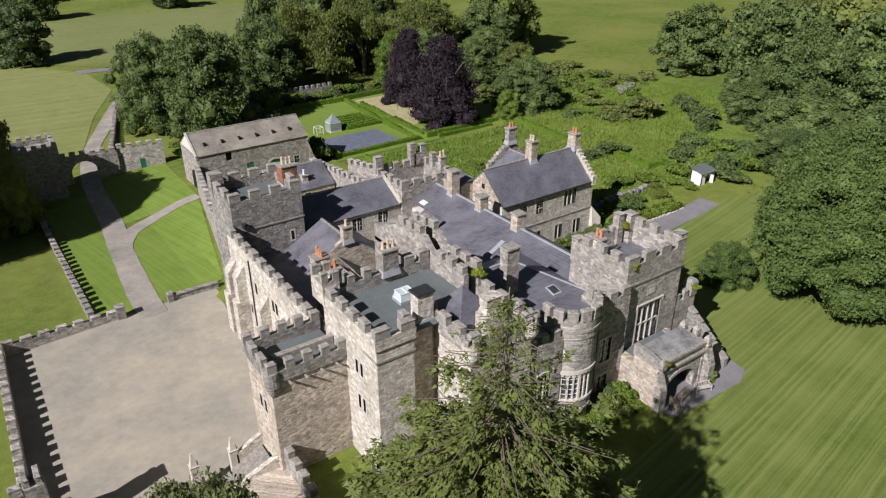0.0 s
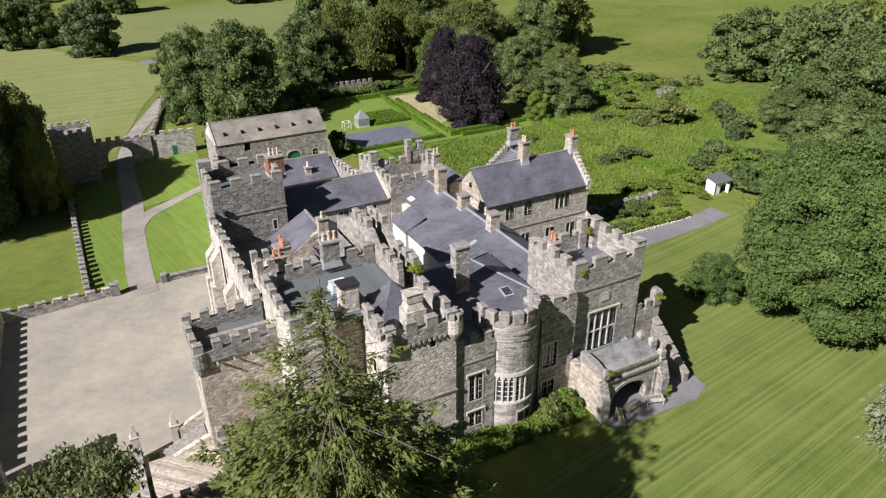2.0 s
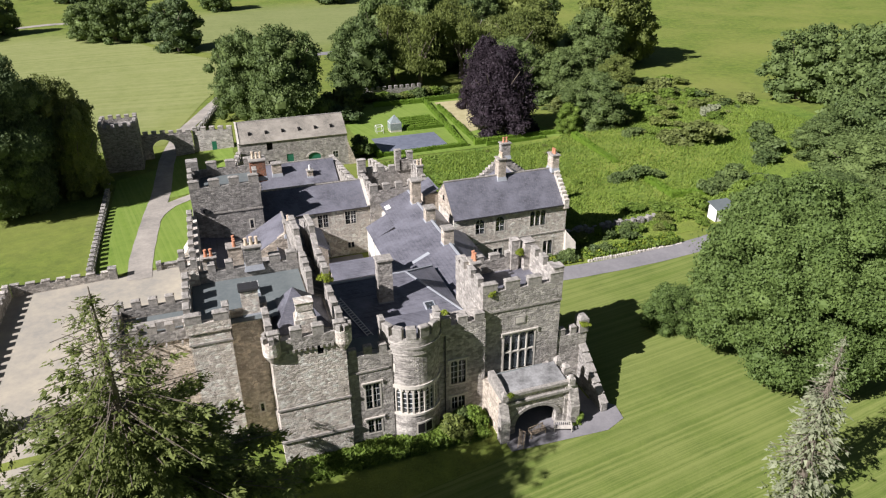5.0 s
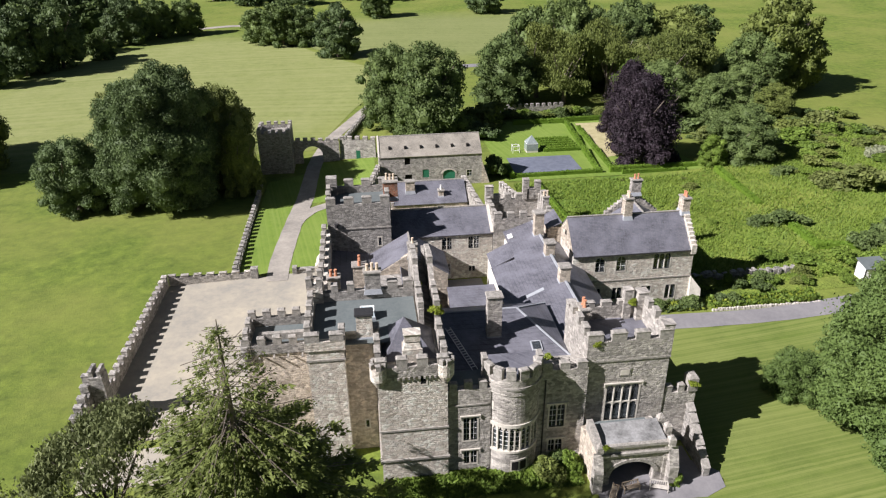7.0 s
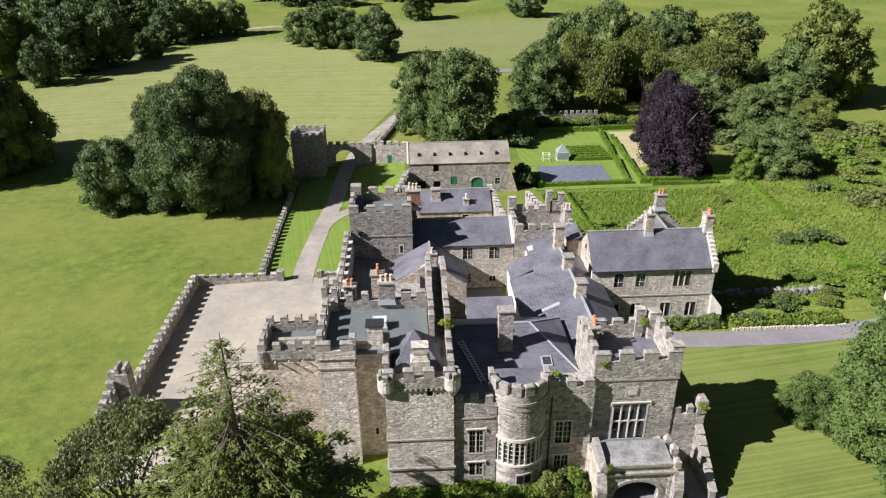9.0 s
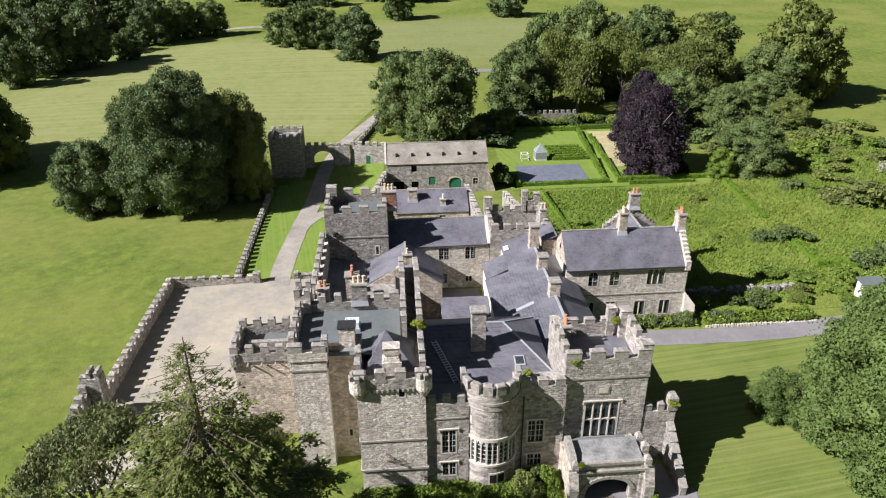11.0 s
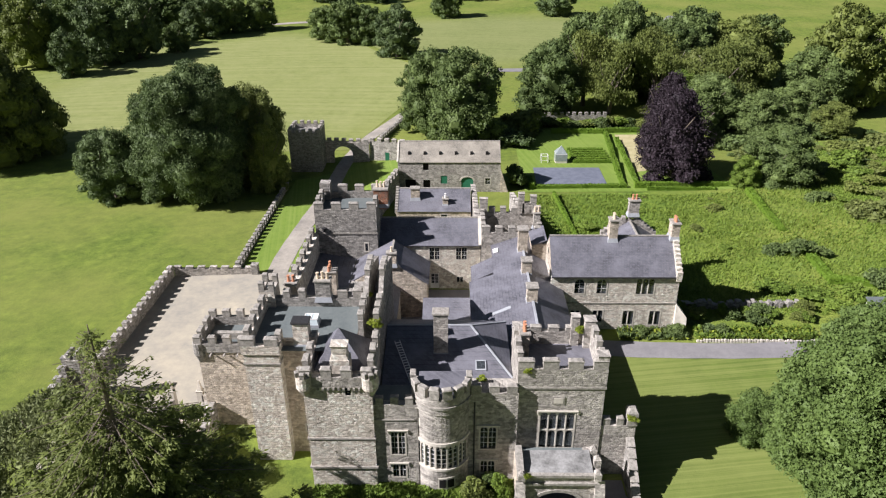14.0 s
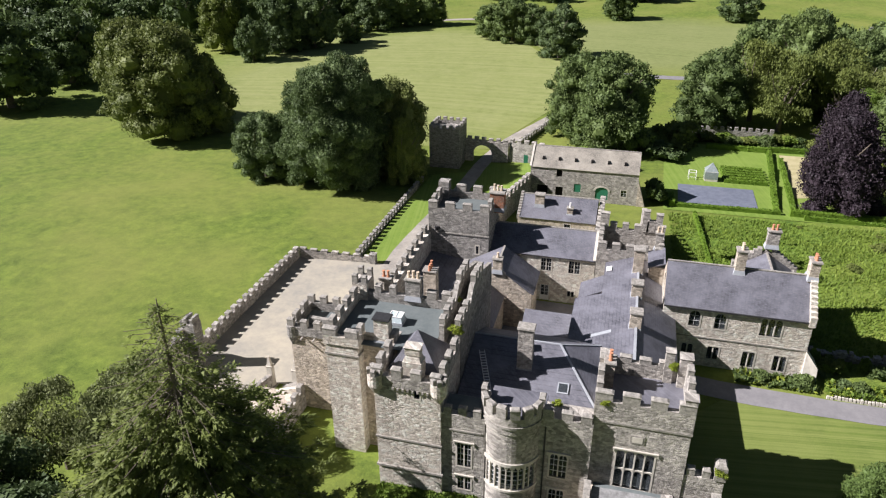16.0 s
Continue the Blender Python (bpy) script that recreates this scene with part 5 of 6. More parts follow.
bd = part("door", Geo().sheet([(42.2, 114.9, -1.9), (44.6, 114.9, -1.9)] + [(43.4 + 1.2 * math.cos(math.pi * k / 8), 114.9, -0.1 + 0.7 * math.sin(math.pi * k / 8)) for k in range(9)], (0, 0.1, 0)), PAINT_GREEN, bn, "green arched double door")
part("lintel_arch", Geo().sheet([(43.4 + r * math.cos(math.pi * k / 8), 114.72, -0.1 + r * 0.62 * math.sin(math.pi * k / 8)) for r, ks in ((1.2, range(9)), (1.6, range(8, -1, -1))) for k in ks], (0, 0.1, 0)), DRESSED, bn)
window(bn, "s", 114.8, *bo[4], lights=1, bars=(2, 2), hood=False)
for i in range(6):
    x = 31.8 + i * 3.1
    z = 5.15
    dv = part("roof_vent", Geo().box(x - 0.22, 116.2, z - 0.7, x + 0.22, 117.0, z + 0.15), SHADE, bn, "small dark roof vent")
part("gable_coping", Geo().slab([(29.4, 114.6, 3.95), (29.75, 114.6, 3.95), (29.75, 119.2, 6.9), (29.4, 119.2, 6.9)], 0.2), DRESSED, bn)
# flat near-black sheet on the gable, its colour standing for inner shade
part("barn_arch", Geo().sheet([(29.55, 117.2 + 1.6 * math.cos(math.pi * k / 8), -0.6 + 1.4 * math.sin(math.pi * k / 8)) for k in range(9)] + [(29.55, 115.6, -3.5), (29.55, 118.8, -3.5)], (0.06, 0, 0)), SHADE, bn, "near-black arched sheet painted as the unlit cart entrance")
part("end_buttress", Geo().add([(50.0, 114.8, 2.4), (50.0, 116.2, 2.4), (51.6, 116.2, -2.5), (51.6, 114.6, -2.5), (50.0, 114.6, -3), (50.0, 116.2, -3)], [(0, 3, 2, 1), (0, 4, 3), (1, 2, 5), (4, 5, 2, 3), (0, 1, 5, 4)]), STONE_WARM, bn)


def curtain(name, p0, p1, z0, z1, th, label, base=2.0, mat=None, h=0.85, w=0.95, gap=0.75, group="boundary walls"):
    """A free-standing battlemented wall; z0, z1: the crenel sills at its ends."""
    mat = mat or STONE_DARK
    a, b = Vector(p0), Vector(p1)
    d = (b - a).normalized()
    n = Vector((-d.y, d.x)) * th / 2
    lo = min(ground_z(*a), ground_z(*b)) - base
    ob = thing(name, (a.x + b.x) / 2, (a.y + b.y) / 2, lo + base, label, "wall", group)
    q = [(a + n, z0), (b + n, z1), (b - n, z1), (a - n, z0)]
    vs = [(p.x, p.y, lo) for p, z in q] + [(p.x, p.y, z) for p, z in q]
    part("wall", Geo().add(vs, [(3, 2, 1, 0), (4, 5, 6, 7), (0, 1, 5, 4), (1, 2, 6, 5), (2, 3, 7, 6), (3, 0, 4, 7)]), mat, ob)
    crenels(ob, p0, p1, z0, h, w, gap, th * 1.02, zend=z1, mat=mat)
    return ob


curtain("forecourt_wall", (-4.0, 80.6), (-4.4, 52.6), -1.55, -1.4, 0.7, "low battlemented rubble wall on the forecourt edge", mat=STONE, h=0.62, w=0.9, gap=0.7)
curtain("forecourt_wall", (-3.6, 80.8), (8.6, 81.8), -1.6, -2.2, 0.6, "low battlemented rubble wall on the forecourt edge", mat=STONE, w=1.0, h=0.45)
g = Geo().box(8.5, 81.2, -4.5, 9.5, 82.2, -1.6).taper(8.5, 81.2, -1.6, 9.5, 82.2, -1.3, 0.06)
solid("gate_pier", g, STONE_DARK, "square rubble pier at the forecourt entrance", "pier")
g = Geo().box(15.0, 82.0, -4.5, 21.2, 82.5, -2.3).box(14.9, 81.9, -2.3, 21.2, 82.6, -2.15).box(14.7, 81.8, -4.5, 15.4, 82.7, -1.8)
solid("dwarf_wall", g, STONE_DARK, "low coped stone wall at the lawn edge", "wall")
curtain("drive_wall", (5.9, 82.6), (5.3, 122), -2.4, -4.0, 0.7, "long battlemented wall beside the drive")
curtain("yard_wall", (22.6, 79.6), (29.4, 114.6), 2.6, 1.6, 0.8, "tall battlemented yard wall north of the tower", mat=STONE, w=1.1, gap=0.9, h=1.0)
curtain("ruined_wall", (44.4, 81.2), (44.2, 100.5), 6.0, 4.0, 0.8, "broken rubble yard wall", mat=STONE, w=0.9, gap=0.7)
curtain("yard_east_wall", (52.8, 81.2), (51.2, 101), 5.2, 2.2, 0.8, "broken stepped stone yard wall", mat=STONE, w=0.9, gap=1.0)
curtain("drive_wall", (22.2, 149.5), (30.6, 184), -3.3, -3.6, 0.7, "long battlemented wall beside the drive")
curtain("garden_wall", (56, 168.5), (82, 169.5), -2.6, -2.6, 0.6, "mossy battlemented wall behind the garden")
gtw = thing("gate_tower", 7.8, 134.8, -4.3, "ivy-dark square gate tower with broken battlements", "tower")
part("wall", walled(4.3, 131.3, 11.2, 138.4, -7, 3.9, {"e": [(133.2, 133.8, -2.5, -0.8)]}), STONE_DARK, gtw)
window(gtw, "e", 11.2, 133.2, 133.8, -2.5, -0.8, lights=1, bars=None, hood=False)
parapet(gtw, 4.3, 131.3, 11.2, 138.4, 3.9, 4.5, 0.6, "swen", STONE_DARK, 0.85, 0.9, 0.7)
ga = thing("gate_arch", 16, 137.8, -4.3, "battlemented stone wall with the round gateway over the drive", "gateway")
out = [(11.2, -7), (13.0, -7)] + [(15.2 - 2.2 * math.cos(math.pi * k / 12), -2.6 + 2.0 * math.sin(math.pi * k / 12)) for k in range(13)] + [(17.4, -7), (21.2, -7), (21.2, 0.2), (11.2, 0.6)]
part("wall", Geo().sheet([(x, 137.3, z) for x, z in out], (0, 1.0, 0)), STONE, ga)
crenels(ga, (11.6, 137.8), (21.0, 137.8), 0.55, 0.8, 0.95, 0.7, 0.7, zend=0.2)
gd = curtain("gate_wall", (21.4, 138.2), (29.4, 136.6), 0.4, 0.4, 0.8, "battlemented wall with a small green door", mat=STONE)
part("door", Geo().box(24.9, 136.9, -4.2, 26.0, 137.1, -2.0), PAINT_GREEN, gd, "small green plank door")

# ---- forecourt corner bastion and stairs ----
bs = thing("corner_bastion", -3.8, 49, -3, "broken L-shaped battlemented bastion at the forecourt corner", "tower")
part("wall", Geo().box(-4.0, 49.4, -5, -2.6, 51.0, 3.4), STONE_DARK, bs)
crenels(bs, (-3.95, 50.2), (-2.65, 50.2), 3.4, 0.9, 0.5, 0.4, 1.4, mat=STONE_DARK)
part("wall", Geo().sheet([(-5.0, 45.0, -5), (-5.0, 51.8, -5), (-5.0, 51.8, 0.2), (-5.0, 50.6, 2.6), (-5.0, 48.6, 1.4), (-5.0, 45.0, 0.6)], (0.9, 0, 0)), STONE_DARK, bs)
crenels(bs, (-4.55, 45.2), (-4.55, 48.4), 0.6, 0.9, 0.9, 0.5, 0.85, mat=STONE_DARK, zend=1.3)
crenels(bs, (-4.55, 49.0), (-4.55, 50.6), 1.7, 0.9, 0.6, 0.4, 0.85, mat=STONE_DARK, zend=2.6)

st = thing("stair_terrace", 11.5, 43, -1.2, "stone stair terrace with battlemented retaining walls", "stairs")
part("terrace", Geo().box(8.6, 38.6, -5, 14.5, 45.0, -0.4), STONE_WARM, st)
part("wall", Geo().sheet([(14.3, 38.5, -5), (14.3, 44.0, -5), (14.3, 44.0, 1.6), (14.3, 41.4, 1.2), (14.3, 38.5, 0.6)], (0.6, 0, 0)), STONE, st)
crenels(st, (14.6, 38.8), (14.6, 43.8), 0.65, 0.8, 0.8, 0.55, 0.6, zend=1.5)
part("wall", Geo().box(8.6, 38.2, -5, 14.3, 38.8, 0.4), STONE, st)
crenels(st, (9.0, 38.5), (14.0, 38.5), 0.4, 0.8, 0.9, 0.6, 0.55)
part("wall", Geo().sheet([(7.6, 38.2, -5), (7.6, 48.4, -5), (7.6, 48.4, -1.3), (7.6, 45.6, -0.5), (7.6, 38.2, 0.2)], (0.6, 0, 0)), STONE, st)
for i in range(10):
    part("step", Geo().box(9.6 + i * 0.42, 45.0, -5, 10.02 + i * 0.42, 48.2, -2.4 + i * 0.2), COPING, st)
part("wall", Geo().sheet([(11.5, 48.2, -5), (14.0, 48.2, -5), (14.0, 48.2, 0.7), (11.5, 48.2, -0.6)], (0, 0.45, 0)), STONE_PALE, st)
part("wall", Geo().sheet([(10.6, 45.0, -5), (14.3, 45.0, -5), (14.3, 45.0, 0.9), (10.6, 45.0, -0.4)], (0, -0.5, 0)), STONE_PALE, st)
for x in (7.9, 11.3):
    part("pinnacle", Geo().box(x - 0.35, 48.2, -5, x + 0.35, 48.9, -0.2).taper(x - 0.35, 48.2, -0.2, x + 0.35, 48.9, 0.0, 0.06).taper(x - 0.28, 48.27, 0.0, x + 0.28, 48.83, 1.3, -0.2), DRESSED, st, "pointed stone pinnacle")

# ---- trees ----
nrng = np.random.default_rng(11)


def leaf_arrays(blobs, count, size, droop=0.0, shell=(0.58, 1.12), stretch=1.0, flat=0.55):
    b = np.array(blobs, float)
    area = (b[:, 3] * b[:, 4] + b[:, 4] * b[:, 5] + b[:, 3] * b[:, 5])
    idx = nrng.choice(len(b), count, p=area / area.sum())
    d = nrng.normal(size=(count, 3))
    d /= np.linalg.norm(d, axis=1)[:, None]
    d[:, 2] = np.where(d[:, 2] < -0.45, -d[:, 2], d[:, 2])
    lump = 1 + 0.10 * np.sin(d[:, 0] * 7 + idx) * np.sin(d[:, 1] * 6 + 2 * idx) + 0.08 * np.sin(d[:, 2] * 9 + idx)
    rad = nrng.uniform(shell[0], shell[1], count) * lump
    c = b[idx, :3] + d * b[idx, 3:6] * rad[:, None]
    nrm = d * (1 - flat) + nrng.normal(size=(count, 3)) * flat
    nrm[:, 2] += 0.15
    nrm /= np.linalg.norm(nrm, axis=1)[:, None]
    r = nrng.normal(size=(count, 3))
    u = np.cross(nrm, r)
    u /= np.linalg.norm(u, axis=1)[:, None]
    v = np.cross(nrm, u)
    if droop:
        v = v * (1 - droop) + np.array([0, 0, -1.0]) * droop
    s = size * nrng.uniform(0.55, 1.35, (count, 1))
    u, v = u * s * 0.58, v * s * 0.58 * stretch
    return np.stack([c - u - v * 0.7, c + u * 0.9 - v * 0.6, c + u * 0.1 + v], 1).reshape(-1, 3)


def core_geo(blobs, k=0.8):
    g = Geo()
    for n, (x, y, z, a, b, c) in enumerate(blobs):
        na, nz = 8, 5
        vs = []
        for j in range(nz + 1):
            t = math.pi * j / nz
            for i in range(na):
                p = 2 * math.pi * i / na
                w = k * (1 + 0.12 * math.sin(3 * p + n) * math.sin(2 * t + n))
                vs.append((x + a * w * math.sin(t) * math.cos(p), y + b * w * math.sin(t) * math.sin(p), z + c * w * math.cos(t)))
        g.add(vs, [(j * na + i, (j + 1) * na + i, (j + 1) * na + (i + 1) % na, j * na + (i + 1) % na) for j in range(nz) for i in range(na)])
    return g


def leaves_mesh(name, corners, mat, core=None, sides=3):
    me = bpy.data.meshes.new(name)
    vs = corners.tolist()
    fs = [tuple(range(i, i + sides)) for i in range(0, len(vs), sides)]
    if core:
        o = len(vs)
        vs += core.v
        fs += [tuple(i + o for i in f) for f in core.f]
    me.from_pydata(vs, [], fs)
    me.materials.append(mat)
    me.update()
    return me


def crown_blobs(r, z0, z1, n, seed, top=0.55):
    """Clumps of a rounded crown of radius r between z0 and z1, at the origin."""
    rr = random.Random(seed)
    mid, half = (z0 + z1) / 2, (z1 - z0) / 2
    out = [(0, 0, mid - half * 0.06, r * 0.68, r * 0.68, half * 0.82)]
    for i in range(n):
        a = i * 2.39996 + rr.uniform(-0.4, 0.4)
        h = -0.92 + 1.8 * ((i * 0.618) % 1)
        k = math.sqrt(max(0.06, 1 - abs(h * (0.98 if h > 0 else 0.75)) ** 2.6)) * rr.uniform(0.66, 0.92)
        s = rr.uniform(0.17, 0.31) * (1.25 if n < 30 else 0.72 if n > 100 else 1.0)
        out.append((r * k * math.cos(a), r * k * math.sin(a), mid + half * h * 0.82, r * s, r * s, r * s * rr.uniform(0.65, 0.9)))
    return out


def lobed_blobs(r, z0, z1, seed, lobes=13, subs=9, cone=0.0, girth=1.0, rough=1.0):
    """An uneven crown: a few big boughs of foliage, each carrying smaller clumps. Returns boughs and clumps."""
    rr = random.Random(seed * 17 + 3)
    hgt = z1 - z0
    big = [(0, 0, z0 + hgt * 0.46, r * (1.1 - 0.54 * girth), r * (1.1 - 0.54 * girth), hgt * 0.40)]
    big.append((r * rr.uniform(-0.14, 0.14), r * rr.uniform(-0.14, 0.14), z1 - r * 0.30, r * 0.42 * girth, r * 0.42 * girth, r * 0.30))
    for i in range(lobes):
        t = (i + rr.uniform(0.1, 0.9)) / lobes
        a = i * 2.39996 + rr.uniform(-0.5, 0.5)
        full = 1 - cone * t
        env = math.sqrt(max(0.05, 1 - (max(0.0, t - 0.40) / 0.72) ** 2.4)) * (0.84 + 0.16 * min(1, t / 0.2))
        size = r * rr.uniform(0.36 - 0.14 * rough, 0.36 + 0.14 * rough) * (1.0 - 0.18 * t) * girth
        k = max(0.0, r * full * env * rr.uniform(0.95 - 0.15 * rough, 0.95 + 0.15 * rough) - size)
        big.append((k * math.cos(a), k * math.sin(a), z0 + hgt * (0.12 + 0.76 * t), size, size, size * rr.uniform(0.58, 0.85)))
    small = []
    for x, y, z, a, b, c in big:
        for j in range(subs):
            u, w = rr.uniform(0, 6.283), rr.uniform(-0.75, 1.0)
            q = math.sqrt(1 - w * w) * rr.uniform(0.72, 1.0)
            s = a * rr.uniform(0.24, 0.46) * (0.66 if a > r * 0.5 else 1)
            small.append((x + a * q * math.cos(u), y + b * q * math.sin(u), z + c * w * 0.86, s, s, s * rr.uniform(0.6, 0.9)))
    return big, small


def limb(g, p, q, r0, r1, n=7):
    p, q = Vector(p), Vector(q)
    d = (q - p).normalized()
    u = d.orthogonal().normalized()
    v = d.cross(u)
    ring = lambda c, r: [c + (u * math.cos(2 * math.pi * i / n) + v * math.sin(2 * math.pi * i / n)) * r for i in range(n)]
    g.add(ring(p, r0) + ring(q, r1), [(i, (i + 1) % n, n + (i + 1) % n, n + i) for i in range(n)] + [tuple(range(n, 2 * n))])


def trunk_geo(h, r, fork, seed):
    rr = random.Random(seed)
    g = Geo()
    limb(g, (0, 0, -0.6), (0.1, 0, fork), r * 1.25, r * 0.8, 9)
    for i in range(6):
        a = i * 1.05 + rr.uniform(-0.3, 0.3)
        q = Vector((math.cos(a) * h * 0.24, math.sin(a) * h * 0.24, fork + h * rr.uniform(0.25, 0.42)))
        limb(g, (0.1, 0, fork - 0.3), q, r * 0.5, r * 0.22)
        limb(g, q, q * 1.0 + Vector((math.cos(a + 0.5) * h * 0.12, math.sin(a + 0.5) * h * 0.12, h * 0.14)), r * 0.22, r * 0.07)
    return g


LEAF_MEADOW = leaf_mat("meadow_tufts", (0.058, 0.122, 0.018), (0.215, 0.285, 0.046))
LEAF_BIRCH = leaf_mat("birch_leaves", (0.085, 0.108, 0.040), (0.28, 0.31, 0.13))
CROWNS, TRUNKS = {}, {}


def crown_mesh(kind, seed, mat):
    key = (kind, seed, mat.name)
    if key not in CROWNS:
        base = next((v for k, v in CROWNS.items() if k[0] == kind and k[1] == seed), None)
        if base:
            me = base.copy()
            me.materials.clear()
            me.materials.append(mat)
        elif kind in ("broad", "mid", "far", "fine", "dome", "cone"):
            lobes, subs, count, size = {"broad": (44, 9, 27000, 0.37), "mid": (32, 7, 11000, 0.58), "far": (16, 5, 3000, 1.1), "fine": (90, 11, 200000, 0.22), "dome": (150, 9, 230000, 0.21), "cone": (40, 10, 60000, 0.30)}[kind]
            big, small = lobed_blobs(10, -0.6, 18.4, seed, lobes, subs, 0.62 if kind == "cone" else 0.04, {"fine": 0.62, "dome": 0.5}.get(kind, 0.74), 0.3 if kind == "dome" else 1.0)
            me = leaves_mesh("crown", np.concatenate([leaf_arrays(big, int(count * 0.32), size, shell=(0.80, 1.12)), leaf_arrays(small, int(count * 0.68), size, shell=(0.8, 1.1) if kind == "dome" else (0.5, 1.25), flat=0.36 if kind == "dome" else 0.55)]), mat, core_geo(big[:1] if kind == "far" else big, 0.74))
        elif kind == "shrub":
            bl = crown_blobs(1.0, -0.1, 1.3, 9, seed)
            me = leaves_mesh("crown", leaf_arrays(bl, 1300, 0.19, flat=0.6), mat, core_geo(bl, 0.75))
        elif kind == "airy":
            bl = [(x, y, z, a * 0.8, b * 0.8, c * 0.8) for x, y, z, a, b, c in crown_blobs(10, 3, 18, 60, seed)]
            me = leaves_mesh("crown", leaf_arrays(bl, 32000, 0.40, 0.4, (0.3, 1.35), 1.5, 0.7), mat)
        CROWNS[key] = me
    return CROWNS[key]


def tree(x, y, r, h, mat=None, kind="broad", seed=None, label="broadleaf tree in full summer leaf", name="tree", group="parkland trees", sink=1.0, z=None):
    mat = mat or LEAF
    seed = rng.choice((1, 2, 3, 4, 5)) if seed is None else seed
    if kind == "broad" and (y > 200 or x > 142 or x < -90):
        kind = "mid"
    z = ground_z(x, y) if z is None else z
    ob = thing(name, x, y, z, label, "tree", group)
    if kind not in TRUNKS:
        TRUNKS[kind] = mesh_of("trunk", trunk_geo(18, 0.75, 4.5, 5), BARK)
    s = (r / 10, r / 10, h / 18.5)
    rot = rng.uniform(0, 6.28)
    for nm, me in (("trunk", TRUNKS[kind]), ("crown", crown_mesh(kind, seed, mat))):
        o = new(nm, me)
        o.parent, o.scale, o.rotation_euler = ob, s, (0, 0, rot)
        o.location = (0, 0, -sink)
    return ob


def shrub(x, y, r, h, mat=None, label="rounded green leafy shrub beside the garden", group="shrubs", seed=None, z=None):
    ob = new("shrub", crown_mesh("shrub", rng.choice((1, 2, 3)) if seed is None else seed, mat or LEAF))
    ob.location = (x, y, ground_z(x, y) if z is None else z)
    ob.scale = (r, r, h)
    ob.rotation_euler = (0, 0, rng.uniform(0, 6.28))
    return tagged(ob, label, "shrub", group)


def conifer(x, y, h, r, mat, levels=46, *, label="tall shaggy fir tree with drooping sprays", seed=3, dense=1.0):
    rr = random.Random(seed)
    z = ground_z(x, y)
    ob = thing("fir_tree", x, y, z, label, "tree")
    g = Geo()
    limb(g, (x, y, z - 0.5), (x, y, z + h * 0.6), 0.55, 0.28, 9)
    limb(g, (x, y, z + h * 0.6), (x + 0.15, y, z + h), 0.28, 0.03, 7)
    clumps = []
    tw = Geo()
    base = Vector((x, y, z))
    for k in range(levels):
        t = k / (levels - 1)
        zz = h * (0.06 + 0.92 * t)
        length = r * (min(1.0, 1.18 * (1 - t) ** 0.72 + 0.02)) * rr.uniform(0.74, 1.14)
        nb = 9 if t < 0.75 else 5
        for i in range(nb):
            a = k * 1.3 + i * 2 * math.pi / nb + rr.uniform(-0.25, 0.25)
            ln = length * rr.uniform(0.62, 1.1)
            tip = Vector((math.cos(a) * ln, math.sin(a) * ln, zz - ln * 0.22 + (0.25 * ln if t > 0.8 else 0)))
            st = Vector((0, 0, zz))
            if t > 0.25:
                limb(tw, base + st, base + tip, 0.08 * (1.2 - t), 0.02, 4)
            n = max(3, int(ln * dense * (2.7 if t < 0.8 else 1.6)))
            for j in range(n):
                s = (j + rr.random()) / n
                if s < 0.25 and t < 0.85:
                    continue
                p = st.lerp(tip, s)
                wob = 0.16 * ln * (1.15 - s)
                w = rr.uniform(0.34, 0.68) * (0.5 if t > 0.86 else 0.75 if t > 0.7 else 1)
                clumps.append((p.x + rr.gauss(0, wob), p.y + rr.gauss(0, wob), p.z - rr.random() * 0.5, w, math.cos(a), math.sin(a)))
    cl = np.array(clumps)
    idx = np.repeat(np.arange(len(cl)), np.maximum(4, (28 * dense * (cl[:, 3] / 0.5) ** 1.1)).astype(int))
    m = len(idx)
    off = nrng.normal(size=(m, 3))
    off /= np.linalg.norm(off, axis=1)[:, None]
    w = cl[idx, 3:4]
    off *= w * nrng.uniform(0.35, 1.0, (m, 1))
    out = np.concatenate([cl[idx, 4:6], np.full((m, 1), -0.5)], 1)
    # sprays run outwards along the bough and hang at their ends
    c = cl[idx, :3] + off * np.array([1, 1, 0.55]) + out * np.abs(off[:, :1]) * 0.5
    d = out * 0.8 + off / w * 0.7 + nrng.normal(size=(m, 3)) * 0.3
    d /= np.linalg.norm(d, axis=1)[:, None]
    up = off / w + np.array([0, 0, 0.9]) + nrng.normal(size=(m, 3)) * 0.35
    u = np.cross(d, up)
    u /= np.linalg.norm(u, axis=1)[:, None]
    sz = nrng.uniform(0.34, 0.86, (m, 1)) * w
    q = np.stack([c - u * sz * 0.30, c + u * sz * 0.30, c + d * sz], 1).reshape(-1, 3)
    core = core_geo([(0, 0, h * f, r * k2, r * k2, h * 0.12) for f, k2 in ((0.10, 0.6), (0.22, 0.54), (0.34, 0.44), (0.46, 0.32), (0.56, 0.2))], 0.9) if dense > 0.9 else None
    o = new("crown", leaves_mesh("crown", q, mat, core))
    o.parent = ob
    part("trunk", g, BARK, ob)
    tagged(part("bough", tw, BARK, ob), kind="stuff")
    return ob


conifer(17.8, 20.5, 28.6, 11.8, LEAF_FIR, 62)
tree(3.5, 31.5, 5.8, 14.5, LEAF_BIRCH, "airy", 1, "light spreading birch with thin hanging branches", "birch_tree")
tree(-6.0, 30.0, 5.0, 11.0, LEAF_BIRCH, "airy", 1, "light spreading birch with thin hanging branches", "birch_tree")
tree(3.5, 13.0, 8.6, 15.0, LEAF_DARK, "broad", 2, "dark dense tree below the fir")
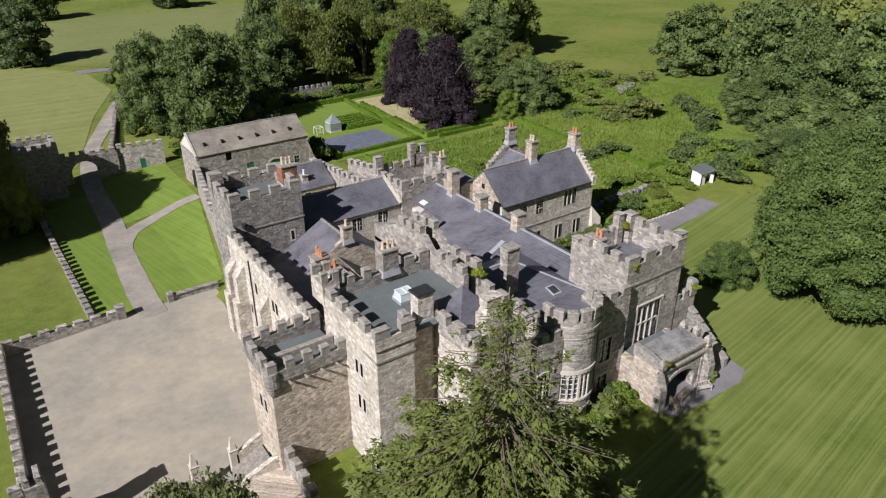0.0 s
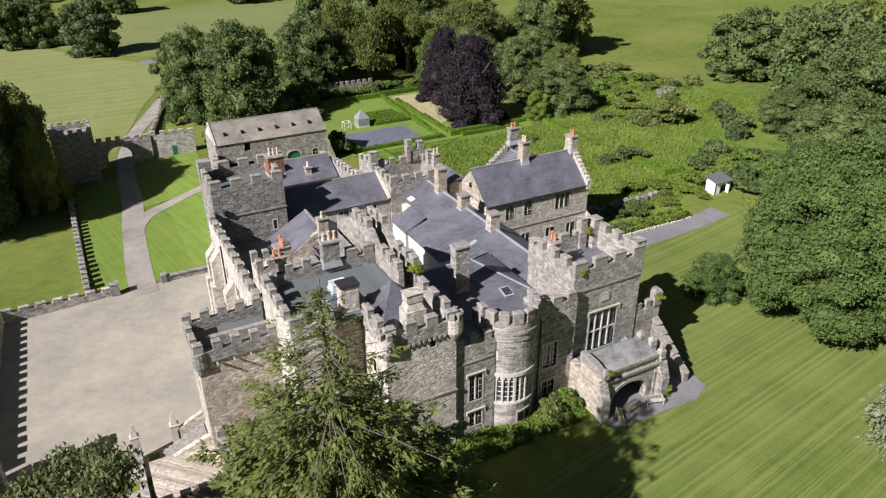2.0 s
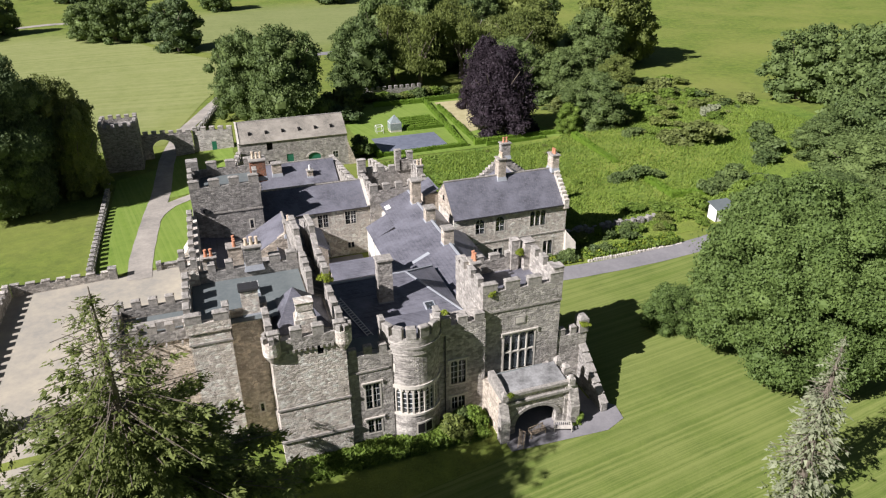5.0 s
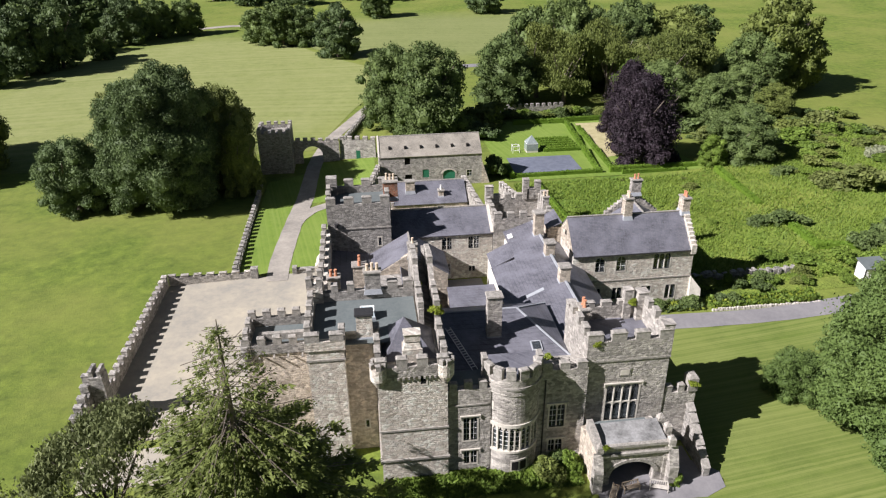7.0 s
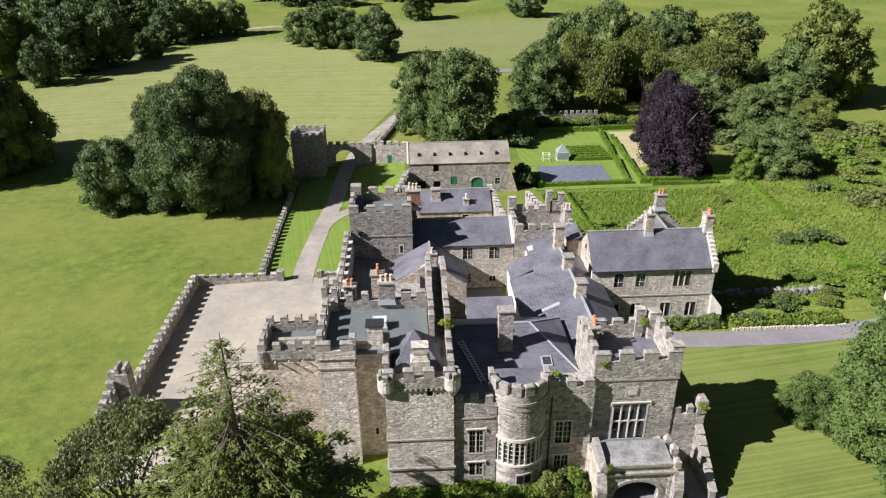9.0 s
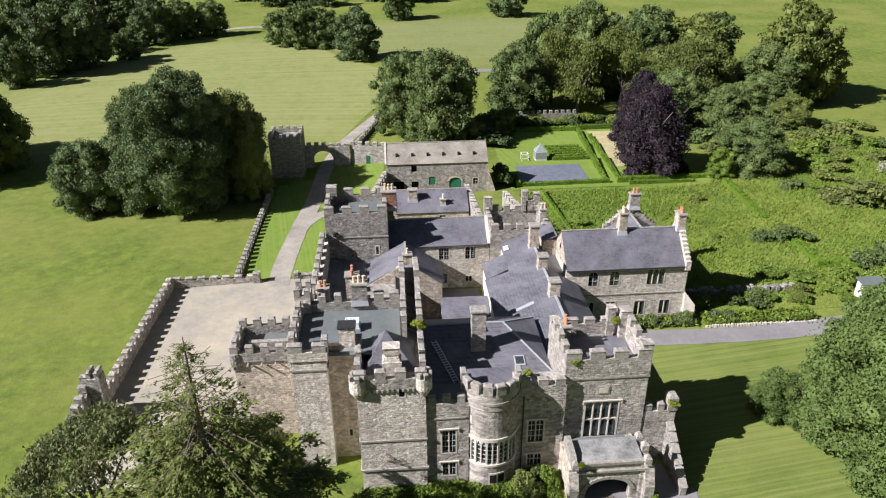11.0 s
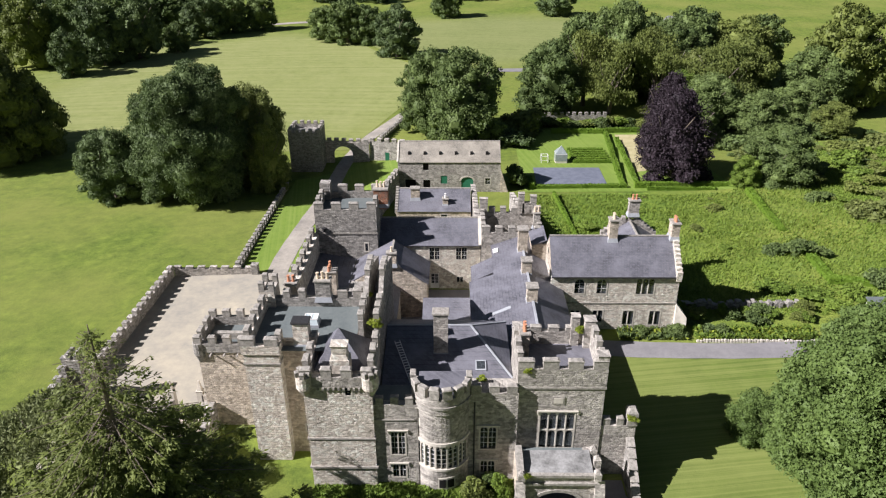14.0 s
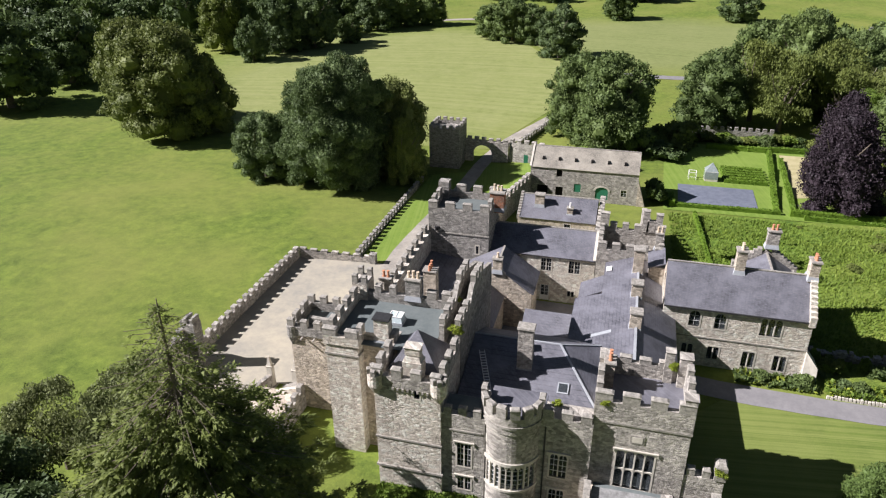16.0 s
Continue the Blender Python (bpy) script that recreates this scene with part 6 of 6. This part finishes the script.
tree(-5.5, 19.0, 7.6, 13.5, LEAF_DARK, "broad", 3, "dark dense tree below the fir")
tree(-12.0, 17.0, 6.6, 11.0, LEAF_DARK, "broad", 1, "dark dense tree below the fir")
tree(80.4, 32.4, 11.2, 20.8, LEAF_LIME, "dome", 1, "huge round-headed tree with dense dark green leaves on the lawn edge", "round_tree", sink=-0.9)
tree(73.2, 42.6, 3.4, 7.0, LEAF_LIME, "broad", 2, "small bushy offshoot beside the great round tree", "round_tree")
conifer(67.2, 16.2, 17.0, 3.0, LEAF_GREY, 20, label="pale silver-green cedar with feathery branches", seed=8, dense=0.45)
# copper beeches
tree(87.0, 124.0, 10.0, 21.0, LEAF_PURPLE, "cone", 1, "dark purple copper beech", "copper_beech", "copper beeches", sink=1.6)
tree(91.0, 146, 7.6, 20.0, LEAF_PURPLE, "cone", 2, "dark purple copper beech", "copper_beech", "copper beeches", sink=1.6)
# clump beside the gate tower
tree(-11.5, 116.5, 11.6, 28.5, LEAF_DARK, "fine", 3, "very large dark sycamore with a dense crown", "sycamore_tree")
tree(-28.5, 116.0, 7.4, 15.5, LEAF_DARK, "broad", 2, "lower dark tree beside the great sycamore", "sycamore_tree")
tree(2.2, 120.5, 5.2, 15.5, LEAF_OLIVE, "cone", 1, "slim leafy tree beside the gate tower", "sycamore_tree")
tree(-1.5, 126.0, 7.2, 22.5, LEAF_OLIVE_BRIGHT, "broad", 3, "yellow-green tree behind the sycamore", "sycamore_tree")
tree(-22.0, 128.0, 6.0, 22.0, LEAF_OLIVE_BRIGHT, "broad", 1, "yellow-green tree behind the sycamore", "sycamore_tree")
# trees behind the barn
tree(34.0, 160, 8.4, 22.5, LEAF, "broad", 2)
tree(43.0, 152, 11.0, 24, LEAF, "broad", 3)
shrub(58.5, 157, 5.5, 4.5, LEAF_OLIVE, "russet-green spreading shrub by the garden")
shrub(55.5, 147, 4.0, 3.0, LEAF_DARK)
shrub(53.5, 118, 2.4, 3.6, LEAF)
shrub(36, 140, 4.0, 2.6, LEAF_BRIGHT)
shrub(45, 137, 4.0, 2.2, LEAF)
for k in range(16):
    shrub(57 + k * 2.5 + rng.uniform(-0.8, 0.8), 163.5 + rng.uniform(-1.5, 1.5), rng.uniform(1.6, 2.6), rng.uniform(1.2, 2.2), (LEAF, LEAF_OLIVE, LEAF_BRIGHT)[k % 3], "overgrown shrub against the garden wall", "garden wall shrubs")
# woods behind the garden
for x, y, r, h, m in ((67, 177, 8, 21, LEAF), (78, 184, 7, 22, LEAF_OLIVE), (84, 176, 7, 20, LEAF_OLIVE), (90, 196, 9, 25, LEAF), (98, 180, 7.5, 21, LEAF_OLIVE),
                      (104, 190, 8, 23, LEAF), (112, 172, 8, 20, LEAF_OLIVE), (120, 180, 9, 22, LEAF_OLIVE), (130, 164, 6, 12, LEAF), (139, 175, 9, 19, LEAF), (148, 178, 10, 26, LEAF_OLIVE),
                      (106, 178, 6.5, 17, LEAF_OLIVE_BRIGHT), (106, 160, 7, 17, LEAF), (116, 152, 6, 13, LEAF), (96, 206, 9, 24, LEAF), (112, 206, 10, 25, LEAF), (80, 204, 8, 22, LEAF), (136, 156, 5, 9, LEAF_OLIVE), (130, 206, 9, 22, LEAF_OLIVE), (157, 186, 9, 22, LEAF_OLIVE),
                      (120, 225, 9, 22, LEAF), (140, 222, 10, 22, LEAF), (100, 166, 5, 14, LEAF_BRIGHT)):
    tree(x, y, r * 1.22, h * rng.uniform(0.92, 1.14), m, "airy" if m is LEAF_OLIVE and 14 < h and x < 115 else "broad", label="tall woodland tree behind the walled garden", group="garden wood trees")
dead = thing("dead_tree", 105, 183, ground_z(105, 183), "bare dead tree with pale branches among the wood", "tree")
o = new("trunk", mesh_of("trunk", trunk_geo(19, 0.6, 7.5, 9), DEAD_WOOD))
o.parent = dead
# bank of trees east of the meadow
for x, y, r, h, m in ((136, 70, 9, 20, LEAF), (150, 62, 11, 25, LEAF), (148, 82, 10, 23, LEAF), (162, 74, 12, 26, LEAF_OLIVE), (160, 94, 10, 22, LEAF), (138, 54, 10, 20, LEAF), (152, 46, 11, 22, LEAF), (172, 86, 12, 26, LEAF_OLIVE), (176, 104, 10, 20, LEAF),
                      (122, 62, 7, 11, LEAF), (131, 76, 6, 10, LEAF), (112, 58, 5.5, 8, LEAF), (108, 46, 6.5, 10, LEAF), (140, 86, 4, 7, LEAF), (118, 50, 6, 10, LEAF), (128, 44, 9, 17, LEAF)):
    tree(x, y, r * 1.2, h, m, label="leafy tree in the bank east of the meadow", group="east bank trees")
tree(166, 120, 11, 19, LEAF, "broad", 2, "spreading pine with a flat-topped crown", "pine_tree")
tree(99.5, 117, 3.2, 7.5, LEAF_BRIGHT, "broad", 4, "slender light green tree by the garden hedge")
tree(107, 119, 8.0, 13, LEAF, "broad", 3, "round bushy tree in the meadow")
# park trees to the north and west
for x, y, r, h, m in ((19, 256, 8.5, 18, LEAF_DARK), (-4, 286, 9, 17, LEAF), (4, 284, 7, 15, LEAF), (-14, 290, 7, 14, LEAF), (37, 350, 8, 15, LEAF), (92, 353, 9, 15, LEAF_DARK), (-69, 300, 9, 18, LEAF_DARK), (-80, 255, 8, 20, LEAF_DARK), (-92, 226, 6, 15, LEAF_DARK),
                      (-68, 138, 12.0, 27, LEAF_OLIVE_BRIGHT), (-82, 146, 10, 26, LEAF_OLIVE_BRIGHT), (-60, 142, 8, 20, LEAF_OLIVE_BRIGHT), (-134, 180, 12, 22, LEAF_DARK), (-130, 150, 13, 25, LEAF_DARK), (-88, 242, 9, 22, LEAF_DARK), (-100, 250, 9, 24, LEAF), (-112, 240, 9, 24, LEAF_OLIVE), (-70, 268, 5, 11, LEAF), (-60, 312, 8, 16, LEAF), (-48, 318, 7, 15, LEAF)):
    tree(x, y, r * 1.12, h * 1.12, m, label="mature parkland tree casting a long shadow")
wood = random.Random(21)
for k in range(120):
    x = wood.uniform(-330, -85)
    y = 275 + wood.uniform(0, 90) + (x + 85) * 0.32
    tree(x, y, wood.uniform(8, 12), wood.uniform(17, 25), wood.choice((LEAF_DARK, LEAF_DARK, LEAF)), kind="far", label="tall tree of the far riverside wood", group="riverside wood trees")
for k in range(26):
    tree(wood.uniform(-60, 60), wood.uniform(400, 470), wood.uniform(8, 11), wood.uniform(14, 20), LEAF_DARK, kind="far", label="distant tree at the park edge", group="distant trees")
# scrub on the meadow
for k in range(110):
    x, y = wood.uniform(104, 162), wood.uniform(100, 160)
    if y < 118 + (x - 112) * 0.55 or y > 158 - (x - 140) * 0.2:
        continue
    big = wood.random() ** 2
    shrub(x, y, 1.0 + 3.4 * big, 0.6 + 2.4 * big, wood.choice((LEAF_BRIGHT, LEAF_OLIVE, LEAF, LEAF_OLIVE_BRIGHT)), "wild shrub on the rough meadow", "meadow shrubs")
for k in range(46):
    x = wood.uniform(106, 152)
    y = 104 + (x - 106) * 0.45 + wood.uniform(-6, 16)
    big = wood.random() ** 2
    shrub(x, y, 0.8 + 2.4 * big, 0.5 + 1.7 * big, wood.choice((LEAF_BRIGHT, LEAF_OLIVE, LEAF, LEAF_OLIVE_BRIGHT)), "wild shrub on the rough meadow", "meadow shrubs")
shrub(117.5, 95.5, 4.6, 3.6, LEAF_OLIVE_BRIGHT, "spreading old apple tree on the meadow slope", "meadow shrubs", 1)
shrub(113.0, 98.5, 2.6, 2.2, LEAF_OLIVE_BRIGHT, "spreading old apple tree on the meadow slope", "meadow shrubs", 2)
shrub(134.5, 113.5, 2.2, 2.2, LEAF_GREY, "silver-leaved willow bush on the meadow", "meadow shrubs", 3)
for x, y, r, h in ((96.0, 84.6, 2.3, 2.0), (99.0, 83.4, 1.5, 1.3), (92.5, 85.0, 2.0, 1.2), (108, 74.5, 2.6, 2.4), (110.5, 77, 2.0, 1.7), (124, 84, 3.0, 2.2), (128, 90, 3.0, 2.4), (133, 96, 2.6, 2.0), (120, 80, 2.4, 1.8)):
    shrub(x, y, r, h, LEAF, "dark green bush in the long meadow grass", "meadow shrubs")
for k in range(26):
    shrub(wood.uniform(101, 114), wood.uniform(62, 74), wood.uniform(1.2, 2.8), wood.uniform(1.0, 2.6), wood.choice((LEAF, LEAF_BRIGHT, LEAF)), "dense shrub on the bank behind the summerhouse", "meadow shrubs")
for x, y, r, h in ((97.5, 69.5, 2.2, 1.6), (94, 67.5, 2.0, 0.9), (101.6, 67.6, 2.0, 1.5), (103, 64.5, 1.6, 1.2), (94.5, 64, 1.2, 0.8), (87.5, 73, 2.4, 0.9), (92, 71, 2.6, 1.0)):
    shrub(x, y, r, h, LEAF_BRIGHT, "wild shrub by the ruined garden wall", "meadow shrubs")

for k in range(22):
    x, y = wood.uniform(62, 92), wood.uniform(84, 112)
    big = wood.random() ** 2
    shrub(x, y, 0.5 + 1.5 * big, 0.3 + 0.6 * big, wood.choice((LEAF_BRIGHT, LEAF_OLIVE, LEAF_BRIGHT)), "low rough shrub in the long grass", "meadow shrubs")
for k in range(18):
    shrub(wood.uniform(72, 92), wood.uniform(64.5, 67.6), wood.uniform(0.7, 1.7), wood.uniform(0.6, 1.4), wood.choice((LEAF, LEAF_BRIGHT, LEAF_OLIVE)), "wild shrub by the ruined garden wall", "meadow shrubs")

# ---- tall grass of the meadow ----
spots = nrng.uniform((56, 66), (150, 146), (230000, 2))
thick = 0.5 + 0.5 * np.sin(spots[:, 0] * 0.31 + 2.2 * np.sin(spots[:, 1] * 0.17)) * np.sin(spots[:, 1] * 0.43 + 1.7 * np.sin(spots[:, 0] * 0.13))
spots = spots[nrng.random(len(spots)) < 0.25 + 0.75 * thick]
keep = [(x, y) for x, y in spots if (y < 113 or x > 98 + (y - 116)) and y > 66 + max(0, x - 96) * 0.5 and (x > 72 or y > 82)]
c = np.array([(x, y, ground_z(x, y) + 0.05) for x, y in keep])
u = nrng.normal(size=c.shape) * np.array([1, 1, 0.15])
u /= np.linalg.norm(u, axis=1)[:, None]
lean = nrng.normal(size=c.shape) * 0.45 + np.array([0.25, 0.1, 1.0])
sz = nrng.uniform(0.14, 0.42, (len(c), 1))
me = leaves_mesh("tall_grass", np.stack([c - u * sz * 0.35, c + u * sz * 0.35, c + lean * sz], 1).reshape(-1, 3), LEAF_MEADOW)
tagged(new("tall_grass", me), "uneven tufts of long meadow grass", "grass", "", "stuff")


# ---- garden ----
def hedge(pts, w, h, label="low clipped box hedge", group="garden hedges"):
    """A clipped hedge along a line of points."""
    ob = None
    w *= 0.8
    for (x0, y0), (x1, y1) in zip(pts, pts[1:]):
        a, b = Vector((x0, y0)), Vector((x1, y1))
        d = (b - a).normalized()
        n = Vector((-d.y, d.x)) * w / 2
        a, b = a - d * w / 2, b + d * w / 2
        z = (ground_z(*a) + ground_z(*b)) / 2
        ob = thing("hedge", (x0 + x1) / 2, (y0 + y1) / 2, z, label, "hedge", group)
        g = Geo().prism([tuple(a - n), tuple(b - n), tuple(b + n), tuple(a + n)], z - 0.4, z + h)
        part("body", g, HEDGE, ob)
        length = (b - a).length
        cnt = int(length * (w + 2 * h) * 16)
        pos = nrng.uniform(-1, 1, (cnt, 3))
        ax = nrng.integers(0, 3, cnt)
        pos[ax == 0, 1] = np.sign(pos[ax == 0, 1])
        pos[ax > 0, 2] = 1
        mid = np.array([(a.x + b.x) / 2, (a.y + b.y) / 2, z + h / 2]) - np.array(BASE[ob])
        cc = mid + pos[:, :1] * np.array([d.x, d.y, 0]) * length / 2 + pos[:, 1:2] * np.array([n.x, n.y, 0]) + pos[:, 2:] * np.array([0, 0, h / 2])
        uu, vv = nrng.normal(size=(cnt, 3)) * 0.07, nrng.normal(size=(cnt, 3)) * 0.07
        o = new("leaves", leaves_mesh("leaves", np.stack([cc - uu - vv, cc + uu - vv, cc + uu + vv, cc - uu + vv], 1).reshape(-1, 3), HEDGE, sides=4))
        o.parent = ob
    return ob


hedge([(56.5, 116.6), (75.5, 117.2)], 1.0, 0.8)
hedge([(78, 117.2), (97, 117.0)], 1.2, 1.0)
hedge([(80, 115.6), (93, 115.2)], 0.8, 0.7)
hedge([(56.6, 116.6), (56.4, 120.5)], 1.2, 1.3)
hedge([(75.4, 118.6), (76.8, 133), (78.2, 145), (79.2, 156)], 1.1, 1.0)
hedge([(78.6, 120), (79.6, 133), (80.6, 145), (81.0, 151)], 1.0, 0.9)
hedge([(66, 157.6), (78.6, 157.4)], 1.3, 1.2)
hedge([(80, 158), (92, 158.6)], 1.3, 1.2)
for y in (133.8, 135.6, 137.4, 139.2, 141.0, 142.8):
    hedge([(68, y), (75.6, y)], 1.1, 0.8)
hedge([(67.9, 134.6), (67.9, 141.8)], 1.0, 0.8)
hedge([(98.6, 112), (97.4, 94)], 1.6, 0.8, "overgrown low hedge across the meadow")
hedge([(96.9, 82), (96.6, 74.6), (102, 73.2)], 1.6, 0.9, "overgrown low hedge across the meadow")
hedge([(62.5, 84), (60.5, 112)], 0.7, 0.6, "overgrown low hedge across the meadow")
gh = thing("greenhouse", 64.9, 134.6, ground_z(64.9, 134.6), "small white-framed glass greenhouse", "greenhouse")
z = ground_z(64.9, 134.6)
part("base", Geo().box(63.6, 133.4, z - 0.3, 66.2, 136.0, z + 0.6), DRESSED, gh)
fr = Geo()
for x in (63.6, 64.45, 65.3, 66.1):
    for y in (133.4, 135.9):
        fr.box(x, y, z + 0.6, x + 0.09, y + 0.09, z + 2.2)
fr.box(63.6, 133.4, z + 2.15, 66.2, 133.5, z + 2.25).box(63.6, 135.9, z + 2.15, 66.2, 136.0, z + 2.25).box(63.6, 133.4, z + 2.15, 63.7, 136, z + 2.25).box(66.1, 133.4, z + 2.15, 66.2, 136, z + 2.25)
part("frame", fr, PAINT_WHITE, gh)
for p in ([(63.6, 133.4), (66.2, 133.4)], [(66.2, 133.4), (66.2, 136)], [(66.2, 136), (63.6, 136)], [(63.6, 136), (63.6, 133.4)]):
    part("roof_pane", Geo().slab([(*p[0], z + 2.25), (*p[1], z + 2.25), (64.9, 134.7, z + 3.9)], 0.04), GLASSHOUSE, gh, "pale glazed roof slope")
    d = (Vector(p[1]) - Vector(p[0])).normalized()
    nn = Vector((d.y, -d.x)) * 0.02
    part("pane", Geo().sheet([(*p[0], z + 0.6), (*p[1], z + 0.6), (*p[1], z + 2.15), (*p[0], z + 2.15)], (nn.x, nn.y, 0)), GLASSHOUSE, gh)
cf = thing("cold_frame", 61.2, 134.4, z, "low white timber fruit cage", "garden frame")
fr = Geo()
for x in (60.4, 61.9):
    for y in (133.6, 135.2):
        fr.box(x, y, z - 0.2, x + 0.1, y + 0.1, z + 1.7)
fr.box(60.4, 133.6, z + 1.65, 62.0, 133.7, z + 1.75).box(60.4, 135.2, z + 1.65, 62.0, 135.3, z + 1.75).box(60.4, 133.6, z + 1.65, 60.5, 135.3, z + 1.75).box(61.9, 133.6, z + 1.65, 62, 135.3, z + 1.75).box(60.4, 133.6, z + 0.7, 62.0, 133.66, z + 0.78)
part("frame", fr, PAINT_WHITE, cf)

# ---- summerhouse ----
hz = ground_z(98.2, 64.6)
su = thing("summerhouse", 98.2, 64.6, hz, "small white open-fronted summerhouse with a dark roof", "summerhouse")
for b in ((96.0, 63.4, 96.2, 66.2), (100.2, 63.4, 100.4, 66.2), (96.0, 66.0, 100.4, 66.2)):
    part("wall", Geo().box(b[0], b[1], hz - 0.5, b[2], b[3], hz + 2.4), PAINT_WHITE, su)
part("front", Geo().sheet([(96.0, 63.4, hz - 0.3), (97.3, 63.4, hz - 0.3), (97.3, 63.4, hz + 1.4), (98.2, 63.4, hz + 2.0), (99.1, 63.4, hz + 1.4), (99.1, 63.4, hz - 0.3), (100.4, 63.4, hz - 0.3), (100.4, 63.4, hz + 2.4), (96.0, 63.4, hz + 2.4)], (0, 0.15, 0)), PAINT_WHITE, su)
su.scale = (0.78, 0.78, 0.85)
part("roof", Geo().slab([(95.7, 63.0, hz + 2.4), (100.7, 63.0, hz + 2.4), (100.5, 66.5, hz + 3.0), (95.9, 66.5, hz + 3.0)], 0.14), LEAD, su)
# floor coloured near black to paint the shade inside
part("floor", Geo().box(96.2, 63.5, hz - 0.4, 100.2, 66.0, hz + 0.08), SHADE, su)
part("door", Geo().box(98.9, 62.6, hz, 99.0, 63.4, hz + 1.8), PAINT_WHITE, su)

# ---- planting at the foot of the castle ----
def bed(name, x0, x1, y0, y1, count, h, mats, label):
    total = count
    for mi, m in enumerate(mats):
        count = total // 4 if m is LEAF_YELLOW else total
        p = nrng.uniform((x0, y0), (x1, y1), (count, 2))
        hh = np.abs(np.sin(p[:, 0] * 1.7) * np.cos(p[:, 1] * 1.3 + mi)) * 0.5 + 0.5
        cc = np.stack([p[:, 0], p[:, 1], np.array([ground_z(a, b) for a, b in p]) + h * hh * nrng.uniform(0.3, 1.0, count)], 1)
        uu, vv = nrng.normal(size=(count, 3)) * 0.085, nrng.normal(size=(count, 3)) * 0.085
        tagged(new(name, leaves_mesh(name, np.stack([cc - uu - vv, cc + uu - vv, cc + uu + vv, cc - uu + vv], 1).reshape(-1, 3), m, sides=4)), label, "plants", "", "stuff")


bed("ground_cover", 27.2, 46.0, 32.2, 34.9, 9000, 0.5, (LEAF_BRIGHT, LEAF_BRIGHT), "thick green ground cover along the castle foot")
bed("ground_cover", 33.4, 37.0, 34.6, 36.4, 1400, 0.7, (LEAF_BRIGHT,), "thick green ground cover along the castle foot")
bed("flower_border", 62.5, 71.5, 60.6, 62.8, 1800, 1.0, (LEAF, LEAF_YELLOW), "mixed border with golden foliage beside the wing")
bed("flower_border", 72.6, 88.0, 60.4, 63.0, 2600, 1.0, (LEAF_BRIGHT, LEAF_YELLOW), "mixed border with golden foliage beside the path")
for x, y, r, h, m in ((42.9, 33.6, 1.7, 1.6, LEAF_OLIVE), (45.4, 34.6, 1.2, 1.5, LEAF_BRIGHT), (44.3, 35.4, 1.0, 1.2, LEAF), (70.3, 61.8, 1.3, 1.2, LEAF), (65.5, 61.9, 1.2, 1.1, LEAF), (76.5, 62, 1.2, 1.0, LEAF), (15.8, 37.5, 1.2, 1.2, LEAF_BRIGHT), (54.6, 31.2, 0.7, 1.0, LEAF_BRIGHT), (74.5, 62.4, 1.0, 0.9, LEAF_DARK)):
    shrub(x, y, r, h, m, "leafy garden shrub against the castle wall", "garden shrubs")
for x, y, z2, s in ((47.6, 36.9, 11.7, 0.5), (43.6, 38.2, 9.3, 0.6), (31.7, 47.6, 13.4, 0.5), (33.1, 42.0, 13.4, 0.7), (57.9, 36.7, 6.0, 0.6), (47.4, 31.4, 3.9, 0.4), (53.4, 43.2, 12.0, 0.5)):
    shrub(x, y, s, s * 0.9, LEAF_YELLOW, "tuft of yellow wallflower growing on the parapet", "wall plants", z=z2 - 0.1)
rw = thing("ruined_garden_wall", 81, 68, -0.8, "low mossy ruined stone wall in the meadow edge", "wall")
rs = random.Random(5)
for k in range(46):
    x = 71.5 + k * 0.38
    h = rs.uniform(0.5, 1.2)
    part("stone", Geo().box(x, 68.2 + rs.uniform(-0.1, 0.1), -2.5, x + 0.42, 69.0 + rs.uniform(-0.1, 0.1), -1.0 + h), STONE_DARK, rw)
kb = thing("border_edging", 79, 60.2, -1.1, "row of pale rough edging stones", "edging")
for k in range(40):
    x = 72.4 + k * 0.39
    part("stone", Geo().taper(x, 60.1 + rs.uniform(-0.06, 0.06), -1.4, x + 0.35, 60.45, -0.8 + rs.uniform(-0.1, 0.12), -0.05), DRESSED, kb)


# ---- benches and pole ----
def bench(x, y, rz, mat, label):
    z = ground_z(x, y) + 0.1
    b = thing("bench", 0, 0, 0, label, "bench", "porch benches")
    for yy in (-0.18, 0.0, 0.18):
        part("seat_slat", Geo().box(-0.85, yy - 0.07, 0.42, 0.85, yy + 0.07, 0.46), mat, b)
    part("back_rail", Geo().box(-0.85, 0.27, 0.85, 0.85, 0.33, 0.93), mat, b)
    for i in range(9):
        part("back_slat", Geo().box(-0.8 + i * 0.19, 0.28, 0.46, -0.74 + i * 0.19, 0.31, 0.85), mat, b)
    for sx in (-0.85, 0.79):
        for sy in (-0.27, 0.27):
            part("leg", Geo().box(sx, sy, 0, sx + 0.07, sy + 0.07, 0.65 if sy < 0 else 0.93), mat, b)
        part("arm", Geo().box(sx - 0.02, -0.3, 0.63, sx + 0.09, 0.3, 0.68), mat, b)
    b.matrix_basis = pose(x, y, z, 0, 0, rz)


bench(52.8, 30.6, -20, WOOD_PALE, "pale silvered slatted garden bench on the paving")
bench(50.2, 30.9, 10, WOOD, "weathered oak slatted garden bench on the paving")
bench(48.4, 30.4, 60, WOOD, "weathered oak slatted garden bench on the paving")
pz = ground_z(190, 124)
pl = thing("pole", 190, 124, pz, "thin wooden utility pole in the field", "pole")
part("shaft", Geo().cyl(190, 124, pz - 1, pz + 10, 0.16, 0.12, 8), WOOD, pl)
part("crossarm", Geo().box(189.2, 123.9, pz + 9.4, 190.8, 124.1, pz + 9.55), WOOD, pl)
